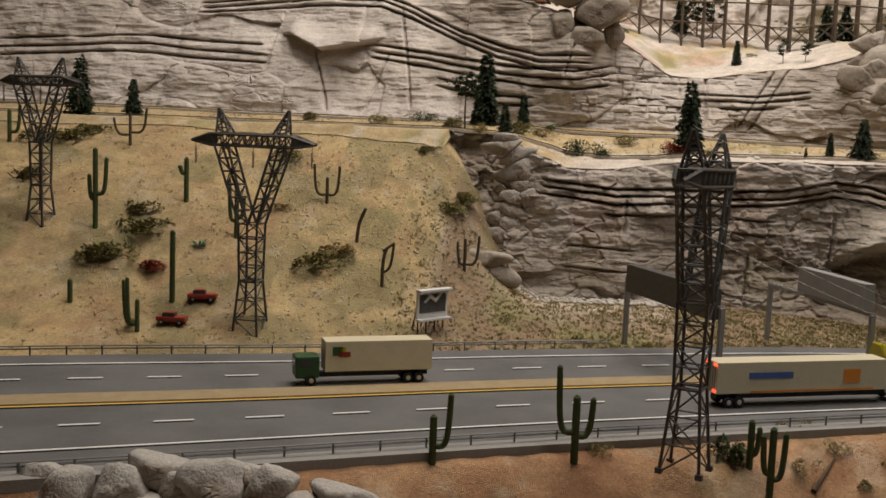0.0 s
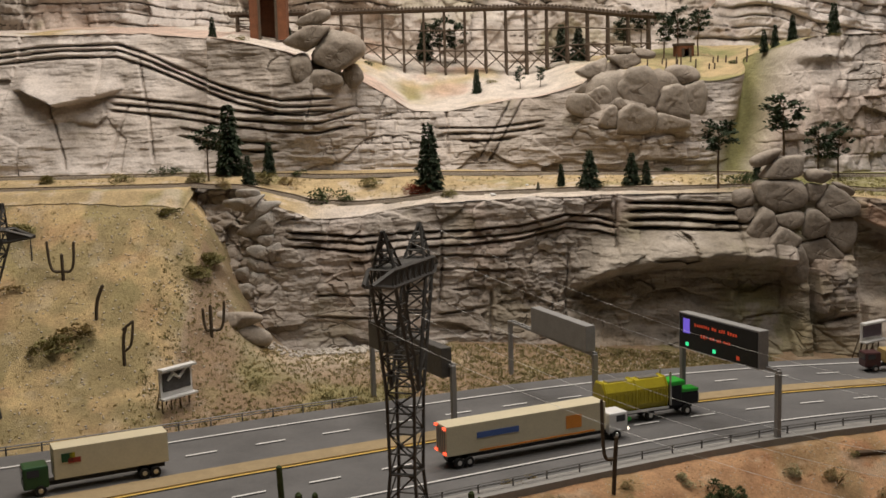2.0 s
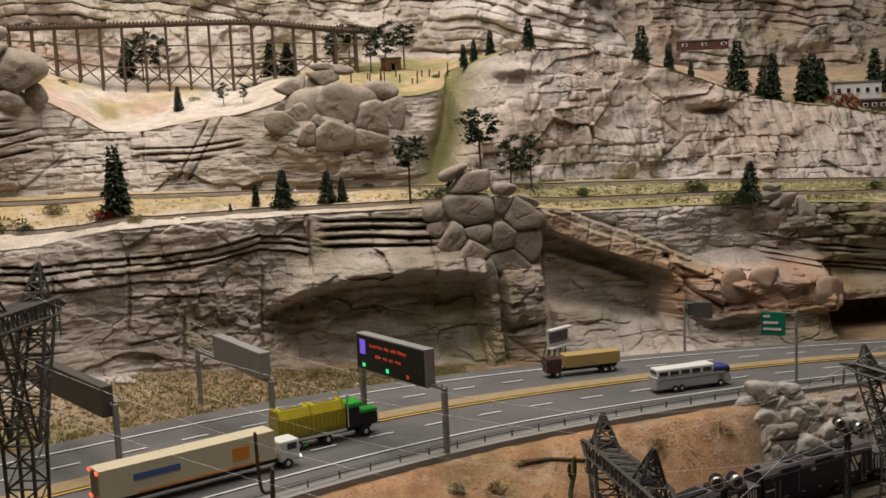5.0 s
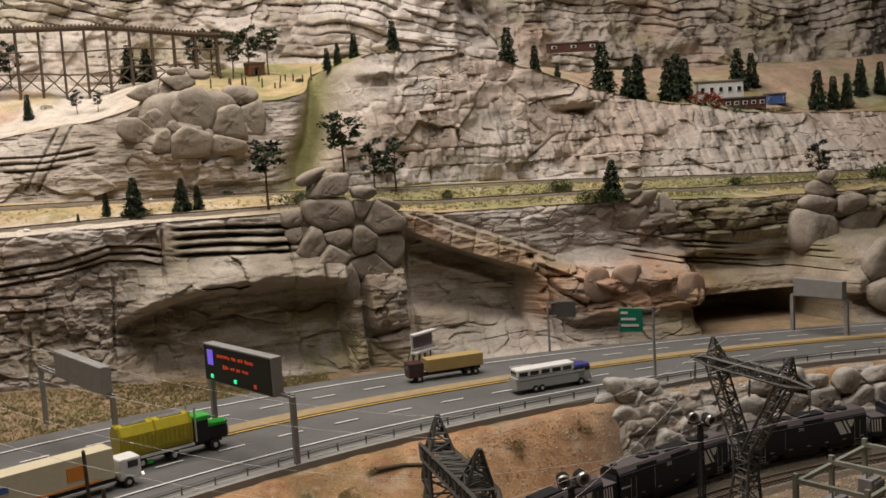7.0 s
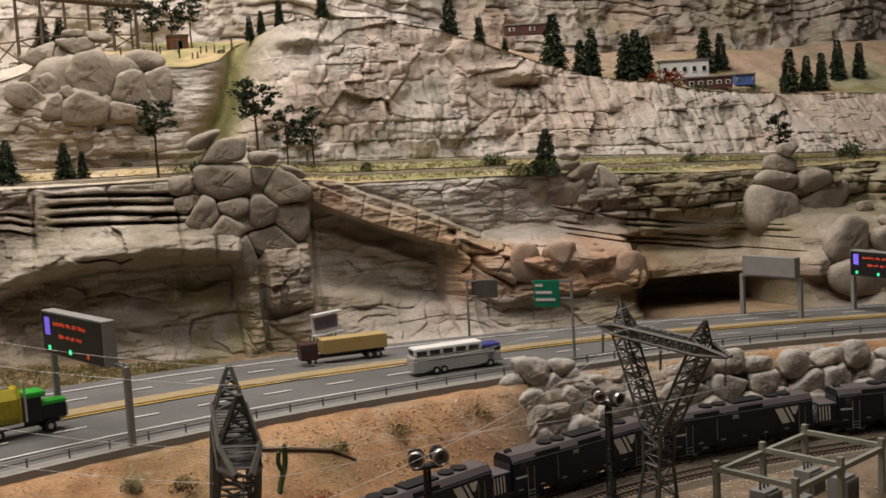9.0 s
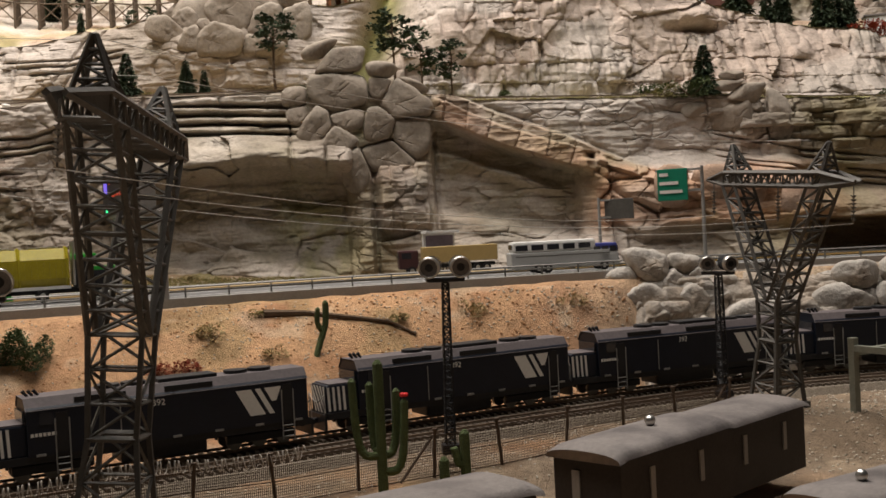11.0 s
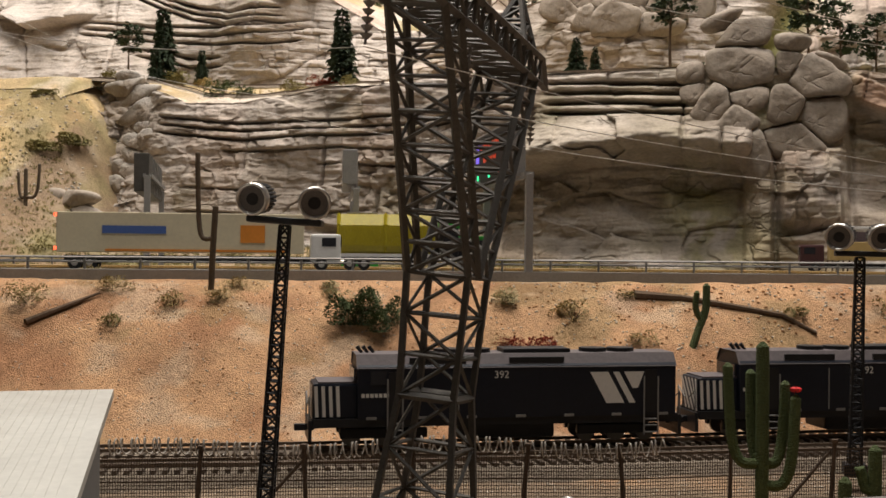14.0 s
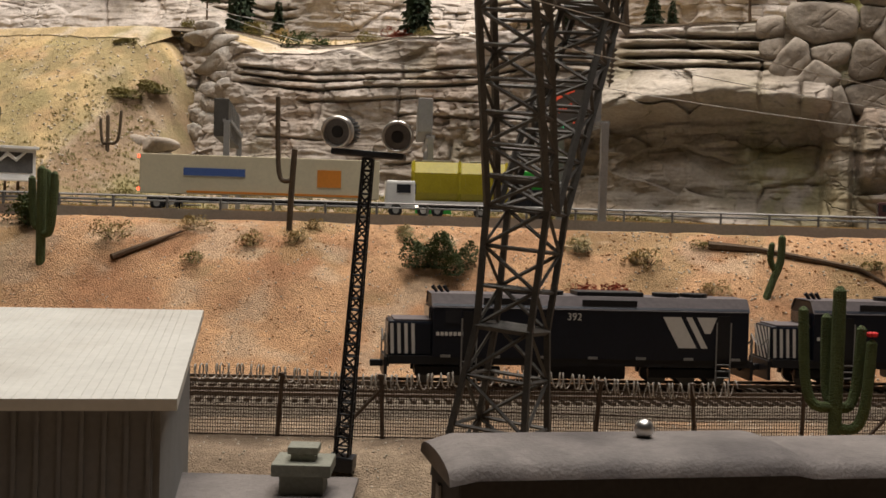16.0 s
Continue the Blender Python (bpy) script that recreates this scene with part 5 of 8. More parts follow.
def box_truck(x, v, turn, cab, body, L, label, logo=None, cabover=True, box_h=0.030, size=1.0):
    t = thing("truck", (x, float(road_at(x, v)), 0.001), heading(x, v) + turn, label, "truck")
    t.scale = (size, size, size)
    W = 0.0295
    bm = bmesh.new()
    box(bm, -0.018, 0, 0.0155 + box_h / 2, L - 0.036, W, box_h, bevel=0.0008)
    b = part("cargo_box", bm, body, t)
    bm = bmesh.new()
    box(bm, 0, 0, 0.0105, L * 0.96, 0.012, 0.005)
    part("chassis", bm, BLACK, t)
    bm = bmesh.new()
    box(bm, L / 2 - 0.016, 0, 0.021, 0.028, W * 0.95, 0.026, bevel=0.0025)
    c = part("cab", bm, cab, t)
    bm = bmesh.new()
    box(bm, L / 2 - 0.0018, 0, 0.0265, 0.001, W * 0.82, 0.0095)
    part("windscreen", bm, GLASS, c)
    for s in (-1, 1):
        bm = bmesh.new()
        box(bm, L / 2 - 0.013, s * W * 0.478, 0.0265, 0.013, 0.001, 0.008)
        part("side_window", bm, GLASS, c)
        for wx in (L / 2 - 0.02, -L / 2 + 0.016, -L / 2 + 0.029):
            wheel(t, wx, s * W * 0.44, 0.006)
        if logo:
            for u, z, w, h, mat in logo:
                bm = bmesh.new()
                box(bm, u, s * (W / 2 + 0.0005), z, w, 0.0008, h)
                part("painted_panel", bm, mat, b)
    bm = bmesh.new()
    for k in range(5):
        box(bm, -L / 2 - 0.0004, (k - 2) * 0.005, 0.0155 + box_h / 2, 0.001, 0.0008, box_h * 0.9)
    part("rear_door", bm, GREY_STEEL, b)
    return t


box_truck(-0.925, 0.635, 180, DARK_GREEN, CREAM, 0.165, "cream box truck with a dark green cab on the highway", ((0.032, 0.040, 0.012, 0.010, DARK_GREEN), (0.024, 0.036, 0.014, 0.006, RED), (0.026, 0.042, 0.006, 0.006, YELLOW)), box_h=0.036, size=1.12)
box_truck(0.335, 0.745, 180, material("brown_cab_paint", (0.07, 0.03, 0.03), 0.4, vary=0.2, bump=0.05), material("tan_box_paint", (0.45, 0.32, 0.13), 0.5, vary=0.1, bump=0.05), 0.142, "tan box truck with a dark brown cab below the cliff", None, box_h=0.022)


def salt_trailer(x, v):
    t = box_truck(x, v, 0, WHITE, CREAM, 0.255, "long cream semi-trailer with a white cab and lit red tail lamps", ((-0.06, 0.036, 0.056, 0.007, BLUE_LOGO), (0.045, 0.033, 0.022, 0.016, ORANGE_LOGO), (-0.005, 0.0175, 0.16, 0.002, ORANGE_LOGO)), box_h=0.036, size=1.13)
    for s in (-1, 1):
        for z in (0.019, 0.049):
            bm = bmesh.new()
            box(bm, -0.1290, s * 0.0115, z, 0.0016, 0.006, 0.003)
            part("tail_lamp", bm, TAIL_RED, t)
        bm = bmesh.new()
        box(bm, 0.1278, s * 0.010, 0.0105, 0.0016, 0.005, 0.003)
        part("headlight", bm, LED_WHITE, t)
    return t


salt_trailer(-0.34, 0.225)


def yellow_truck(x, v):
    t = thing("truck", (x, float(road_at(x, v)), 0.001), heading(x, v), "yellow hopper truck with a bright green cab on the highway", "truck")
    t.scale = (1.12, 1.12, 1.24)
    W = 0.030
    bm = bmesh.new()
    prof = [(-0.0125, 0.015), (0.0125, 0.015), (0.0155, 0.022), (0.0155, 0.040), (0.009, 0.050), (-0.009, 0.050), (-0.0155, 0.040), (-0.0155, 0.022)]
    ends = [[bm.verts.new((xx, y, z)) for y, z in prof] for xx in (-0.075, 0.022)]
    for k in range(8):
        bm.faces.new((ends[0][k], ends[0][(k + 1) % 8], ends[1][(k + 1) % 8], ends[1][k]))
    bm.faces.new(ends[0][::-1]); bm.faces.new(ends[1])
    hop = part("hopper", bm, YELLOW, t)
    for xx in (-0.073, -0.027, 0.020):
        bm = bmesh.new()
        for (y0, z0), (y1, z1) in zip(prof, prof[1:] + prof[:1]):
            bar(bm, (xx, y0 * 1.03, z0), (xx, y1 * 1.03, z1), 0.0026)
        part("frame_rib", bm, YELLOW, hop)
    for s in (-1, 1):
        for k in range(15):
            bm = bmesh.new()
            box(bm, -0.068 + k * 0.006, s * 0.0160, 0.030, 0.0018, 0.0014, 0.015)
            part("slat", bm, YELLOW, hop)
        bm = bmesh.new()
        box(bm, -0.027, s * 0.0152, 0.0135, 0.100, 0.001, 0.003)
        part("side_skirt", bm, WHITE, t)
        bm = bmesh.new()
        box(bm, -0.052, s * 0.0125, 0.0055, 0.036, 0.003, 0.004)
        part("side_tank", bm, GREEN, t)
        for wx in (-0.062, -0.048, -0.005, 0.052):
            wheel(t, wx, s * W * 0.42, 0.0062)
    for k in range(2):
        bm = bmesh.new()
        box(bm, -0.05 + k * 0.048, 0, 0.0508, 0.030, 0.012, 0.002, bevel=0.0006)
        part("hatch", bm, SILVER, hop, "pale roof hatch")
    bm = bmesh.new()
    box(bm, -0.005, 0, 0.0105, 0.14, 0.014, 0.005)
    part("chassis", bm, BLACK, t)
    bm = bmesh.new()
    box(bm, 0.036, 0, 0.027, 0.018, W * 0.92, 0.030, bevel=0.002)
    part("cab", bm, BLACK, t)
    bm = bmesh.new()
    box(bm, 0.038, 0, 0.041, 0.024, W * 0.96, 0.006, bevel=0.002)
    part("cab_roof", bm, GREEN, t)
    bm = bmesh.new()
    box(bm, 0.058, 0, 0.020, 0.030, W * 0.76, 0.016, bevel=0.003)
    hood = part("hood", bm, BLACK, t)
    bm = bmesh.new()
    box(bm, 0.058, 0, 0.0295, 0.031, W * 0.70, 0.004, bevel=0.0015)
    part("hood_top", bm, GREEN, hood)
    bm = bmesh.new()
    box(bm, 0.0738, 0, 0.019, 0.0014, W * 0.6, 0.012)
    part("grille", bm, SILVER, hood)
    for s in (-1, 1):
        bm = bmesh.new()
        rod(bm, (0.027, s * 0.013, 0.015), (0.027, s * 0.013, 0.056), 0.0014, sides=8)
        part("exhaust", bm, SILVER, t)
    return t


yellow_truck(-0.155, 0.37)


def small_car(at, rz, label):
    c = thing("car", at, rz, label, "car")
    bm = bmesh.new()
    box(bm, 0, 0, 0.0085, 0.046, 0.019, 0.008, bevel=0.0025)
    part("body", bm, RED, c)
    bm = bmesh.new()
    box(bm, -0.004, 0, 0.0148, 0.020, 0.0165, 0.006, bevel=0.0022)
    part("cabin", bm, GLASS, c)
    bm = bmesh.new()
    box(bm, -0.004, 0, 0.0181, 0.015, 0.0145, 0.0012, bevel=0.0005)
    part("roof", bm, RED, c)
    for s in (-1, 1):
        for x in (-0.014, 0.014):
            wheel(c, x, s * 0.0085, 0.004, 0.004)


small_car((-1.241, 0.164, 0.05), 15, "dull red sedan parked on the sand slope")
small_car((-1.265, 0.101, 0.023), 5, "dull red pick-up car parked on the sand by the road")


# ---- locomotives ----
def letter(name, text, size, m, mat, parent):
    """Raised characters in the built-in font."""
    cu = bpy.data.curves.new(name, "FONT")
    cu.body, cu.size, cu.extrude, cu.align_x = text, size, 0.0001, "CENTER"
    ob = new(name, cu)
    dg = bpy.context.evaluated_depsgraph_get()
    me = bpy.data.meshes.new_from_object(ob.evaluated_get(dg))
    bpy.data.objects.remove(ob)
    me.transform(m)
    me.materials.clear()
    me.materials.append(mat)
    o = new(name, me)
    o.parent = parent
    return o


def locomotive():
    """A full-width diesel, its front towards -x."""
    t = thing("locomotive", (0, 0, 0), 0, "dark navy diesel locomotive with a white chevron, on the main track", "locomotive", "locomotives of the train")
    W, L = 0.0345, 0.224
    bm = bmesh.new()
    prof = [(-W / 2, 0.0165), (W / 2, 0.0165), (W / 2, 0.047), (W * 0.34, 0.0535), (-W * 0.34, 0.0535), (-W / 2, 0.047)]
    ends = [[bm.verts.new((x, y, z)) for y, z in prof] for x in (-0.086, 0.110)]
    for k in range(6):
        bm.faces.new((ends[0][k], ends[0][(k + 1) % 6], ends[1][(k + 1) % 6], ends[1][k]))
    bm.faces.new(ends[0][::-1]); bm.faces.new(ends[1])
    body = part("body", bm, NAVY, t)
    bm = bmesh.new()
    rp = [(W / 2 + 0.0004, 0.0462), (W * 0.345, 0.0542), (-W * 0.345, 0.0542), (-W / 2 - 0.0004, 0.0462)]
    ends = [[bm.verts.new((x, y, z)) for y, z in rp] for x in (-0.0868, 0.1106)]
    for k in range(3):
        bm.faces.new((ends[0][k], ends[0][k + 1], ends[1][k + 1], ends[1][k]))
    part("roof", bm, ROOF_GREY, t)
    bm = bmesh.new()
    made = box(bm, -0.0985, 0, 0.0268, 0.027, W * 0.82, 0.0215, bevel=0.0018)
    nose = part("nose", bm, NAVY, t)
    bm = bmesh.new()
    box(bm, -0.0975, 0, 0.0379, 0.023, W * 0.76, 0.0012, bevel=0.0005)
    part("nose_top", bm, ROOF_GREY, nose)
    for k in range(-2, 4):
        bm = bmesh.new()
        c = [(-0.0135, -0.0100), (-0.0105, -0.0100), (0.0025, 0.0096), (-0.0005, 0.0096)]
        off = k * 0.0056
        pts = [(max(-0.0135, min(0.0135, a + off)), b) for a, b in c]
        if max(p[0] for p in pts) - min(p[0] for p in pts) > 0.002:
            bm.faces.new([bm.verts.new((-0.1125, y, 0.027 + z)) for y, z in pts])
            part("stripe", bm, WHITE, nose)
    for s in (-1, 1):
        for k in range(4):
            bm = bmesh.new()
            x = -0.1105 + k * 0.0042
            bm.faces.new([bm.verts.new((xx, s * (W * 0.41 + 0.0003), z)) for xx, z in ((x, 0.018), (x + 0.002, 0.018), (x + 0.0012 - 0.004 * 0, 0.036), (x - 0.0008, 0.036))])
            part("stripe", bm, WHITE, nose)
        bm = bmesh.new()
        box(bm, -0.074, s * W * 0.505, 0.041, 0.009, 0.001, 0.008)
        part("cab_window", bm, GLASS, body)
        for x in (-0.064, 0.094):
            bm = bmesh.new()
            box(bm, x, s * W * 0.504, 0.031, 0.0075, 0.0009, 0.026)
            d = part("door", bm, BLACK, body)
            bm = bmesh.new()
            for z in (0.006, 0.010, 0.014):
                rod(bm, (x - 0.004, s * W * 0.50, z), (x + 0.004, s * W * 0.50, z), 0.0005, sides=4)
            for dx in (-0.0045, 0.0045):
                rod(bm, (x + dx, s * W * 0.52, 0.004), (x + dx, s * W * 0.52, 0.040), 0.0005, sides=4)
            part("handrail", bm, GREY_STEEL, d)
        # white chevron near the tail
        for pts in (((0.055, 0.043), (0.0665, 0.043), (0.077, 0.024), (0.0655, 0.024)), ((0.0695, 0.043), (0.0735, 0.043), (0.084, 0.024), (0.080, 0.024)), ((0.0765, 0.043), (0.0895, 0.043), (0.0855, 0.033), (0.082, 0.033))):
            bm = bmesh.new()
            bm.faces.new([bm.verts.new((x, s * (W / 2 + 0.0004), z)) for x, z in pts])
            part("chevron", bm, WHITE, body)
        m = Matrix.Translation((0.0, s * (W / 2 + 0.0003), 0.0400)) @ Euler((radians(90), 0, radians(180 if s > 0 else 0))).to_matrix().to_4x4()
        letter("number", "392", 0.0062, m, WHITE, body)
        bm = bmesh.new()
        for k in range(8):
            box(bm, -0.083 + k * 0.0026, s * (W / 2 + 0.0003), 0.0305, 0.0019, 0.0005, 0.0022)
        part("lettering", bm, WHITE, body)
        for k in range(7):
            bm = bmesh.new()
            box(bm, -0.078 + k * 0.030, s * W * 0.505, 0.0172, 0.006, 0.001, 0.0016)
            part("step_light_plate", bm, GREY_STEEL, body)
        bm = bmesh.new()
        box(bm, -0.026, s * W * 0.503, 0.0305, 0.0006, 0.0006, 0.026)
        part("panel_joint", bm, GREY_STEEL, body)
        for x in (-0.0385, 0.022):
            bm = bmesh.new()
            box(bm, x, s * W * 0.455, 0.0505, 0.034, 0.0012, 0.0035)
            part("intake_grille", bm, BLACK, body)
    bm = bmesh.new()
    box(bm, -0.0875, 0, 0.0425, 0.0012, W * 0.78, 0.007)
    part("windscreen", bm, GLASS, body)
    for x, r in ((-0.030, 0.0085), (-0.012, 0.0085), (0.062, 0.0085), (0.080, 0.0085)):
        bm = bmesh.new()
        rod(bm, (x, 0, 0.0542), (x, 0, 0.0565), r, sides=18)
        part("roof_fan", bm, BLACK, t)
    bm = bmesh.new()
    box(bm, 0.024, 0, 0.0555, 0.042, 0.019, 0.0026, bevel=0.0006)
    part("radiator_hatch", bm, BLACK, t)
    bm = bmesh.new()
    for k in range(3):
        rod(bm, (-0.082 + k * 0.0035, 0, 0.0542), (-0.085 + k * 0.0035, 0, 0.0580), 0.001, 0.0014, 6)
    part("horn", bm, BLACK, t)
    bm = bmesh.new()
    box(bm, 0, 0, 0.0145, L, W * 0.96, 0.005)
    part("frame", bm, BLACK, t)
    bm = bmesh.new()
    box(bm, 0.004, 0, 0.0085, 0.060, W * 0.82, 0.010, bevel=0.002)
    part("fuel_tank", bm, BLACK, t)
    for x in (-0.070, 0.074):
        bm = bmesh.new()
        for s in (-1, 1):
            box(bm, x, s * 0.0125, 0.008, 0.052, 0.004, 0.006, bevel=0.001)
        bogie = part("bogie", bm, BLACK, t)
        for dx in (-0.019, 0.0, 0.019):
            bm = bmesh.new()
            for s in (-1, 1):
                rod(bm, (x + dx, s * 0.0075, 0.0058), (x + dx, s * 0.0100, 0.0058), 0.0058, sides=16)
            rod(bm, (x + dx, -0.012, 0.0058), (x + dx, 0.012, 0.0058), 0.0012)
            part("wheelset", bm, RAIL_STEEL, bogie)
    for s in (-1, 1):
        bm = bmesh.new()
        box(bm, s * (L / 2 + 0.004), 0, 0.0105, 0.012, 0.004, 0.004, bevel=0.0008)
        box(bm, s * (L / 2 + 0.0015), 0, 0.010, 0.002, W * 0.9, 0.012)
        part("coupler", bm, BLACK, t)
        bm = bmesh.new()
        for y in (-0.014, 0.014):
            rod(bm, (s * (L / 2 + 0.002), y, 0.014), (s * (L / 2 + 0.002), y, 0.030), 0.0005, sides=4)
            rod(bm, (s * (L / 2 + 0.002), y, 0.030), (s * (L / 2 + 0.002), y * 0.2, 0.024), 0.0005, sides=4)
        part("handrail", bm, GREY_STEEL, t)
    return t


def on_track(x):
    slope = float(rail_y(x + 0.08) - rail_y(x - 0.08)) / 0.16
    return pose(x, float(rail_y(x)), TRACK_Z + 0.001, 0, 0, math.degrees(math.atan(slope)))


loco = locomotive()
loco.matrix_basis = on_track(0.03) @ Matrix.Scale(1.18, 4)
for x in (0.284, 0.536, 0.804, 1.080):
    copy_thing(loco, on_track(x))

# ---- rocks ----
def stone_mesh(name, half, planes, seed, mat, rough=0.05, power=9.0, level=4):
    """A boulder: an ellipsoid cut back by flat faces (normal, distance), its edges rounded and its skin uneven."""
    bm = bmesh.new()
    bmesh.ops.create_icosphere(bm, subdivisions=level, radius=1.0)
    co = np.array([v.co[:] for v in bm.verts])
    h = np.array(half)
    inv = ((np.abs(co / h) ** 2.7).sum(1) ** (-1 / 2.7)) ** -power
    for n, dist in planes:
        c = np.clip(co @ np.array(n), 1e-3, None)
        inv = inv + (dist / c) ** -power
    r = inv ** (-1 / power)
    off = Vector((seed * 7.31 % 19, seed * 3.77 % 23, seed * 1.93 % 17))
    small = min(half)
    for v, rr in zip(bm.verts, r):
        u = v.co.copy()
        bumps = noise.noise(u * 2.0 + off) * rough + noise.noise(u * 5.0 + off) * rough * 0.55 + noise.noise(u * 13.0 + off) * rough * 0.25
        v.co = u * float(rr) + u * bumps * small
    me = bpy.data.meshes.new(name)
    bm.to_mesh(me)
    bm.free()
    me.materials.append(mat)
    me.shade_smooth()
    return me


def boulder_mesh(name, rx, ry, rz, seed, mat, rough=0.12, flat=0.0):
    rnd = random.Random(seed)
    planes = []
    for _ in range(9):
        n = Vector((rnd.gauss(0, 1), rnd.gauss(0, 1), rnd.gauss(0, 1))).normalized()
        ext = 1 / math.sqrt((n.x / rx) ** 2 + (n.y / ry) ** 2 + (n.z / rz) ** 2)
        planes.append((n[:], ext * rnd.uniform(0.75, 0.95)))
    return stone_mesh(name, (rx, ry, rz), planes, seed, mat, rough, 8.0, 3)


def rock_pile(name, label, items, y, mat, depth=0.8, chisel=0.5, rough=0.05, group="boulder piles", steps=None, grow=1.6, gap=0.0004, turn=0.0, proud=-0.15, core=None, face=None):
    """Boulders fitted against one another: x, z, half width, half height, tilt. y is a plane or a surface to sit in."""
    base = min(items, key=lambda i: i[1] - i[3])
    depth_at = y if callable(y) else (lambda x, z: y + (steps or 0.0) * (z - base[1]))
    foot = (base[0], depth_at(base[0], base[1]), base[1] - base[3])
    p = thing(name, foot, 0, label, "boulders", group)
    inv = Matrix.Translation(foot).inverted()
    for k, (x, z, a, b, tilt) in enumerate(items):
        rnd = random.Random(k * 31 + int(abs(x) * 1000))
        ca, sa = math.cos(radians(tilt)), math.sin(radians(tilt))
        ry = max(0.010, depth * (0.45 * min(a, b) + 0.20 * max(a, b)))
        planes = []
        for j, (x2, z2, a2, b2, t2) in enumerate(items):
            if j == k:
                continue
            dx, dz = x2 - x, z2 - z
            dist = math.hypot(dx, dz)
            if dist < 1e-4 or dist > 2.2 * (max(a, b) + max(a2, b2)):
                continue
            ux, uz = dx / dist, dz / dist

            def reach(aa, bb, tt):
                c, s_ = math.cos(radians(tt)), math.sin(radians(tt))
                return 1 / math.sqrt(((ux * c + uz * s_) / aa) ** 2 + ((-ux * s_ + uz * c) / bb) ** 2)

            r1, r2 = reach(a, b, tilt), reach(a2, b2, t2)
            planes.append(((ux * ca + uz * sa, 0.0, -ux * sa + uz * ca), max(dist * r1 / (r1 + r2) - gap, (0.92 if b < 0.45 * a and b2 < 0.45 * a2 else 0.6) * r1)))
        cap = not any(z2 > z + 0.35 * (b + b2) and abs(x2 - x) < 0.8 * (a + a2) for j, (x2, z2, a2, b2, t2) in enumerate(items) if j != k)
        big = 1.06 if cap else grow
        for _ in range(int(7 * chisel) + (0 if face else 2)):
            n = Vector((rnd.gauss(0, 0.45), -1.0, rnd.gauss(0.1, 0.45))).normalized()
            ext = 1 / math.sqrt((n.x / (a * big)) ** 2 + (n.y / ry) ** 2 + (n.z / (b * big)) ** 2)
            planes.append((n[:], ext * rnd.uniform(0.72, 0.95)))
        if face and not cap:
            # dressed front, a little out of true
            n = Vector((rnd.gauss(0, 0.10), -1.0, rnd.gauss(0.05, 0.10))).normalized()
            planes.append((n[:], face * ry * rnd.uniform(0.85, 1.15)))
        me = stone_mesh("boulder", (a * big, ry, b * big), planes, k * 5 + int(abs(x) * 100) % 13, mat, rough, 16.0)
        o = new("boulder", me)
        o.parent = p
        o.matrix_basis = inv @ pose(x, depth_at(x, z) - proud * ry, z, 0, -tilt, turn)
    if core:
        # the solid mass behind the stones
        x, z, a, b, back = core
        o = new("core", stone_mesh("core", (a, 0.05, b), [((0, 0, 1), b * 0.9)], 3, mat, 0.12, 8.0))
        o.parent = p
        o.matrix_basis = inv @ pose(x, depth_at(x, z) + back, z, 0, 0, 0)
    return p


rock_pile("boulder_pile", "pile of smooth grey-brown boulders rising above the rock face", ((0.170, 0.360, 0.0314, 0.0119, 18), (0.196, 0.338, 0.047, 0.018, 10), (0.265, 0.322, 0.0261, 0.0132, -8), (0.316, 0.297, 0.0239, 0.0077, -25),
          (0.195, 0.289, 0.0514, 0.0291, 0), (0.125, 0.285, 0.021, 0.0169, 0), (0.13, 0.255, 0.017, 0.014, 0), (0.158, 0.234, 0.0284, 0.0301, 0), (0.205, 0.243, 0.0299, 0.0142, 5), (0.185, 0.209, 0.0318, 0.0203, 5), (0.26, 0.294, 0.0188, 0.0162, 0),
          (0.296, 0.271, 0.0414, 0.0347, -20), (0.259, 0.233, 0.0262, 0.0245, -10), (0.3, 0.216, 0.0309, 0.034, 0), (0.271, 0.185, 0.0413, 0.0237, 0), (0.215, 0.163, 0.0177, 0.0307, 0)), lower_surface, BOULDER, 1.6, 0.15, 0.07, grow=1.22, proud=0.0, gap=0.0010, face=0.62)
rock_pile("boulder_pile", "cluster of rounded grey boulders on the upper rock face", ((-0.028, 0.583, 0.0224, 0.0082, 0), (0.014, 0.575, 0.0273, 0.0101, -10), (-0.027, 0.561, 0.0473, 0.0146, 5), (-0.09, 0.537, 0.0466, 0.0154, 22), (-0.055, 0.528, 0.0268, 0.0192, 40), (-0.008, 0.498, 0.0601, 0.0359, -5),
          (0.048, 0.518, 0.0138, 0.0222, 0), (0.102, 0.525, 0.0383, 0.0214, -5), (0.067, 0.469, 0.0334, 0.0363, 0), (-0.027, 0.439, 0.0536, 0.0259, 0), (-0.09, 0.482, 0.032, 0.021, -15), (-0.104, 0.506, 0.0274, 0.01, 35), (-0.11, 0.463, 0.0363, 0.0191, -15), (0.054, 0.425, 0.0315, 0.0168, 0),
          (-0.047, 0.466, 0.0225, 0.0083, 0), (0.119, 0.477, 0.0211, 0.0328, 0), (-0.072, 0.442, 0.0223, 0.0184, 0)), upper_surface, BOULDER, 1.5, 0.2, 0.10, grow=1.5, proud=0.25, gap=0.0004, face=0.55, core=(-0.010, 0.480, 0.110, 0.070, 0.050))
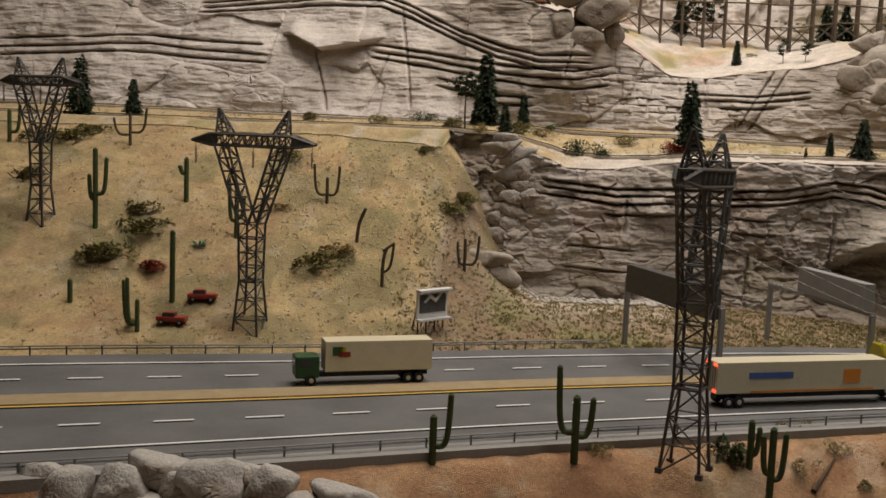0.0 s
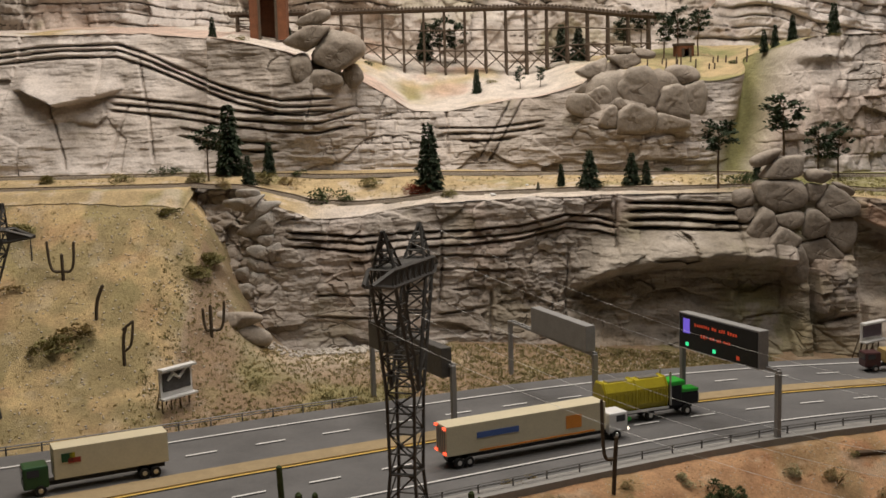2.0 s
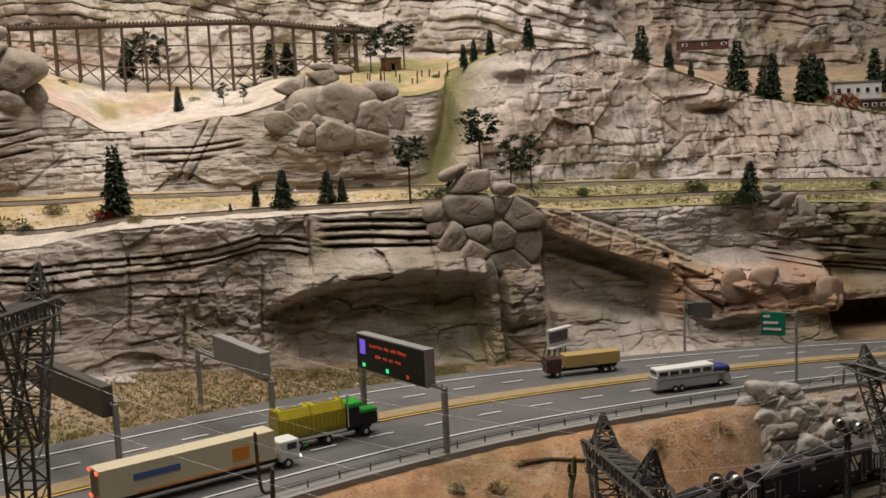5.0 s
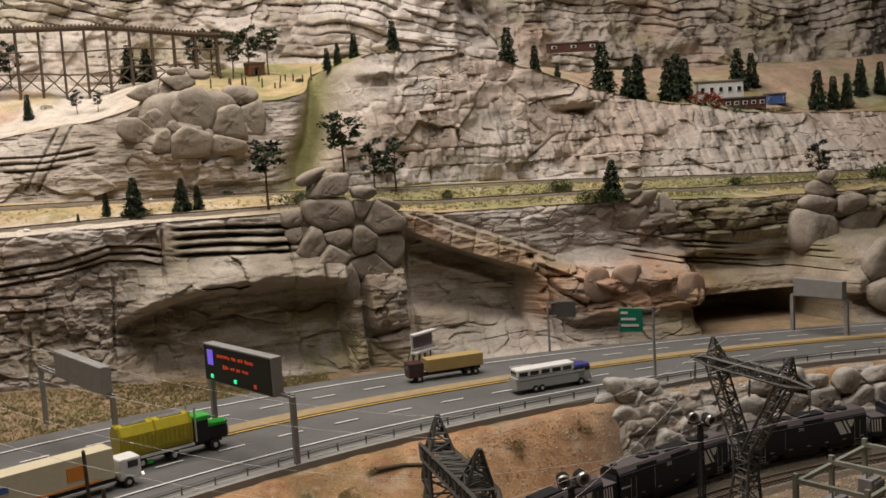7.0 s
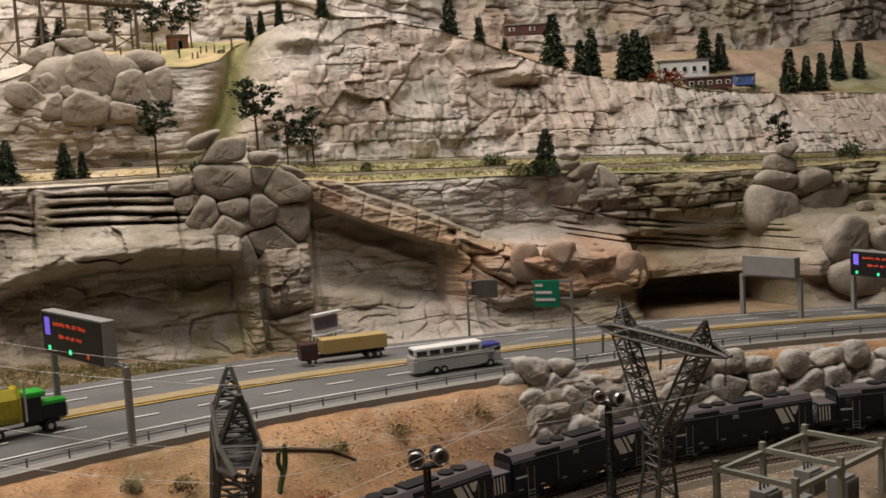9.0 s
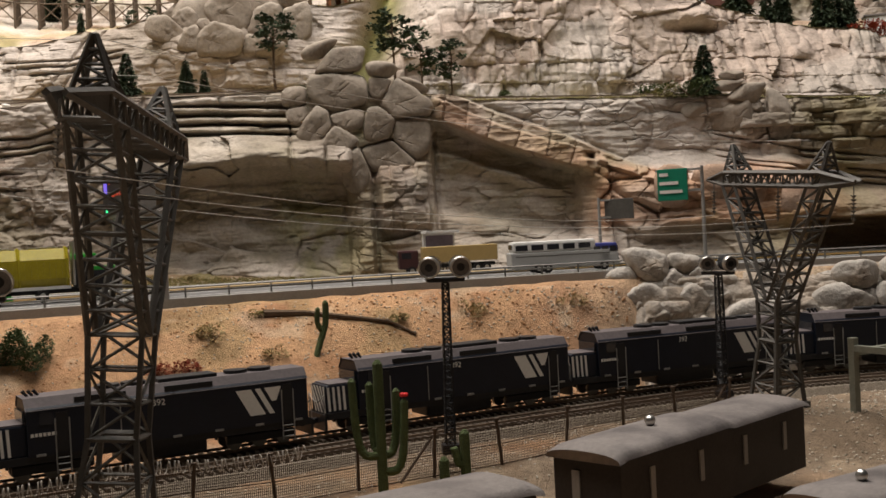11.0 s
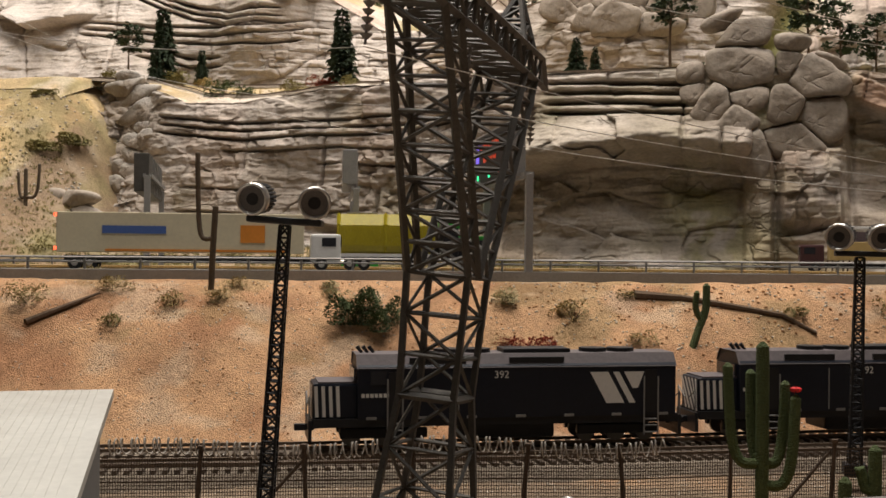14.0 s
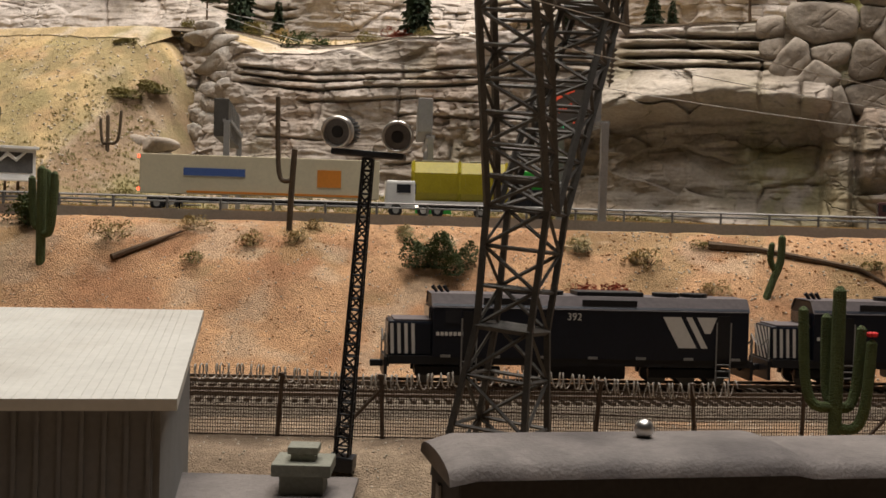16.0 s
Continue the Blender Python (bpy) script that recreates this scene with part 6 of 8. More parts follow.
rock_pile("boulder_pile", "leaning slabs of grey rock at the crest of the upper face", ((-0.705, 0.665, 0.039, 0.014, 20), (-0.707, 0.631, 0.07, 0.0199, 27), (-0.656, 0.588, 0.0512, 0.0425, -10), (-0.732, 0.561, 0.0202, 0.0295, 10), (-0.679, 0.539, 0.0537, 0.0178, 8), (-0.631, 0.546, 0.0215, 0.0237, 30)), upper_surface, BOULDER, 1.5, 0.5, 0.12, grow=1.22, proud=0.15, face=0.7)
rock_pile("boulder_pile", "stack of flat pale rocks at the corner of the cliff", ((-0.815, 0.319, 0.0234, 0.0088, 0), (-0.813, 0.303, 0.0481, 0.0113, 3), (-0.796, 0.286, 0.0383, 0.0107, 4), (-0.781, 0.258, 0.0621, 0.0177, 0), (-0.778, 0.229, 0.0311, 0.0101, -10), (-0.791, 0.205, 0.0249, 0.0102, 0), (-0.799, 0.183, 0.0249, 0.0102, 5), (-0.804, 0.157, 0.0237, 0.0102, -5), (-0.821, 0.135, 0.0249, 0.0103, 10),
          (-0.837, 0.117, 0.0281, 0.009, 5), (-0.854, 0.101, 0.0249, 0.0077, 10), (-0.769, 0.21, 0.0174, 0.0127, -20), (-0.822, 0.164, 0.0156, 0.0089, 0)), lambda x, z: min(lower_surface(x, z), 0.62) - 0.004, OUTCROP, 0.9, 0.7, 0.12)
rock_pile("boulder_pile", "three smooth oval stones leaning out over the verge", ((-0.872, 0.105, 0.0369, 0.0158, 0), (-0.816, 0.102, 0.0377, 0.0141, -3), (-0.808, 0.078, 0.0303, 0.0114, -20)), 0.475, BOULDER, 1.5, 0.1)
rock_pile("boulder_pile", "flat cap stones on the edge of the far rock face", ((0.841, 0.292, 0.0218, 0.0077, 0), (0.840, 0.277, 0.0193, 0.0074, 0), (0.855, 0.259, 0.0552, 0.0113, 4), (0.851, 0.234, 0.0643, 0.0219, 2), (0.912, 0.232, 0.0171, 0.0329, 10), (0.78, 0.238, 0.022, 0.012, 5)), lower_surface, BOULDER, 0.8, 0.4)
rock_pile("boulder_pile", "heap of big brown boulders at the end of the cliff", ((1.290, 0.276, 0.0215, 0.0144, 0), (1.278, 0.250, 0.0316, 0.0144, 0), (1.253, 0.166, 0.0482, 0.0403, 0), (1.269, 0.215, 0.0404, 0.0195, 0), (1.339, 0.214, 0.038, 0.021, 0), (1.362, 0.176, 0.0576, 0.0264, 0), (1.43, 0.157, 0.0179, 0.0107, 0), (1.322, 0.107, 0.0381, 0.0343, 0),
          (1.401, 0.096, 0.0504, 0.0241, 0), (1.426, 0.124, 0.0424, 0.0201, -20), (1.337, 0.052, 0.0561, 0.0333, 0), (1.417, 0.037, 0.0574, 0.037, 0)), lambda x, z: lower_surface(x, z) - 0.01, BOULDER, 1.2, 0.5, 0.10, grow=1.45, proud=0.0, face=0.55)
rock_pile("boulder_pile", "flat reddish boulders low in the cliff", ((0.774, 0.108, 0.0423, 0.0331, 0), (0.704, 0.112, 0.028, 0.0328, 0), (0.840, 0.098, 0.036, 0.028, -30), (0.900, 0.086, 0.034, 0.030, -10)), lower_surface, BOULDER_RED, 0.55, 0.8, 0.12, grow=1.4, proud=-0.25, face=0.6)
rock_pile("boulder_pile", "pale grey boulders at the near edge of the road", ((-1.107, -0.015, 0.0384, 0.0184, 10), (-1.02, 0.01, 0.0552, 0.013, -8), (-1.042, -0.006, 0.0349, 0.0156, 0), (-0.961, -0.0, 0.0428, 0.0179, 5), (-0.909, 0.003, 0.0309, 0.015, -15), (-0.841, 0.002, 0.0414, 0.0123, -10), (-0.994, 0.002, 0.0343, 0.0127, 0), (-1.129, -0.001, 0.021, 0.0134, 0), (-0.929, 0.013, 0.0281, 0.0088, -5), (-1.01, -0.031, 0.095, 0.0255, 0), (-0.878, -0.022, 0.076, 0.0213, 0)), -0.575, OUTCROP, 1.6, 0.5, 0.10, steps=1.2)
rock_pile("rock_outcrop", "pale blocky rock outcrop between the road and the track", ((0.554, 0.006, 0.0359, 0.0184, -15), (0.526, -0.009, 0.0182, 0.01, 0), (0.599, 0.006, 0.0271, 0.0114, -10), (0.578, -0.017, 0.0176, 0.0143, 40), (0.609, -0.01, 0.0131, 0.011, 0), (0.641, -0.017, 0.018, 0.0085, 0), (0.626, -0.027, 0.018, 0.0085, 0), (0.595, -0.037, 0.03, 0.0186, 30),
          (0.54, -0.035, 0.034, 0.0201, -20), (0.635, -0.038, 0.0152, 0.0077, 5), (0.571, -0.062, 0.027, 0.0119, 10), (0.623, -0.051, 0.0304, 0.0085, 18), (0.608, -0.080, 0.0398, 0.0256, 0), (0.646, -0.069, 0.0287, 0.0257, 0), (0.53, -0.054, 0.0229, 0.0126, -25), (0.545, -0.085, 0.034, 0.016, -10)), lambda x, z: 0.098 + 0.5 * (z + 0.02), OUTCROP, 1.5, 0.8, 0.14, grow=1.5, proud=0.30, face=0.5, core=(0.590, -0.062, 0.084, 0.068, 0.050))
rock_pile("rock_outcrop", "wall of pale cut boulders below the road bend", tuple((0.80 + 0.052 * k + 0.006 * math.sin(k * 2.1), -0.016 - 0.001 * k + 0.005 * math.sin(k * 1.7), 0.027 + 0.006 * math.sin(k * 3.3), 0.016 + 0.005 * math.sin(k * 2.7), 8 * math.sin(k * 1.9)) for k in range(11))
          + tuple((0.785 + 0.060 * k + 0.010 * math.sin(k * 2.9), -0.048 + 0.004 * math.sin(k * 1.3), 0.032 + 0.006 * math.sin(k * 2.3), 0.016 + 0.004 * math.sin(k * 3.7), 6 * math.sin(k * 2.9)) for k in range(10))
          + tuple((0.80 + 0.085 * k, -0.080 + 0.004 * math.sin(k * 2.3), 0.046 + 0.008 * math.sin(k), 0.018, 3 * math.sin(k)) for k in range(7)), lambda x, z: float(road_front(x)) - 0.066 + 0.4 * (z + 0.02), OUTCROP, 1.3, 0.8, 0.12, grow=1.5, proud=-0.1, face=0.55)


def build_bank():
    """The pale rocky bank under the bend of the road, with ledges and cut blocks."""
    xs, vs = np.linspace(0.50, 1.62, 620), np.linspace(0, 1, 90)
    X, V = np.meshgrid(xs, vs)
    s = 0.15 * V
    d = 0.016 * (fbm(X * 14, s * 16, 741) - 0.5) + masonry(X, s, 0.055, 0.034, 742, 0.014, 0.006) + 0.7 * facets(X, s, 0.028, 0.6, 743, 0.012, 0.5, 0.005) + 0.004 * (fbm(X * 70, s * 80, 744, 3) - 0.5)
    d = d * step(V, 1.0, 0.9) + 0.010 * step(V, 1.0, 0.86)
    Y = road_front(X) - 0.030 - 0.072 * (1 - V) ** 0.9 - 0.8 * d
    Z = YARD_Z - 0.006 + (-0.004 - YARD_Z + 0.006) * V ** 0.92 + 0.5 * d
    Z = Z - 0.05 * step(X, 0.54, 0.50)
    return tagged(sheet("rock_bank", X, Y, Z, OUTCROP), "pale ledged plaster rock bank below the road bend", "rock face", kind="structure")


build_bank()


def gravel(name, label, spots, sizes, mat, seed):
    """Loose stones strewn on the ground, one mesh."""
    rng = np.random.default_rng(seed)
    tmpl = bmesh.new()
    bmesh.ops.create_icosphere(tmpl, subdivisions=1, radius=1.0)
    tv = np.array([v.co[:] for v in tmpl.verts])
    tf = np.array([[v.index for v in f.verts] for f in tmpl.faces])
    tmpl.free()
    x, y, z = spots
    n = len(x)
    r = rng.uniform(*sizes, n)
    scale = np.stack([r, r * rng.uniform(0.6, 1, n), r * rng.uniform(0.4, 0.8, n)], 1)
    a = rng.uniform(0, math.tau, n)
    jag = 1 + 0.25 * (rng.random((n, len(tv), 1)) - 0.5)
    p = tv[None] * scale[:, None, :] * jag
    px = p[..., 0] * np.cos(a)[:, None] - p[..., 1] * np.sin(a)[:, None]
    py = p[..., 0] * np.sin(a)[:, None] + p[..., 1] * np.cos(a)[:, None]
    co = np.stack([px + x[:, None], py + y[:, None], p[..., 2] + (z + r * 0.25)[:, None]], -1).reshape(-1, 3)
    faces = (tf[None] + (np.arange(n) * len(tv))[:, None, None]).reshape(-1, 3)
    me = bpy.data.meshes.new(name)
    me.vertices.add(len(co))
    me.vertices.foreach_set("co", co.astype(np.float32).ravel())
    me.loops.add(faces.size)
    me.loops.foreach_set("vertex_index", faces.ravel().astype(np.int32))
    me.polygons.add(len(faces))
    me.polygons.foreach_set("loop_start", (np.arange(len(faces)) * 3).astype(np.int32))
    me.update(calc_edges=True)
    me.materials.append(mat)
    return tagged(new(name, me), label, "stones", kind="stuff")


def on_ground(x, y):
    return float(ground_height(np.array([[x]]), np.array([[y]]))[0, 0])


def strewn(n, seed, x0, x1, near, far):
    """n places between two lines across the ground."""
    rng = np.random.default_rng(seed)
    x = rng.uniform(x0, x1, n)
    a, b = near(x), far(x)
    y = a + (b - a) * rng.random(n)
    return x, y, ground_height(x, y)


def desert(n, seed):
    return strewn(n, seed, -0.9, 0.75, lambda x: rail_y(x) + 0.04, lambda x: road_front(x) - 0.05)


gravel("desert_stones", "small pale and brown stones strewn over the orange sand", desert(2600, 11), (0.0004, 0.0019), STONE, 11)
gravel("desert_clods", "rust-brown clods strewn over the orange sand", desert(1500, 12), (0.0005, 0.0022), material("rust_clods", (0.40, 0.21, 0.10), 0.95, vary=0.3, scale=200, bump=0.4), 12)
gravel("slope_stones", "small pale stones strewn over the ochre slope", strewn(1900, 13, -1.9, -0.85, lambda x: road_back(x) + 0.03, lambda x: 0 * x + 0.68), (0.0006, 0.0028), STONE, 13)
gravel("verge_stones", "small stones in the grassy verge", strewn(700, 14, -0.85, 0.15, lambda x: road_back(x) + 0.02, lambda x: cliff_foot_y(x) - 0.01), (0.0006, 0.0026), STONE, 14)
gravel("rubble", "grey rubble at the foot of the rock face", strewn(320, 15, -0.85, -0.45, lambda x: cliff_foot_y(x) - 0.05, lambda x: cliff_foot_y(x)), (0.003, 0.008), PALE, 15)
gravel("yard_stones", "pale gravel strewn along the fence", strewn(2600, 16, -0.45, 0.9, lambda x: rail_y(x) - 0.30, lambda x: rail_y(x) - 0.09), (0.0005, 0.0019), STONE, 16)


# ---- trees and plants ----
def tufts(name, label, spots, height, mat, seed):
    """Thin upright blades in small bunches, one mesh."""
    rng = np.random.default_rng(seed)
    x, y, z = spots
    n, k = len(x), 5
    a, h = rng.uniform(0, math.tau, (n, k)), rng.uniform(0.5, 1.0, (n, k)) * height
    bx, by = x[:, None] + rng.normal(0, height * 0.35, (n, k)), y[:, None] + rng.normal(0, height * 0.35, (n, k))
    bz, w = np.repeat(z[:, None], k, 1) - 0.0006, height * 0.16
    lean = rng.normal(0, 0.4, (n, k, 2)) * h[..., None]
    p0 = np.stack([bx - np.cos(a) * w, by - np.sin(a) * w, bz], -1)
    p1 = np.stack([bx + np.cos(a) * w, by + np.sin(a) * w, bz], -1)
    p2 = np.stack([bx + lean[..., 0], by + lean[..., 1], bz + h], -1)
    p3 = np.stack([bx - np.sin(a) * w, by + np.cos(a) * w, bz], -1)
    co = np.stack([p0, p1, p2, p3], 2).reshape(-1, 3)
    first = (np.arange(n * k) * 4)[:, None, None]
    faces = (first + np.array([[0, 1, 2], [1, 3, 2], [3, 0, 2]])[None]).reshape(-1, 3)
    me = bpy.data.meshes.new(name)
    me.from_pydata(co.tolist(), [], faces.tolist())
    me.materials.append(mat)
    return tagged(new(name, me), label, "grass", kind="stuff")


def terraced(n, seed, x0, x1, y0, y1):
    rng = np.random.default_rng(seed)
    x = rng.uniform(x0, x1, n)
    e = np.interp(x, EDGE_X, edge_y) + 0.015
    y = np.maximum(rng.uniform(y0, y1, n), e)
    return x, y, terrace_z(x, y)


tufts("terrace_grass", "short olive grass on the terrace", terraced(3200, 21, 0.10, 1.9, 0.62, 0.88), 0.006, BUSH, 21)
tufts("terrace_dry_grass", "thin straw tufts on the sandy terrace", terraced(900, 22, -1.9, 0.4, 0.66, 0.88), 0.005, BUSH_DRY, 22)
tufts("verge_grass", "olive grass on the verge", strewn(3600, 23, -0.95, 0.15, lambda x: road_back(x) + 0.02, lambda x: cliff_foot_y(x) - 0.01), 0.006, BUSH, 23)
tufts("verge_dry_grass", "straw grass on the verge", strewn(1800, 24, -0.95, 0.15, lambda x: road_back(x) + 0.015, lambda x: cliff_foot_y(x) - 0.01), 0.006, BUSH_DRY, 24)
tufts("slope_scrub", "low dry scrub on the ochre slope", strewn(1500, 25, -1.9, -0.9, lambda x: road_back(x) + 0.04, lambda x: 0 * x + 0.66), 0.005, BUSH_DRY, 25)
gravel("terrace_stones", "small pale stones on the terrace", terraced(900, 26, -1.9, 1.9, 0.62, 0.88), (0.0006, 0.0022), STONE, 26)


def blades(bm, centre, direction, length, width, droop, rnd, n=3):
    """A few narrow leaves from one point."""
    for _ in range(n):
        d = (Vector(direction) + Vector((rnd.gauss(0, 0.35), rnd.gauss(0, 0.35), rnd.gauss(0, 0.25)))).normalized()
        side = d.cross(Vector((0, 0, 1)))
        side = (side.normalized() if side.length > 1e-4 else Vector((1, 0, 0))) * width * rnd.uniform(0.6, 1.2)
        tip = Vector(centre) + d * length * rnd.uniform(0.6, 1.2) - Vector((0, 0, droop * length))
        a, b, c, e = (bm.verts.new(p) for p in (Vector(centre) - side * 0.4, Vector(centre) + d * length * 0.45 + side, tip, Vector(centre) + d * length * 0.45 - side + Vector((0, 0, width * 0.5))))
        bm.faces.new((a, b, c))
        bm.faces.new((a, c, e))


def spruce_meshes(seed, wide=0.26, mat=None, bare=0.06):
    """A conifer one unit high."""
    rnd = random.Random(seed)
    bm = bmesh.new()
    tube(bm, [(0, 0, -0.04), (0.005, 0, 0.4), (0, 0.004, 0.97)], [0.028, 0.018, 0.004], 6)
    trunk = bmesh.new()
    crown = bmesh.new()
    z = bare
    while z < 1.0:
        reach = wide * (1 - z) ** 0.8 * rnd.uniform(0.75, 1.15) + 0.02
        count = max(4, int(11 * (1 - z) + 4))
        a0 = rnd.uniform(0, 6)
        for k in range(count):
            if rnd.random() < 0.1:
                continue
            a = a0 + k * math.tau / count + rnd.gauss(0, 0.15)
            r = reach * rnd.uniform(0.6, 1.1)
            d = Vector((math.cos(a), math.sin(a), -0.12))
            for f in (0.25, 0.6, 0.9):
                blades(crown, d * r * f + Vector((0, 0, z + 0.02)), d, 0.075 + r * 0.2, 0.028, 0.25, rnd, 3)
        z += 0.05
    blades(crown, (0, 0, 0.95), (0, 0, 1), 0.08, 0.012, 0, rnd, 4)
    return bm, crown


def make_tree(name, trunk_bm, crown_bm, mat, label, group, category="tree"):
    t = thing(name, (0, 0, 0), 0, label, category, group)
    part("trunk", trunk_bm, BARK, t)
    part("crown", crown_bm, mat, t)
    return t


def planted(first, used, at, h, rz, label=""):
    m = Matrix.Translation(at) @ Matrix.Rotation(rz, 4, "Z") @ Matrix.Diagonal((h, h, h, 1))
    if not used:
        first.matrix_basis = m
        o = first
    else:
        o = copy_thing(first, Matrix.Identity(4))
        o.matrix_basis = m
    if label:
        o["label"] = label
    return o


def pine_meshes(seed, bare=0.5):
    """A tall bare trunk with loose clumps of needles near the top, one unit high."""
    rnd = random.Random(seed)
    tr, crown = bmesh.new(), bmesh.new()
    tube(tr, [(0, 0, -0.03), (0.012, 0.004, 0.35), (-0.006, 0.0, 0.7), (0.004, 0, 0.95)], [0.020, 0.016, 0.011, 0.004], 6)
    for k in range(20):
        z = bare + (0.97 - bare) * (k / 19) + rnd.uniform(-0.02, 0.02)
        a = rnd.uniform(0, math.tau)
        r = 0.20 * (1.1 - abs(z - (bare + 0.25)) * 1.3) * rnd.uniform(0.5, 1.1)
        tip = Vector((math.cos(a) * r, math.sin(a) * r, z + 0.03))
        tube(tr, [(0, 0, z - 0.03), tip * 0.6 + Vector((0, 0, z * 0.4 - 0.01)), tip], [0.006, 0.004, 0.002], 4)
        for j in range(26):
            c = tip + Vector((rnd.gauss(0, 0.045), rnd.gauss(0, 0.045), rnd.gauss(0, 0.022)))
            blades(crown, c, (rnd.gauss(0, 1), rnd.gauss(0, 1), 0.5), 0.055, 0.022, 0.0, rnd, 3)
    return tr, crown


spruces = [make_tree("spruce_tree", *spruce_meshes(s, w), NEEDLES, "dark green model spruce on the terrace", "spruces") for s, w in ((1, 0.17), (2, 0.20), (3, 0.29))]
pines = [make_tree("pine_tree", *pine_meshes(s, b), NEEDLES, "dark pine with a bare thin trunk", "pines") for s, b in ((5, 0.55), (6, 0.38))]
seen_kinds = set()


def plant(kind, i, at, h, label=""):
    firsts = spruces if kind == "spruce" else pines
    o = planted(firsts[i], (kind, i) in seen_kinds, at, h, (at[0] * 37.0) % 6.0, label)
    seen_kinds.add((kind, i))
    return o


def tz(x, y):
    return float(terrace_z(np.array(x), np.array(y)))


for kind, i, x, y, h in (("spruce", 0, -0.885, 0.86, 0.150), ("spruce", 0, -0.803, 0.86, 0.072), ("spruce", 0, -0.467, 0.728, 0.135), ("spruce", 2, -0.153, 0.677, 0.078), ("spruce", 0, -0.203, 0.72, 0.045), ("spruce", 2, -0.062, 0.717, 0.066),
                         ("spruce", 1, -0.032, 0.72, 0.05), ("spruce", 0, 0.186, 0.70, 0.055), ("spruce", 1, -0.83, 0.74, 0.062), ("spruce", 2, 0.80, 0.60, 0.085), ("spruce", 1, -1.72, 0.70, 0.12), ("spruce", 1, -1.62, 0.74, 0.08),
                         ("pine", 0, -0.918, 0.79, 0.112), ("pine", 0, 0.092, 0.640, 0.130), ("pine", 1, 0.345, 0.80, 0.115), ("pine", 1, 0.404, 0.84, 0.112), ("pine", 0, 0.30, 0.885, 0.165), ("pine", 1, 1.31, 0.60, 0.105)):
    plant(kind, i, (x, y, tz(x, y) - 0.002), h)
plant("spruce", 0, (-0.255, 0.672, tz(-0.255, 0.672)), 0.02)


def bush(at, r, mat, label, seed, flat=0.6, n=260):
    rnd = random.Random(seed)
    bm = bmesh.new()
    lumps = [(rnd.gauss(0, 0.42), rnd.gauss(0, 0.42), rnd.uniform(0.1, 0.6) * flat, rnd.uniform(0.35, 0.6)) for _ in range(6)]
    for k in range(int(n * 2.2)):
        cx, cy, cz, cr = lumps[k % 6]
        d = Vector((rnd.gauss(0, 1), rnd.gauss(0, 1), rnd.gauss(0.2, 0.8))).normalized()
        c = Vector((cx, cy, cz)) + d * cr * rnd.uniform(0.6, 1.0)
        c.z = max(c.z * flat, 0.0)
        blades(bm, c * r, d, r * 0.11, r * 0.042, 0.0, rnd, 3)
    t = thing("bush", at, rnd.uniform(0, 360), label, "bush", "bushes")
    part("foliage", bm, mat, t)
    bm = bmesh.new()
    for k in range(5):
        a = rnd.uniform(0, 6)
        rod(bm, (0, 0, -0.002), (math.cos(a) * r * 0.5, math.sin(a) * r * 0.5, r * 0.45 * flat), r * 0.03, r * 0.015, 4)
    part("twigs", bm, BARK, t)
    return t


TERRACE_BUSHES = ((-0.678, 0.704, 0.028, 2), (-0.640, 0.70, 0.018, 2), (-0.586, 0.80, 0.020, 0), (-0.80, 0.775, 0.026, 0), (-0.76, 0.775, 0.02, 1), (-0.738, 0.86, 0.014, 2), (-1.02, 0.86, 0.022, 2), (-0.432, 0.66, 0.016, 0), (-0.865, 0.86, 0.016, 2), (-0.500, 0.725, 0.022, 3), (-0.485, 0.715, 0.016, 3),
                   (-0.935, 0.755, 0.024, 0), (-0.87, 0.70, 0.018, 1), (0.16, 0.70, 0.024, 2), (0.482, 0.739, 0.016, 2), (0.735, 0.738, 0.024, 2), (0.76, 0.738, 0.018, 0), (0.772, 0.585, 0.030, 2), (0.74, 0.60, 0.020, 0), (1.18, 0.72, 0.02, 2), (1.33, 0.60, 0.02, 2), (-0.13, 0.70, 0.014, 0), (-1.1, 0.80, 0.02, 0), (-1.25, 0.80, 0.022, 0), (1.55, 0.70, 0.04, 2), (0.05, 0.87, 0.014, 2))
for k, (x, y, r, c) in enumerate(TERRACE_BUSHES):
    mat, word = ((BUSH, "olive"), (BUSH_DRY, "straw-coloured"), (BUSH_DARK, "dark green"), (BUSH_RED, "rust-red"))[c]
    bush((x, y, tz(x, y) - 0.001), r * 1.3, mat, f"low {word} foam bush on the sandy terrace", 100 + k, 0.85)
HILL_BUSHES = ((-1.44, 0.219, 0.053, 0), (-1.392, 0.287, 0.049, 0), (-1.084, 0.297, 0.053, 0), (-1.053, 0.328, 0.039, 1), (-0.887, 0.557, 0.04, 0), (-0.9, 0.501, 0.034, 0), (-1.676, 0.535, 0.051, 0), (-1.625, 0.566, 0.04, 0), (-1.229, 0.531, 0.032, 0), (-1.349, 0.214, 0.029, 3), (-1.428, 0.323, 0.039, 0), (-1.681, 0.377, 0.045, 0), (-0.96, 0.6, 0.018, 0), (-0.97, 0.586, 0.015, 0), (-1.323, 0.093, 0.014, 0), (-1.189, 0.398, 0.022, 1))
for k, (x, y, r, c) in enumerate(HILL_BUSHES):
    mat, word = ((BUSH, "olive"), (BUSH_DRY, "straw-coloured"), (BUSH_DARK, "dark green"), (BUSH_RED, "rust-red"))[c]
    bush((x, y, on_ground(x, y) - 0.001), r, mat, f"spreading {word} foam bush on the ochre slope", 200 + k, 0.55, 380)
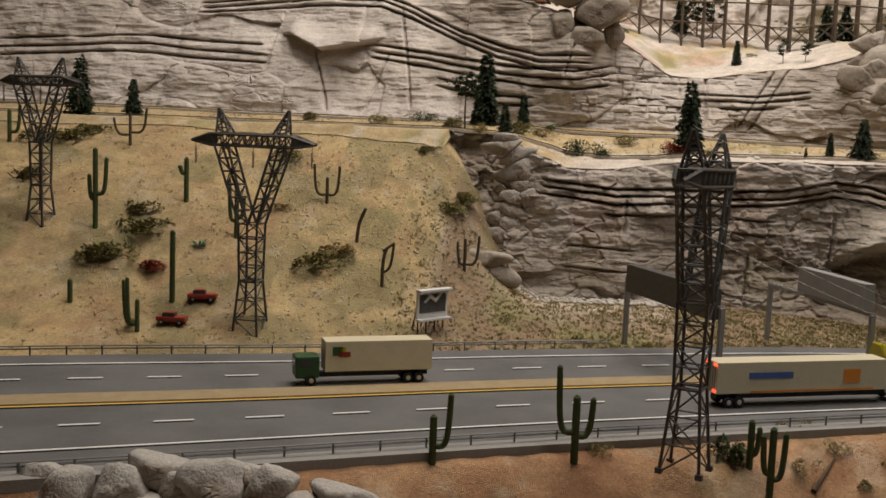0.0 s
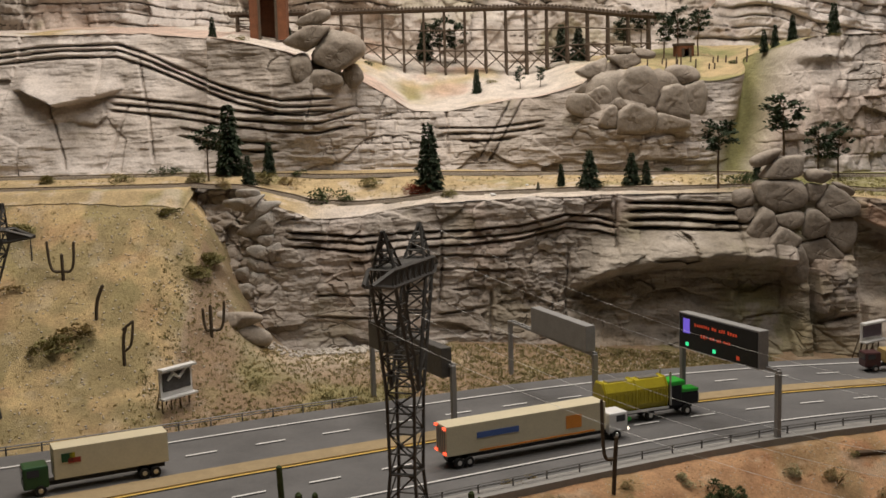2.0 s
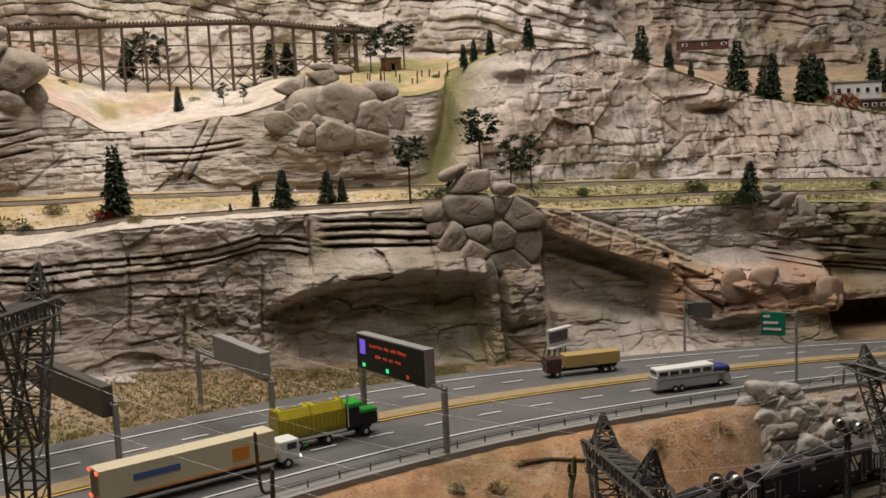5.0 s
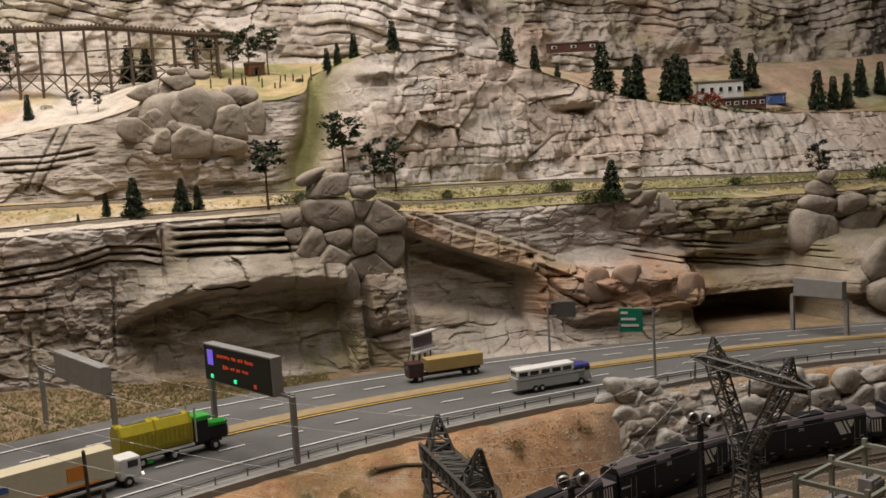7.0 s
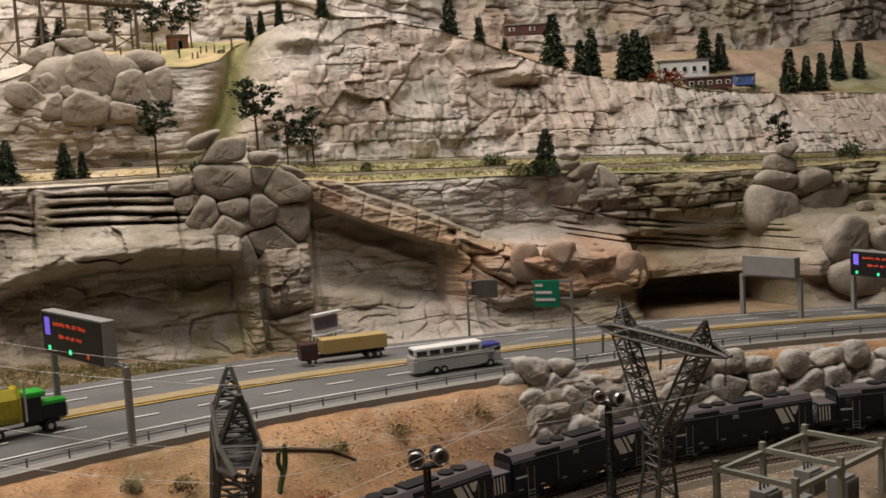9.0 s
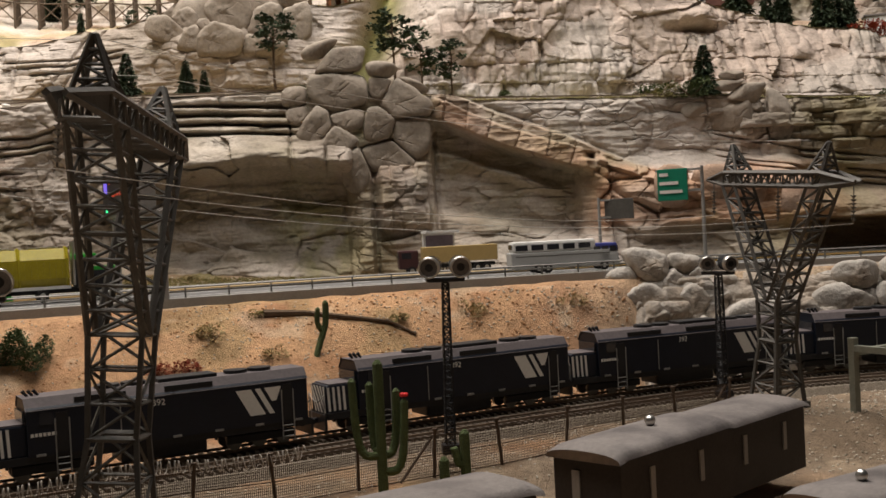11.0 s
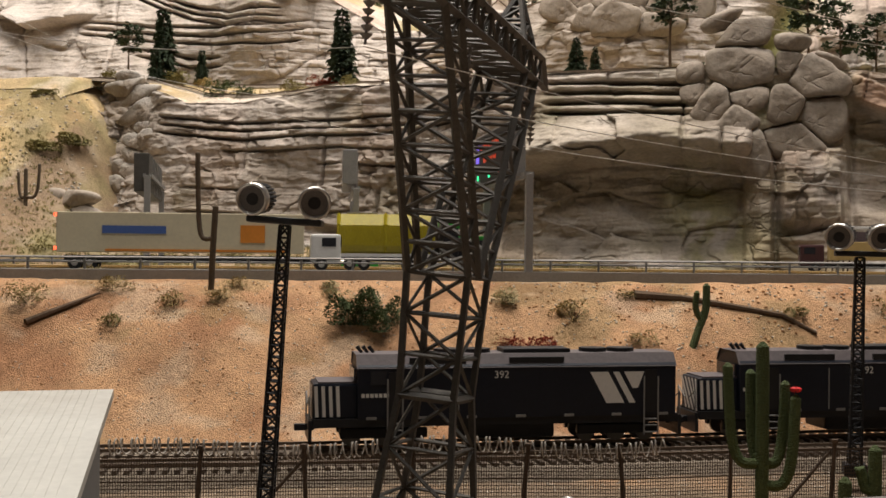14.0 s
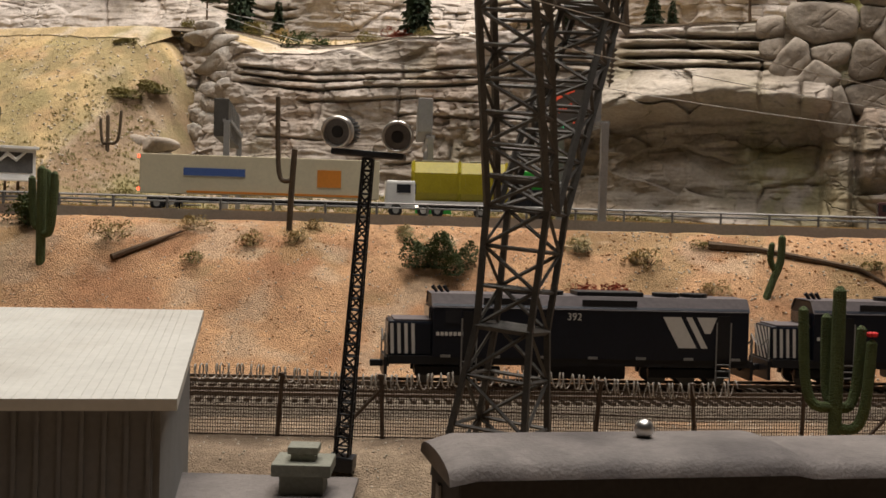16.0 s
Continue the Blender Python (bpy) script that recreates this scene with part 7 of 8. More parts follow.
DESERT_BUSHES = ((-0.124, -0.138, 0.026, 2), (-0.104, -0.14, 0.02, 2), (-0.164, -0.108, 0.012, 4), (-0.153, -0.117, 0.011, 4), (-0.01, -0.074, 0.015, 4), (0.057, -0.074, 0.018, 1), (-0.24, -0.137, 0.011, 1), (-0.242, -0.17, 0.012, 1), (-0.274, -0.188, 0.014, 1), (0.033, -0.122, 0.019, 3), (0.012, -0.125, 0.015, 3), (0.204, -0.069, 0.015, 3), (0.333, 0.023, 0.016, 1), (-0.388, -0.138, 0.015, 1), (-0.359, -0.127, 0.014, 1), (-0.459, -0.252, 0.024, 2), (-0.337, -0.183, 0.014, 1), (0.117, -0.084, 0.012, 1), (0.25, -0.002, 0.012, 0), (-0.309, -0.226, 0.012, 0), (-0.606, -0.288, 0.015, 1), (-0.385, -0.236, 0.017, 1), (0.444, 0.05, 0.014, 1), (0.099, -0.023, 0.01, 0))
for k, (x, y, r, c) in enumerate(DESERT_BUSHES):
    mat, word = ((BUSH, "olive"), (BUSH_DRY, "straw-coloured"), (BUSH_DARK, "dark green"), (BUSH_RED, "rust-red"), (material("pale_brush", (0.42, 0.38, 0.22), 0.95, vary=0.3, scale=150, bump=0.4), "pale green-grey"))[c]
    bush((x, y, on_ground(x, y) - 0.001), r * (0.92 if c == 2 else 1.0), mat, f"small {word} brush in the orange sand", 300 + k, {1: 1.0, 2: 1.35}.get(c, 0.9), 760 if c == 2 else 260)
rnd = random.Random(77)
for k in range(34):
    x = rnd.uniform(-0.85, 0.12)
    y = rnd.uniform(float(road_back(x)) + 0.03, float(cliff_foot_y(x)) - 0.02)
    c = rnd.choice((0, 0, 1))
    bush((x, y, on_ground(x, y) - 0.001), rnd.uniform(0.010, 0.024), (BUSH, BUSH_DRY)[c], ("low olive grass tuft on the verge", "low dry grass tuft on the verge")[c], 400 + k, 0.45, 110)


def cactus(at, stems, mat, label, r=0.0042, rz=0.0):
    """Each stem is a list of points from its foot or its joint upwards."""
    t = thing("cactus", at, rz, label, "cactus", "cacti")
    for k, pts in enumerate(stems):
        bm = bmesh.new()
        rr = r if k == 0 else r * 0.82
        n = len(pts)
        sides = 10
        fine = []
        for i in range(n - 1):
            fine += [Vector(pts[i]).lerp(Vector(pts[i + 1]), f) for f in (0, 0.33, 0.66)]
        fine.append(Vector(pts[-1]))
        # rounding of the joints and the tip
        for _ in range(2):
            fine = [fine[0]] + [(fine[i - 1] + fine[i] * 2 + fine[i + 1]) / 4 for i in range(1, len(fine) - 1)] + [fine[-1]]
        fine.append(fine[-1] + (fine[-1] - fine[-2]).normalized() * rr * 0.7)
        radii = [rr] * (len(fine) - 2) + [rr * 0.95, rr * 0.35]
        tube(bm, fine, radii, sides)
        part("stem" if k == 0 else "arm", bm, mat, t)
    return t


def saguaro(at, h, arms, mat, label, r=0.0042, lean=(0, 0), rz=0.0):
    """arms: (height of the joint, reach in x, reach in y, top)."""
    stems = [[(0, 0, -0.006), (lean[0] * 0.4, lean[1] * 0.4, h * 0.5), (lean[0], lean[1], h)]]
    for z, dx, dy, top in arms:
        stems.append([(lean[0] * z / h, lean[1] * z / h, z), (dx * 0.7, dy * 0.7, z - 0.002), (dx, dy, z + 0.012), (dx * 1.1, dy * 1.1, top)])
    return cactus(at, stems, mat, label, r, rz)


big = saguaro((0.214, -0.395, -0.128), 0.096, ((0.030, -0.0175, 0.0, 0.084), (0.034, -0.0060, 0.006, 0.080), (0.018, 0.0165, 0.002, 0.067), (0.030, 0.0115, 0.008, 0.074)), CACTUS, "tall green saguaro cactus with a red flower by the fence", 0.0038)
bm = bmesh.new()
for k in range(6):
    a = k * math.tau / 6
    bmesh.ops.create_icosphere(bm, subdivisions=1, radius=0.0016, matrix=Matrix.Translation((0.0181 + 0.0018 * math.cos(a), 0.0022 + 0.0018 * math.sin(a), 0.0720)))
part("flower", bm, material("red_flower", (0.65, 0.03, 0.03), 0.7, vary=0.2, bump=0), big, "bright red flower")
saguaro((0.279, -0.349, -0.128), 0.033, ((0.010, -0.008, 0, 0.020),), CACTUS, "small green cactus beside the fence", 0.004)
saguaro((0.262, -0.353, -0.128), 0.014, (), CACTUS, "small green cactus beside the fence", 0.004)
saguaro((-0.258, -0.150, on_ground(-0.258, -0.150)), 0.074, ((0.046, -0.013, 0.0, 0.122),), CACTUS_DRY, "thin brown cactus with one long arm at the road edge", 0.0028, (0.004, 0))
saguaro((-0.634, -0.317, on_ground(-0.634, -0.317)), 0.072, ((0.034, -0.018, 0, 0.104), (0.030, 0.016, 0.004, 0.070)), CACTUS, "dark green cactus with two arms near the guard rail", 0.0042)
saguaro((-0.423, -0.285, on_ground(-0.423, -0.285)), 0.078, ((0.030, -0.009, 0, 0.070), (0.024, 0.012, 0, 0.074)), CACTUS, "dark green three-armed cactus in the orange sand", 0.004)
saguaro((-0.78, -0.374, on_ground(-0.78, -0.374)), 0.050, ((0.02, 0.016, 0, 0.075),), CACTUS, "dark green cactus near the pale boulders", 0.004)
saguaro((-0.442, -0.254, on_ground(-0.442, -0.254)), 0.052, ((0.016, 0.008, 0, 0.045),), CACTUS, "green cactus with a close arm in the orange sand", 0.0038)
cactus((0.159, -0.064, on_ground(0.159, -0.064)), [[(0, 0, -0.004), (0.006, 0.006, 0.016), (0.012, 0.01, 0.030), (0.012, 0.01, 0.052)], [(0.008, 0.008, 0.022), (0.002, 0.006, 0.032), (0.004, 0.006, 0.046)]], CACTUS, "crooked green cactus leaning over a fallen log", 0.0034)
for x, y, h, arms, r in ((-1.474, 0.271, 0.132, ((0.058, 0.018, 0, 0.117), (0.049, -0.01, 0, 0.088)), 0.0045), (-1.352, 0.37, 0.074, ((0.049, -0.012, 0, 0.059),), 0.0045), (-1.526, 0.52, 0.06, ((0.02, -0.03, 0, 0.05), (0.025, 0.03, 0, 0.07)), 0.003), (-1.111, 0.426, 0.044, ((0.015, -0.022, 0, 0.067), (0.015, 0.02, 0, 0.065)), 0.003), (-1.239, 0.313, 0.092, ((0.029, -0.012, 0, 0.097), (0.034, 0.012, 0, 0.068)), 0.004), (-1.433, 0.103, 0.034, (), 0.004), (-1.287, 0.154, 0.11, (), 0.0045), (-1.308, 0.071, 0.047, ((0.011, -0.02, 0, 0.076), (0.013, -0.012, -0.006, 0.081)), 0.0036), (-1.759, 0.493, 0.06, ((0.02, 0.02, 0, 0.07),), 0.004), (-0.856, 0.403, 0.054, ((0.012, 0.022, 0, 0.061), (0.012, -0.012, 0, 0.049)), 0.003)):
    saguaro((x, y, on_ground(x, y)), h, arms, CACTUS if r > 0.0035 else CACTUS_DRY, "dark cactus standing on the ochre slope", r)
cactus((-1.038, 0.355, on_ground(-1.038, 0.355)), [[(0, 0, -0.004), (0.002, 0, 0.03), (0.014, 0, 0.056)]], CACTUS_DRY, "bent dry cactus stem on the slope", 0.003)
cactus((-0.976, 0.281, on_ground(-0.976, 0.281)), [[(0, 0, -0.004), (0, 0, 0.045), (0.006, 0, 0.062)], [(0, 0, 0.022), (0.014, 0, 0.030), (0.018, 0, 0.072)], [(0.0, 0, 0.058), (0.010, 0, 0.066), (0.018, 0, 0.072)]], CACTUS_DRY, "dry cactus bent into a loop on the slope", 0.0028)


def fallen(points, radii, label):
    a = points[0]
    t = thing("fallen_branch", a, 0, label, "branch")
    bm = bmesh.new()
    tube(bm, [Vector(p) - Vector(a) for p in points], radii, 7)
    part("wood", bm, BARK, t)


fallen([(0.105, -0.019, -0.017), (0.148, -0.01, -0.019), (0.199, -0.009, -0.027), (0.236, -0.01, -0.033), (0.265, -0.016, -0.048)], [0.005, 0.003, 0.0028, 0.0024, 0.0016], "brown fallen log lying in the orange sand")
fallen([(-0.372, -0.257, -0.04), (-0.361, -0.237, -0.032), (-0.351, -0.218, -0.025), (-0.34, -0.198, -0.017)], [0.003, 0.0026, 0.0022, 0.001], "dry fallen branch in the orange sand")
fallen([(0.042, -0.111, -0.065), (0.055, -0.092, -0.053), (0.058, -0.066, -0.032)], [0.0016, 0.0012, 0.0006], "thin dry twig in the sand")


def agave(at, r, label):
    rnd = random.Random(int(at[0] * 1000))
    t = thing("agave", at, 0, label, "agave", "agaves")
    for k in range(14):
        a = k * 2.4
        up = 0.25 + 0.05 * k
        bm = bmesh.new()
        tip = Vector((math.cos(a) * r, math.sin(a) * r, r * up))
        side = Vector((-math.sin(a), math.cos(a), 0)) * r * 0.12
        mid = tip * 0.45 + Vector((0, 0, r * 0.05))
        v = [bm.verts.new(p) for p in ((0, 0, 0), mid + side, tip, mid - side, mid + Vector((0, 0, -r * 0.06)))]
        bm.faces.new((v[0], v[1], v[2], v[3]))
        bm.faces.new((v[0], v[4], v[1])); bm.faces.new((v[1], v[4], v[2])); bm.faces.new((v[2], v[4], v[3])); bm.faces.new((v[3], v[4], v[0]))
        part("leaf", bm, AGAVE, t)


agave((0.07, -0.134, on_ground(0.07, -0.134)), 0.014, "small blue-green agave in the orange sand")
agave((-1.291, 0.278, on_ground(-1.291, 0.278)), 0.018, "small blue-green agave on the ochre slope")

# ---- terrace tracks ----
def terrace_track(name, line, zoff, x0, x1, label):
    t = thing(name, label=label, category="railway track")
    xs = np.linspace(x0, x1, 160)
    pts = [Vector((x, float(line(x)), tz(x, float(line(x))) + zoff)) for x in xs]
    bm = bmesh.new()
    prev = None
    for p in pts:
        row = [bm.verts.new(p + Vector((0, s, dz))) for s, dz in ((-0.014, -0.006), (-0.009, -0.001), (0.009, -0.001), (0.014, -0.006))]
        if prev:
            for j in range(3):
                bm.faces.new((prev[j], row[j], row[j + 1], prev[j + 1]))
        prev = row
    part("ballast", bm, BALLAST, t)
    for s in (-0.0048, 0.0048):
        bm = bmesh.new()
        rail_bar(bm, [p + Vector((0, s, 0.0012)) for p in pts], 0.0009)
        part("rail", bm, RAIL, t)


def edge_line(x):
    return np.interp(x, [-3, -1.0, -0.5, 0.05, 0.15, 0.4, 0.8, 1.95], [0.76, 0.715, 0.69, 0.655, 0.66, 0.70, 0.70, 0.66])


terrace_track("railway_track", lambda x: edge_line(x), 0.004, -2.6, 1.9, "narrow track along the outer edge of the terrace")
terrace_track("railway_track", lambda x: 0.862 + 0 * x, 0.004, -2.6, 1.9, "narrow track at the foot of the upper rock face")


# ---- upland: trestle, hut, trees, fence posts, houses ----
def trestle():
    t = thing("trestle_bridge", label="long weathered wooden trestle bridge on the upland", category="bridge")
    x0, x1, y = -0.95, 0.15, 1.36

    def deck_z(x):
        return 0.712 - 0.03 * step(np.array(x), -0.2, 0.15)

    for dy in (-0.012, 0.012):
        bm = bmesh.new()
        tube(bm, [(a, y + dy, float(deck_z(a))) for a in np.linspace(x0, x1, 30)], [0.0056] * 30, 4)
        part("deck_beam", bm, WOOD, t)
    bm = bmesh.new()
    for a in np.linspace(x0, x1, 120):
        box(bm, a, y, float(deck_z(a)) + 0.006, 0.004, 0.040, 0.004)
    tagged(part("tie_bed", bm, WOOD, t), kind="stuff")
    bents = np.arange(x0 + 0.02, x1, 0.052)
    for i, x in enumerate(bents):
        g = upland_z(x, y) - 0.01
        top = float(deck_z(x))
        for dy, spread in ((-0.010, -0.022), (-0.003, -0.006), (0.003, 0.006), (0.010, 0.022)):
            bm = bmesh.new()
            bar(bm, (x, y + spread, g), (x, y + dy, top), 0.0042)
            part("post", bm, WOOD, t)
        for f in (0.33, 0.66):
            bm = bmesh.new()
            bar(bm, (x, y - 0.020 + 0.008 * f, g + (top - g) * f), (x, y + 0.020 - 0.008 * f, g + (top - g) * f), 0.0034)
            part("cross_tie", bm, WOOD, t)
    bm = bmesh.new()
    for a, b in zip(bents[:-1], bents[1:]):
        g, h = upland_z(a, y), upland_z(b, y)
        ta, tb = float(deck_z(a)), float(deck_z(b))
        for f in (0.33, 0.66):
            bar(bm, (a, y - 0.016, g + (ta - g) * f), (b, y - 0.016, h + (tb - h) * f), 0.0026)
        bar(bm, (a, y - 0.018, g + (ta - g) * 0.05), (b, y - 0.015, h + (tb - h) * 0.36), 0.0022)
        bar(bm, (b, y - 0.018, h + (tb - h) * 0.05), (a, y - 0.015, g + (ta - g) * 0.36), 0.0022)
    tagged(part("bracing", bm, WOOD, t), kind="stuff")


trestle()


def hut(at, w, d, h, rz, label, mat=HUT_WOOD):
    t = thing("hut", at, rz, label, "hut")
    bm = bmesh.new()
    for cx, cy, sx, sy in ((-w * 0.36, -d / 2, w * 0.28, 0.004), (w * 0.36, -d / 2, w * 0.28, 0.004), (0, d / 2, w, 0.004), (-w / 2, 0, 0.004, d), (w / 2, 0, 0.004, d)):
        box(bm, cx, cy, h / 2, sx, sy, h)
    box(bm, 0, -d / 2, h * 0.88, w * 0.44, 0.004, h * 0.24)
    part("wall", bm, mat, t)
    bm = bmesh.new()
    box(bm, 0, 0, h + 0.004, w * 1.15, d * 1.2, 0.007, bevel=0.001)
    part("roof", bm, WOOD, t)
    for s in (-1, 1):
        bm = bmesh.new()
        box(bm, s * w * 0.24, -d / 2 - 0.003, h * 0.4, 0.006, 0.006, h * 0.8)
        part("door_post", bm, WOOD, t)
    return t


hut((-0.84, 1.28, upland_z(-0.84, 1.28) - 0.005), 0.085, 0.06, 0.13, 0, "red-brown board shed with a dark open doorway beside the trestle")
hut((0.20, 1.36, upland_z(0.20, 1.36) - 0.004), 0.040, 0.03, 0.030, 10, "small red-brown cabin among the pines")


def house(at, w, d, h, rz, label, wall, roof, windows=4):
    t = thing("house", at, rz, label, "house", "houses on the hill")
    bm = bmesh.new()
    box(bm, 0, 0, h / 2, w, d, h, bevel=0.0006)
    part("wall", bm, wall, t)
    bm = bmesh.new()
    box(bm, 0, 0, h + 0.002, w * 1.06, d * 1.15, 0.004, bevel=0.0008)
    part("roof", bm, roof, t)
    for k in range(windows):
        x = -w * 0.4 + w * 0.8 * k / max(1, windows - 1)
        bm = bmesh.new()
        box(bm, x, -d / 2 - 0.0008, h * 0.58, w * 0.11, 0.0016, h * 0.34)
        f = part("window", bm, WHITE, t)
        bm = bmesh.new()
        box(bm, x, -d / 2 - 0.0020, h * 0.58, w * 0.075, 0.001, h * 0.24)
        part("pane", bm, GLASS, f)
    return t


DARK_WALL = material("dark_brown_boards", (0.10, 0.045, 0.035), 0.8, vary=0.25, scale=80, bump=0.3)
for x, y, w, h, rz, wall, label in ((1.49, 1.16, 0.115, 0.030, -18, DARK_WALL, "dark brown long house with white windows on the hill"), (1.46, 1.23, 0.125, 0.050, -18, WHITE, "white two-storey house behind the brown one"), (1.62, 1.20, 0.05, 0.026, -18, BLUE_LOGO, "small blue cabin beside the houses")):
    house((x, y, upland_z(x, y) - 0.003), w, 0.045, h, rz, label, wall, DARK_ROOF, 5 if w > 0.1 else 2)
house((1.22, 1.66, 0.615), 0.15, 0.04, 0.026, -10, "low dark cabin on the mountain ledge", DARK_WALL, DARK_ROOF, 3)

for kind, i, x, y, h in (("spruce", 0, -0.340, 1.20, 0.060), ("pine", 1, -0.235, 1.20, 0.055), ("pine", 1, -0.19, 1.17, 0.05), ("pine", 0, 0.10, 1.40, 0.115), ("pine", 1, 0.14, 1.32, 0.110), ("pine", 1, 0.19, 1.38, 0.120), ("pine", 0, 0.23, 1.33, 0.115), ("pine", 1, 0.06, 1.42, 0.10), ("spruce", 1, -0.46, 1.45, 0.10), ("spruce", 1, -0.10, 1.45, 0.10), ("spruce", 2, -0.06, 1.42, 0.09),
                         ("pine", 1, -0.42, 1.42, 0.12), ("pine", 1, -0.38, 1.44, 0.11), ("spruce", 0, 0.340, 1.15, 0.055), ("spruce", 0, 0.366, 1.15, 0.055), ("spruce", 0, 0.408, 1.15, 0.062), ("spruce", 0, 0.506, 1.15, 0.085), ("spruce", 1, 0.815, 1.18, 0.105), ("spruce", 0, 0.889, 1.18, 0.080), ("spruce", 1, 1.065, 1.15, 0.135), ("spruce", 0, 1.165, 1.15, 0.120), ("spruce", 1, 1.12, 1.12, 0.09),
                         ("spruce", 1, 1.255, 1.15, 0.115), ("spruce", 2, 1.31, 1.20, 0.12), ("spruce", 0, 1.36, 1.24, 0.11), ("spruce", 1, 1.725, 1.15, 0.115), ("spruce", 0, 1.777, 1.15, 0.095), ("spruce", 0, 1.822, 1.15, 0.10), ("spruce", 0, 1.95, 1.25, 0.11), ("spruce", 0, 2.02, 1.25, 0.10), ("spruce", 1, 1.58, 1.32, 0.12), ("spruce", 1, 1.64, 1.34, 0.10), ("spruce", 0, 0.96, 1.2, 0.05), ("spruce", 2, -0.80, 1.30, 0.05), ("spruce", 0, -0.97, 1.22, 0.05)):
    plant(kind, i, (x, y, upland_z(x, y) - 0.004), h, "dark green model conifer on the upland")
bush((1.365, 1.13, upland_z(1.365, 1.13)), 0.048, BUSH_RED, "rust-red autumn bush beside the houses", 501, 1.0, 320)
for k, (x, y, r) in enumerate(((1.42, 1.10, 0.024), (1.55, 1.10, 0.03), (1.60, 1.11, 0.025), (0.95, 1.12, 0.022), (1.02, 1.1, 0.02), (0.48, 1.08, 0.015), (0.58, 1.10, 0.014), (-0.3, 1.25, 0.016), (0.0, 1.3, 0.018), (-0.15, 1.35, 0.02), (0.28, 1.2, 0.016), (-0.9, 1.15, 0.02), (-0.6, 1.3, 0.02))):
    bush((x, y, upland_z(x, y)), r, (BUSH_DARK, BUSH)[k % 2], "low green bush on the upland", 510 + k, 0.6, 160)
rnd = random.Random(31)
for k in range(16):
    x, y = 0.06 + rnd.uniform(0, 0.24), 1.14 + rnd.uniform(0, 0.12)
    t = thing("fence_post", (x, y, upland_z(x, y)), 0, "weathered wooden post on the grassy upland", "post", "upland posts")
    bm = bmesh.new()
    rod(bm, (0, 0, -0.004), (0.001, 0, rnd.uniform(0.012, 0.034)), 0.0022, 0.0018, 6)
    part("stake", bm, WOOD, t)


# white stones lying on the terrace
for k, (x, y, r) in enumerate(((-0.345, 0.66, 0.008), (-0.56, 0.70, 0.006), (-0.545, 0.70, 0.005), (-0.11, 0.86, 0.008), (0.0, 0.80, 0.004), (-0.27, 0.74, 0.004))):
    o = new("stone", boulder_mesh("stone", r, r * 0.8, r * 0.5, 40 + k, WHITE, 0.15, 0.3))
    o.location = (x, y, tz(x, y) + r * 0.3)
    tagged(o, "small white stone lying on the terrace", "stone", "white stones")


# ---- the yard in front: fence, sheds, roofs, switchyard ----
def fence_y(x):
    return np.interp(x, [-0.6, -0.13, 0.0, 0.08, 0.146, 0.2, 0.255, 0.31, 0.37, 0.6], [-0.66, -0.498, -0.447, -0.418, -0.400, -0.370, -0.346, -0.320, -0.283, -0.15])


def yard_fence():
    f = thing("yard_fence", label="rusty wire-mesh yard fence with posts and coiled barbed wire", category="fence")
    z0, z1 = YARD_Z, YARD_Z + 0.031
    xs = np.arange(-0.442, 0.56, 0.058)
    for k, x in enumerate(xs):
        y = float(fence_y(x))
        bm = bmesh.new()
        lean = 0.004 * math.sin(k * 2.3)
        rod(bm, (x, y, z0 - 0.01), (x + lean, y - 0.001, z1 + 0.006), 0.0014, sides=6)
        box(bm, x + lean, y - 0.001, z1 + 0.006, 0.0036, 0.0036, 0.002)
        part("post", bm, material("rusty_post", (0.10, 0.07, 0.05), 0.85, vary=0.3, scale=200, bump=0.3) if k == 0 else bpy.data.materials["rusty_post"], f)
        if k % 5 == 2:
            bm = bmesh.new()
            rod(bm, (x - 0.026, y - 0.012, z0), (x, y, z1), 0.0011, sides=5)
            part("brace", bm, bpy.data.materials["rusty_post"], f)
    for a, b in zip(xs[:-1], xs[1:]):
        p, q = Vector((a, float(fence_y(a)), 0)), Vector((b, float(fence_y(b)), 0))
        bm = bmesh.new()
        n = 42
        for i in range(n):
            c = p.lerp(q, i / n)
            rod(bm, (c.x, c.y, z0), (c.x, c.y, z1), 0.00026, sides=3)
        for i in range(16):
            z = z0 + 0.001 + (z1 - z0) * i / 15.2
            rod(bm, (p.x, p.y, z), (q.x, q.y, z), 0.00024 if i not in (0, 8, 15) else 0.0005, sides=3)
        part("mesh_panel", bm, bpy.data.materials["rusty_post"], f)
    coil = []
    for i in range(1100):
        x = -0.14 + 0.30 * i / 1100
        a = i * math.tau / 14
        y = float(fence_y(x))
        sag = 0.003 * math.sin(x * 40)
        coil.append((x + 0.0012 * math.sin(a * 0.37), y + 0.003 * math.cos(a), z1 + 0.0045 + sag * 0.8 + 0.0044 * math.sin(a)))
    bm = bmesh.new()
    tube(bm, coil, [0.0005] * len(coil), 4)
    part("barbed_coil", bm, material("zinc_wire", (0.46, 0.42, 0.37), 0.55, 0.5, vary=0.2, bump=0), f, "coiled silvery barbed wire")


yard_fence()


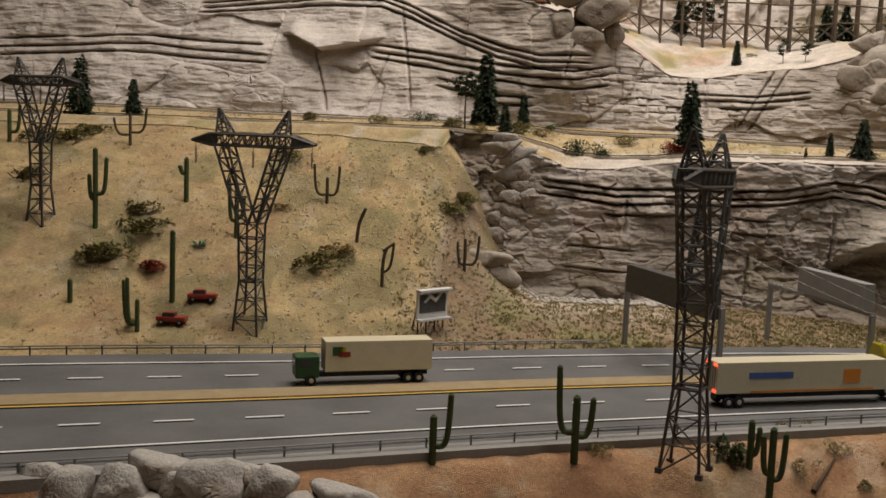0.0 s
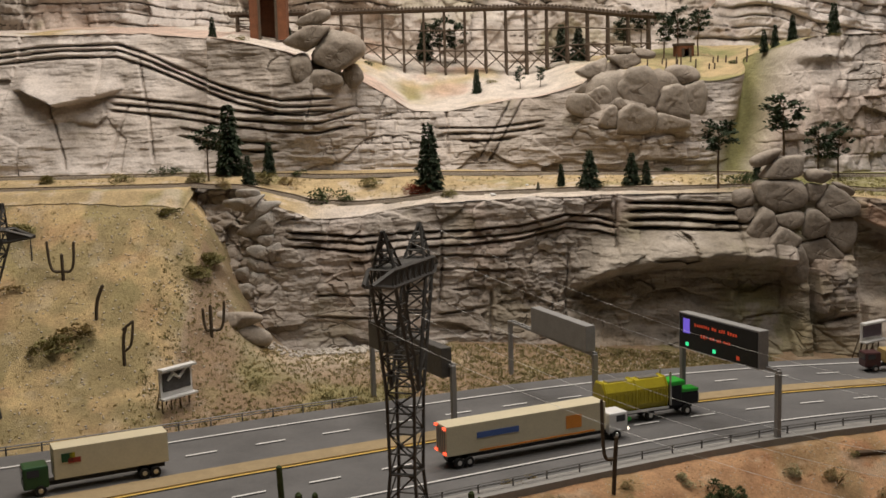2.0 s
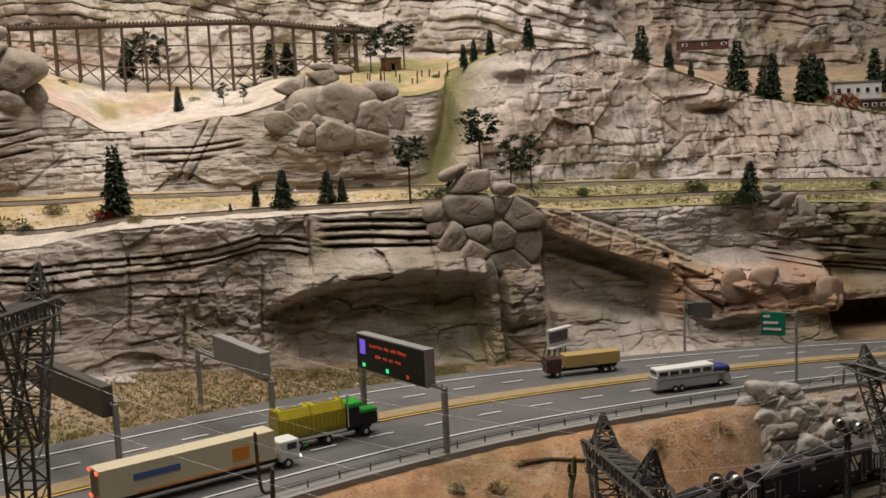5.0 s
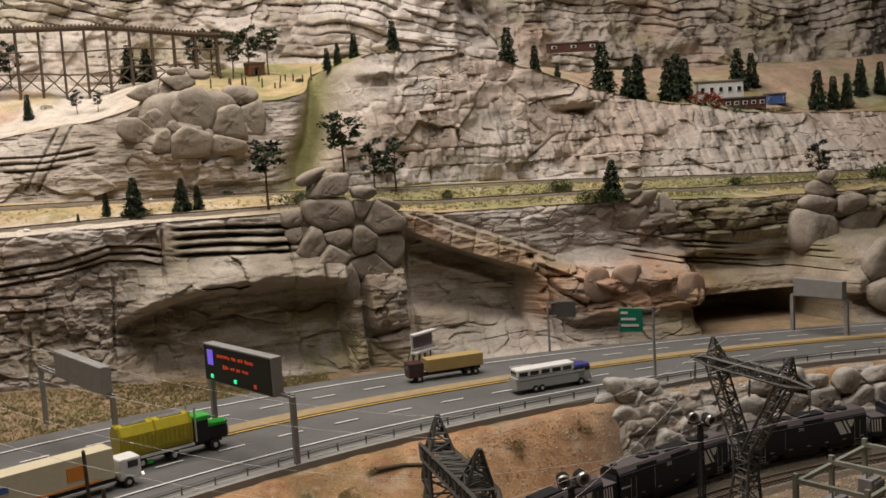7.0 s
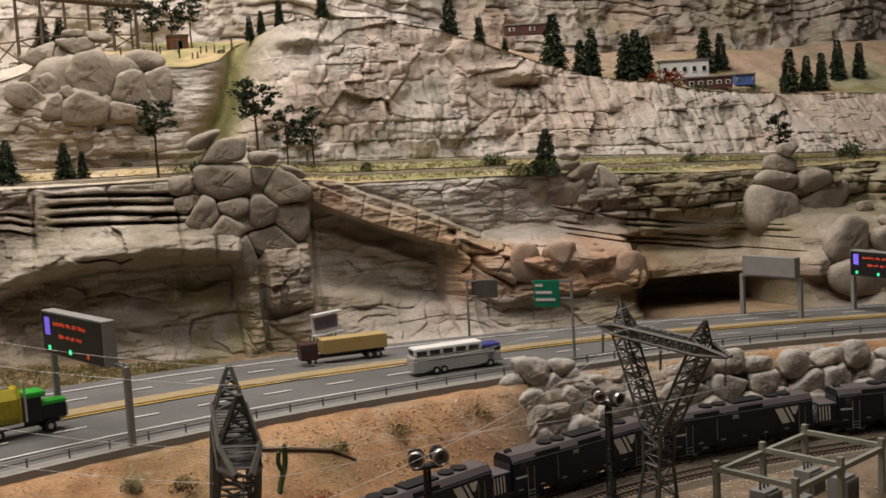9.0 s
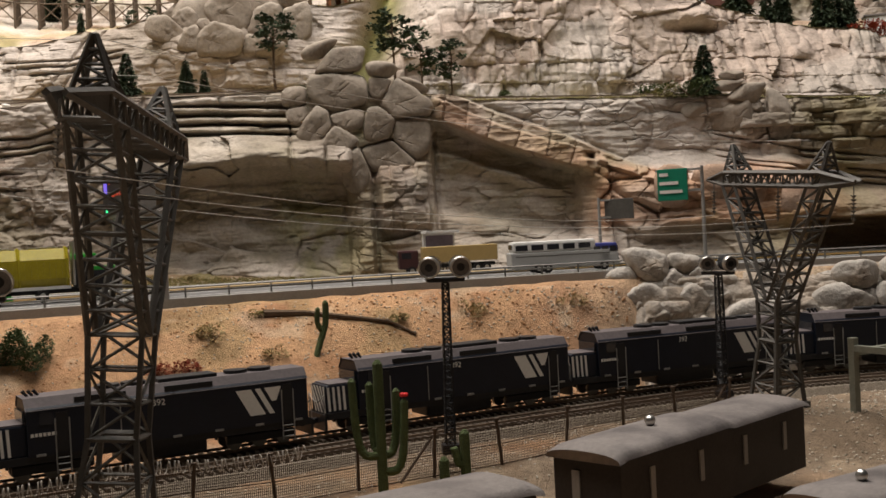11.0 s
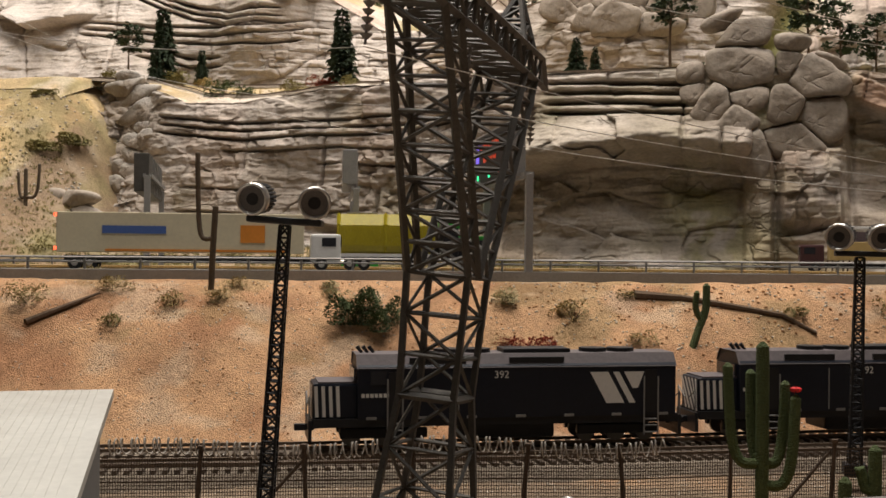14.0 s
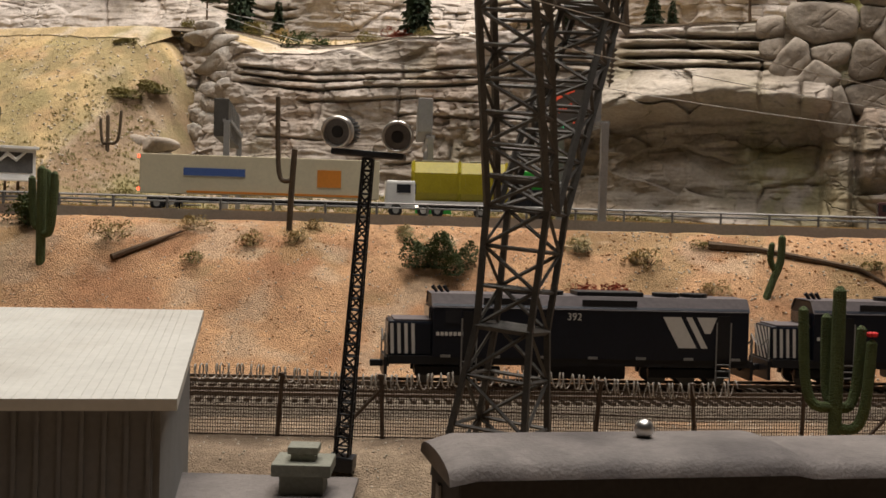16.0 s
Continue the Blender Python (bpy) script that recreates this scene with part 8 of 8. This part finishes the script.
def shed():
    """A lean-to with one sheet roof falling towards the yard road."""
    s = thing("shed", (-0.074, -0.607, -0.0245), 28.5, "grey sheet-metal shed with a smooth pale roof beside the fence", "shed")
    s.scale = (1.09, 1.09, 1.09)
    L, D, zb, zf, th = 0.30, 0.155, -0.018, -0.030, 0.0035
    bm = bmesh.new()
    rows = []
    for x in (0.003, -L):
        rows.append([bm.verts.new((x, y, z)) for y, z in ((0.003, zb), (-D, zf), (-D, zf - th), (0.003, zb - th))])
    for k in range(4):
        bm.faces.new((rows[0][k], rows[0][(k + 1) % 4], rows[1][(k + 1) % 4], rows[1][k]))
    bm.faces.new(rows[0][::-1])
    bm.faces.new(rows[1])
    roof = part("roof", bm, SHED_ROOF, s)
    for k in range(95):
        x = -0.003 - k * 0.0031
        bm = bmesh.new()
        bar(bm, (x, 0.002, zb - 0.0001), (x, -D, zf - 0.0001), 0.00032)
        part("seam", bm, SHED_ROOF, roof)
    # lighter copy of the wall grey: light on the gable end put into colour
    grey = material("lit_grey_gable", (0.20, 0.20, 0.195), 0.75, vary=0.12, scale=60, bump=0.2)
    bm = bmesh.new()
    box(bm, -L / 2 - 0.002, -D + 0.0035, (zf - th + YARD_Z) / 2, L - 0.004, 0.003, zf - th - YARD_Z)
    part("front_wall", bm, SHED_WALL, s)
    bm = bmesh.new()
    q = [(-0.002, -D + 0.0055, YARD_Z), (-0.002, 0.0, YARD_Z), (-0.002, 0.0, zb - th), (-0.002, -D + 0.0055, zf - th)]
    front, back = [bm.verts.new(v) for v in q], [bm.verts.new((v[0] - 0.003, v[1], v[2])) for v in q]
    bm.faces.new(front)
    bm.faces.new(back[::-1])
    for k in range(4):
        bm.faces.new((front[k], back[k], back[(k + 1) % 4], front[(k + 1) % 4]))
    part("side_wall", bm, grey, s)
    bm = bmesh.new()
    box(bm, -L / 2 - 0.004, -0.001, (zb - th + YARD_Z) / 2, L - 0.012, 0.003, zb - th - YARD_Z)
    part("back_wall", bm, SHED_WALL, s)
    for k in range(46):
        bm = bmesh.new()
        box(bm, -0.005 - k * 0.0063, -D + 0.0015, (zf - th + YARD_Z) / 2, 0.0012, 0.0012, zf - th - YARD_Z)
        part("wall_rib", bm, SHED_WALL, s)


shed()


def vent_block():
    s = thing("vent_hut", (0.000, -0.655, -0.130), 19, "small flat-roofed grey hut with a stacked vent block on top", "hut")
    bm = bmesh.new()
    box(bm, -0.012, -0.01, 0.008, 0.075, 0.075, 0.017, bevel=0.0008)
    part("wall", bm, CONCRETE, s)
    bm = bmesh.new()
    box(bm, -0.012, -0.01, 0.0178, 0.078, 0.078, 0.0024, bevel=0.0006)
    part("roof", bm, DARK_ROOF, s)
    for nm, z, w, h in (("vent_base", 0.023, 0.018, 0.009), ("vent_plate", 0.0295, 0.024, 0.005), ("vent_neck", 0.0335, 0.010, 0.004), ("vent_cap", 0.0365, 0.0125, 0.003)):
        bm = bmesh.new()
        box(bm, 0.006, 0.004, z, w, w, h, bevel=0.0005)
        part(nm, bm, CONCRETE, s)


vent_block()


def car_body(at, rz, L, W, h, label, ball):
    """A dark wagon body standing in the yard: rounded roof, plain sides with small windows."""
    s = thing("wagon_body", at, rz, label, "wagon body", "wagon bodies in the yard")
    bm = bmesh.new()
    box(bm, L / 2, -W / 2, h * 0.43, L, W, h * 0.86, bevel=0.001)
    side = part("side", bm, material("brown_black_side", (0.035, 0.03, 0.028), 0.6, vary=0.25, scale=60, bump=0.15) if "brown_black_side" not in bpy.data.materials else bpy.data.materials["brown_black_side"], s)
    bm = bmesh.new()
    n = 10
    rows = []
    for x, drop in ((-0.004, 0.004), (0.006, 0.0), (L * 0.52, 0.0), (L * 0.55, 0.003), (L - 0.006, 0.003), (L + 0.004, 0.007)):
        row = []
        for k in range(n + 1):
            a = math.pi * k / n
            row.append(bm.verts.new((x, -W / 2 + (W / 2 + 0.003) * math.cos(a), h * 0.86 - drop * 0.5 + (h * 0.14 - drop * 0.4) * math.sin(a) ** 0.7)))
        rows.append(row)
    for p, q in zip(rows[:-1], rows[1:]):
        for k in range(n):
            bm.faces.new((p[k], p[k + 1], q[k + 1], q[k]))
    bm.faces.new(rows[0]); bm.faces.new(rows[-1][::-1])
    part("roof", bm, DARK_ROOF, s, "dusty brown-grey rounded roof", smooth=True)
    bm = bmesh.new()
    bmesh.ops.create_icosphere(bm, subdivisions=3, radius=0.0038, matrix=Matrix.Translation((ball * L, -W / 2, h + 0.0032)))
    rod(bm, (ball * L, -W / 2, h - 0.002), (ball * L, -W / 2, h + 0.001), 0.002, sides=8)
    part("vent_ball", bm, SILVER, s, "small silvery roof vent ball", smooth=True)
    for k in range(4):
        for y in (-W - 0.0006, 0.0006):
            bm = bmesh.new()
            box(bm, L * (0.14 + 0.24 * k), y, h * 0.52, 0.005, 0.001, h * 0.36)
            part("window", bm, GREY_STEEL, side)
    bm = bmesh.new()
    box(bm, -0.0006, -W * 0.35, h * 0.5, 0.001, 0.006, h * 0.4)
    part("end_window", bm, GREY_STEEL, side)
    return s


car_body((0.322, -0.490, -0.135), 41, 0.245, 0.052, 0.058, "dark wagon body with a dusty rounded roof in the yard", 0.30)
car_body((0.062, -0.655, -0.140), 30, 0.240, 0.052, 0.062, "dark wagon body with a dusty grey roof beside the fence", 0.32)
car_body((0.450, -0.560, -0.150), 28, 0.17, 0.05, 0.052, "dark wagon body with a dusty roof and a vent ball", 0.2)


def switchyard():
    s = thing("switchyard", (0.775, -0.205, -0.130), 24, "grey concrete switchyard frame with transformers beside the track", "switchyard")
    L, W, h = 0.20, 0.105, 0.062
    for x in (-L / 2, 0.0, L / 2):
        for y in (-W / 2, W / 2):
            bm = bmesh.new()
            box(bm, x, y, h * 0.58, 0.007, 0.007, h * 1.16, bevel=0.0006)
            part("post", bm, CONCRETE, s)
        bm = bmesh.new()
        box(bm, x, 0, h, 0.006, W, 0.006)
        part("cross_beam", bm, CONCRETE, s)
    for y in (-W / 2, W / 2):
        bm = bmesh.new()
        box(bm, 0, y, h - 0.004, L, 0.006, 0.006)
        part("long_beam", bm, CONCRETE, s)
    for x in (-0.05, 0.05):
        for y in (-0.025, 0.02):
            bm = bmesh.new()
            box(bm, x, y, 0.016, 0.030, 0.022, 0.032, bevel=0.001)
            tr = part("transformer", bm, GREY_STEEL, s)
            for k in range(6):
                bm = bmesh.new()
                box(bm, x - 0.0125 + k * 0.005, y - 0.0135, 0.016, 0.0022, 0.006, 0.026)
                part("cooling_rib", bm, RAIL_STEEL, tr)
            for k in (-1, 0, 1):
                bm = bmesh.new()
                rod(bm, (x + k * 0.008, y, 0.032), (x + k * 0.008, y, 0.045), 0.0018, 0.0012, 8)
                part("bushing", bm, RAIL_STEEL, tr)
    return s


switchyard()
bm = bmesh.new()
t = thing("equipment_box", (0.92, -0.25, YARD_Z), 40, "grey metal equipment box in the yard", "box")
box(bm, 0, 0, 0.017, 0.038, 0.026, 0.034, bevel=0.001)
part("body", bm, GREY_STEEL, t)
bm = bmesh.new()
box(bm, 0, 0, 0.035, 0.042, 0.030, 0.003, bevel=0.0006)
part("lid", bm, GREY_STEEL, t)


# ---- the hall around ----
def hall():
    plain = material("dark_hall_wall", (0.10, 0.095, 0.09), 0.9, vary=0.1, scale=2, bump=0)
    for name, c, size, label in (("wall_north", (0, 4.2, 1.2), (12.2, 0.1, 4.4), "plain dark hall wall behind the layout"), ("wall_south", (0, -6.1, 1.2), (12.2, 0.1, 4.4), "plain dark hall wall"), ("wall_west", (-6.1, -1, 1.2), (0.1, 10.3, 4.4), "plain dark hall wall"), ("wall_east", (6.1, -1, 1.2), (0.1, 10.3, 4.4), "plain dark hall wall")):
        bm = bmesh.new()
        box(bm, *c, *size)
        tagged(part(name, bm, plain), label, "wall", kind="structure")
    bm = bmesh.new()
    box(bm, 0, -1, 3.4, 12.2, 10.3, 0.1)
    tagged(part("ceiling", bm, plain), "plain dark hall ceiling", "ceiling", kind="structure")


hall()
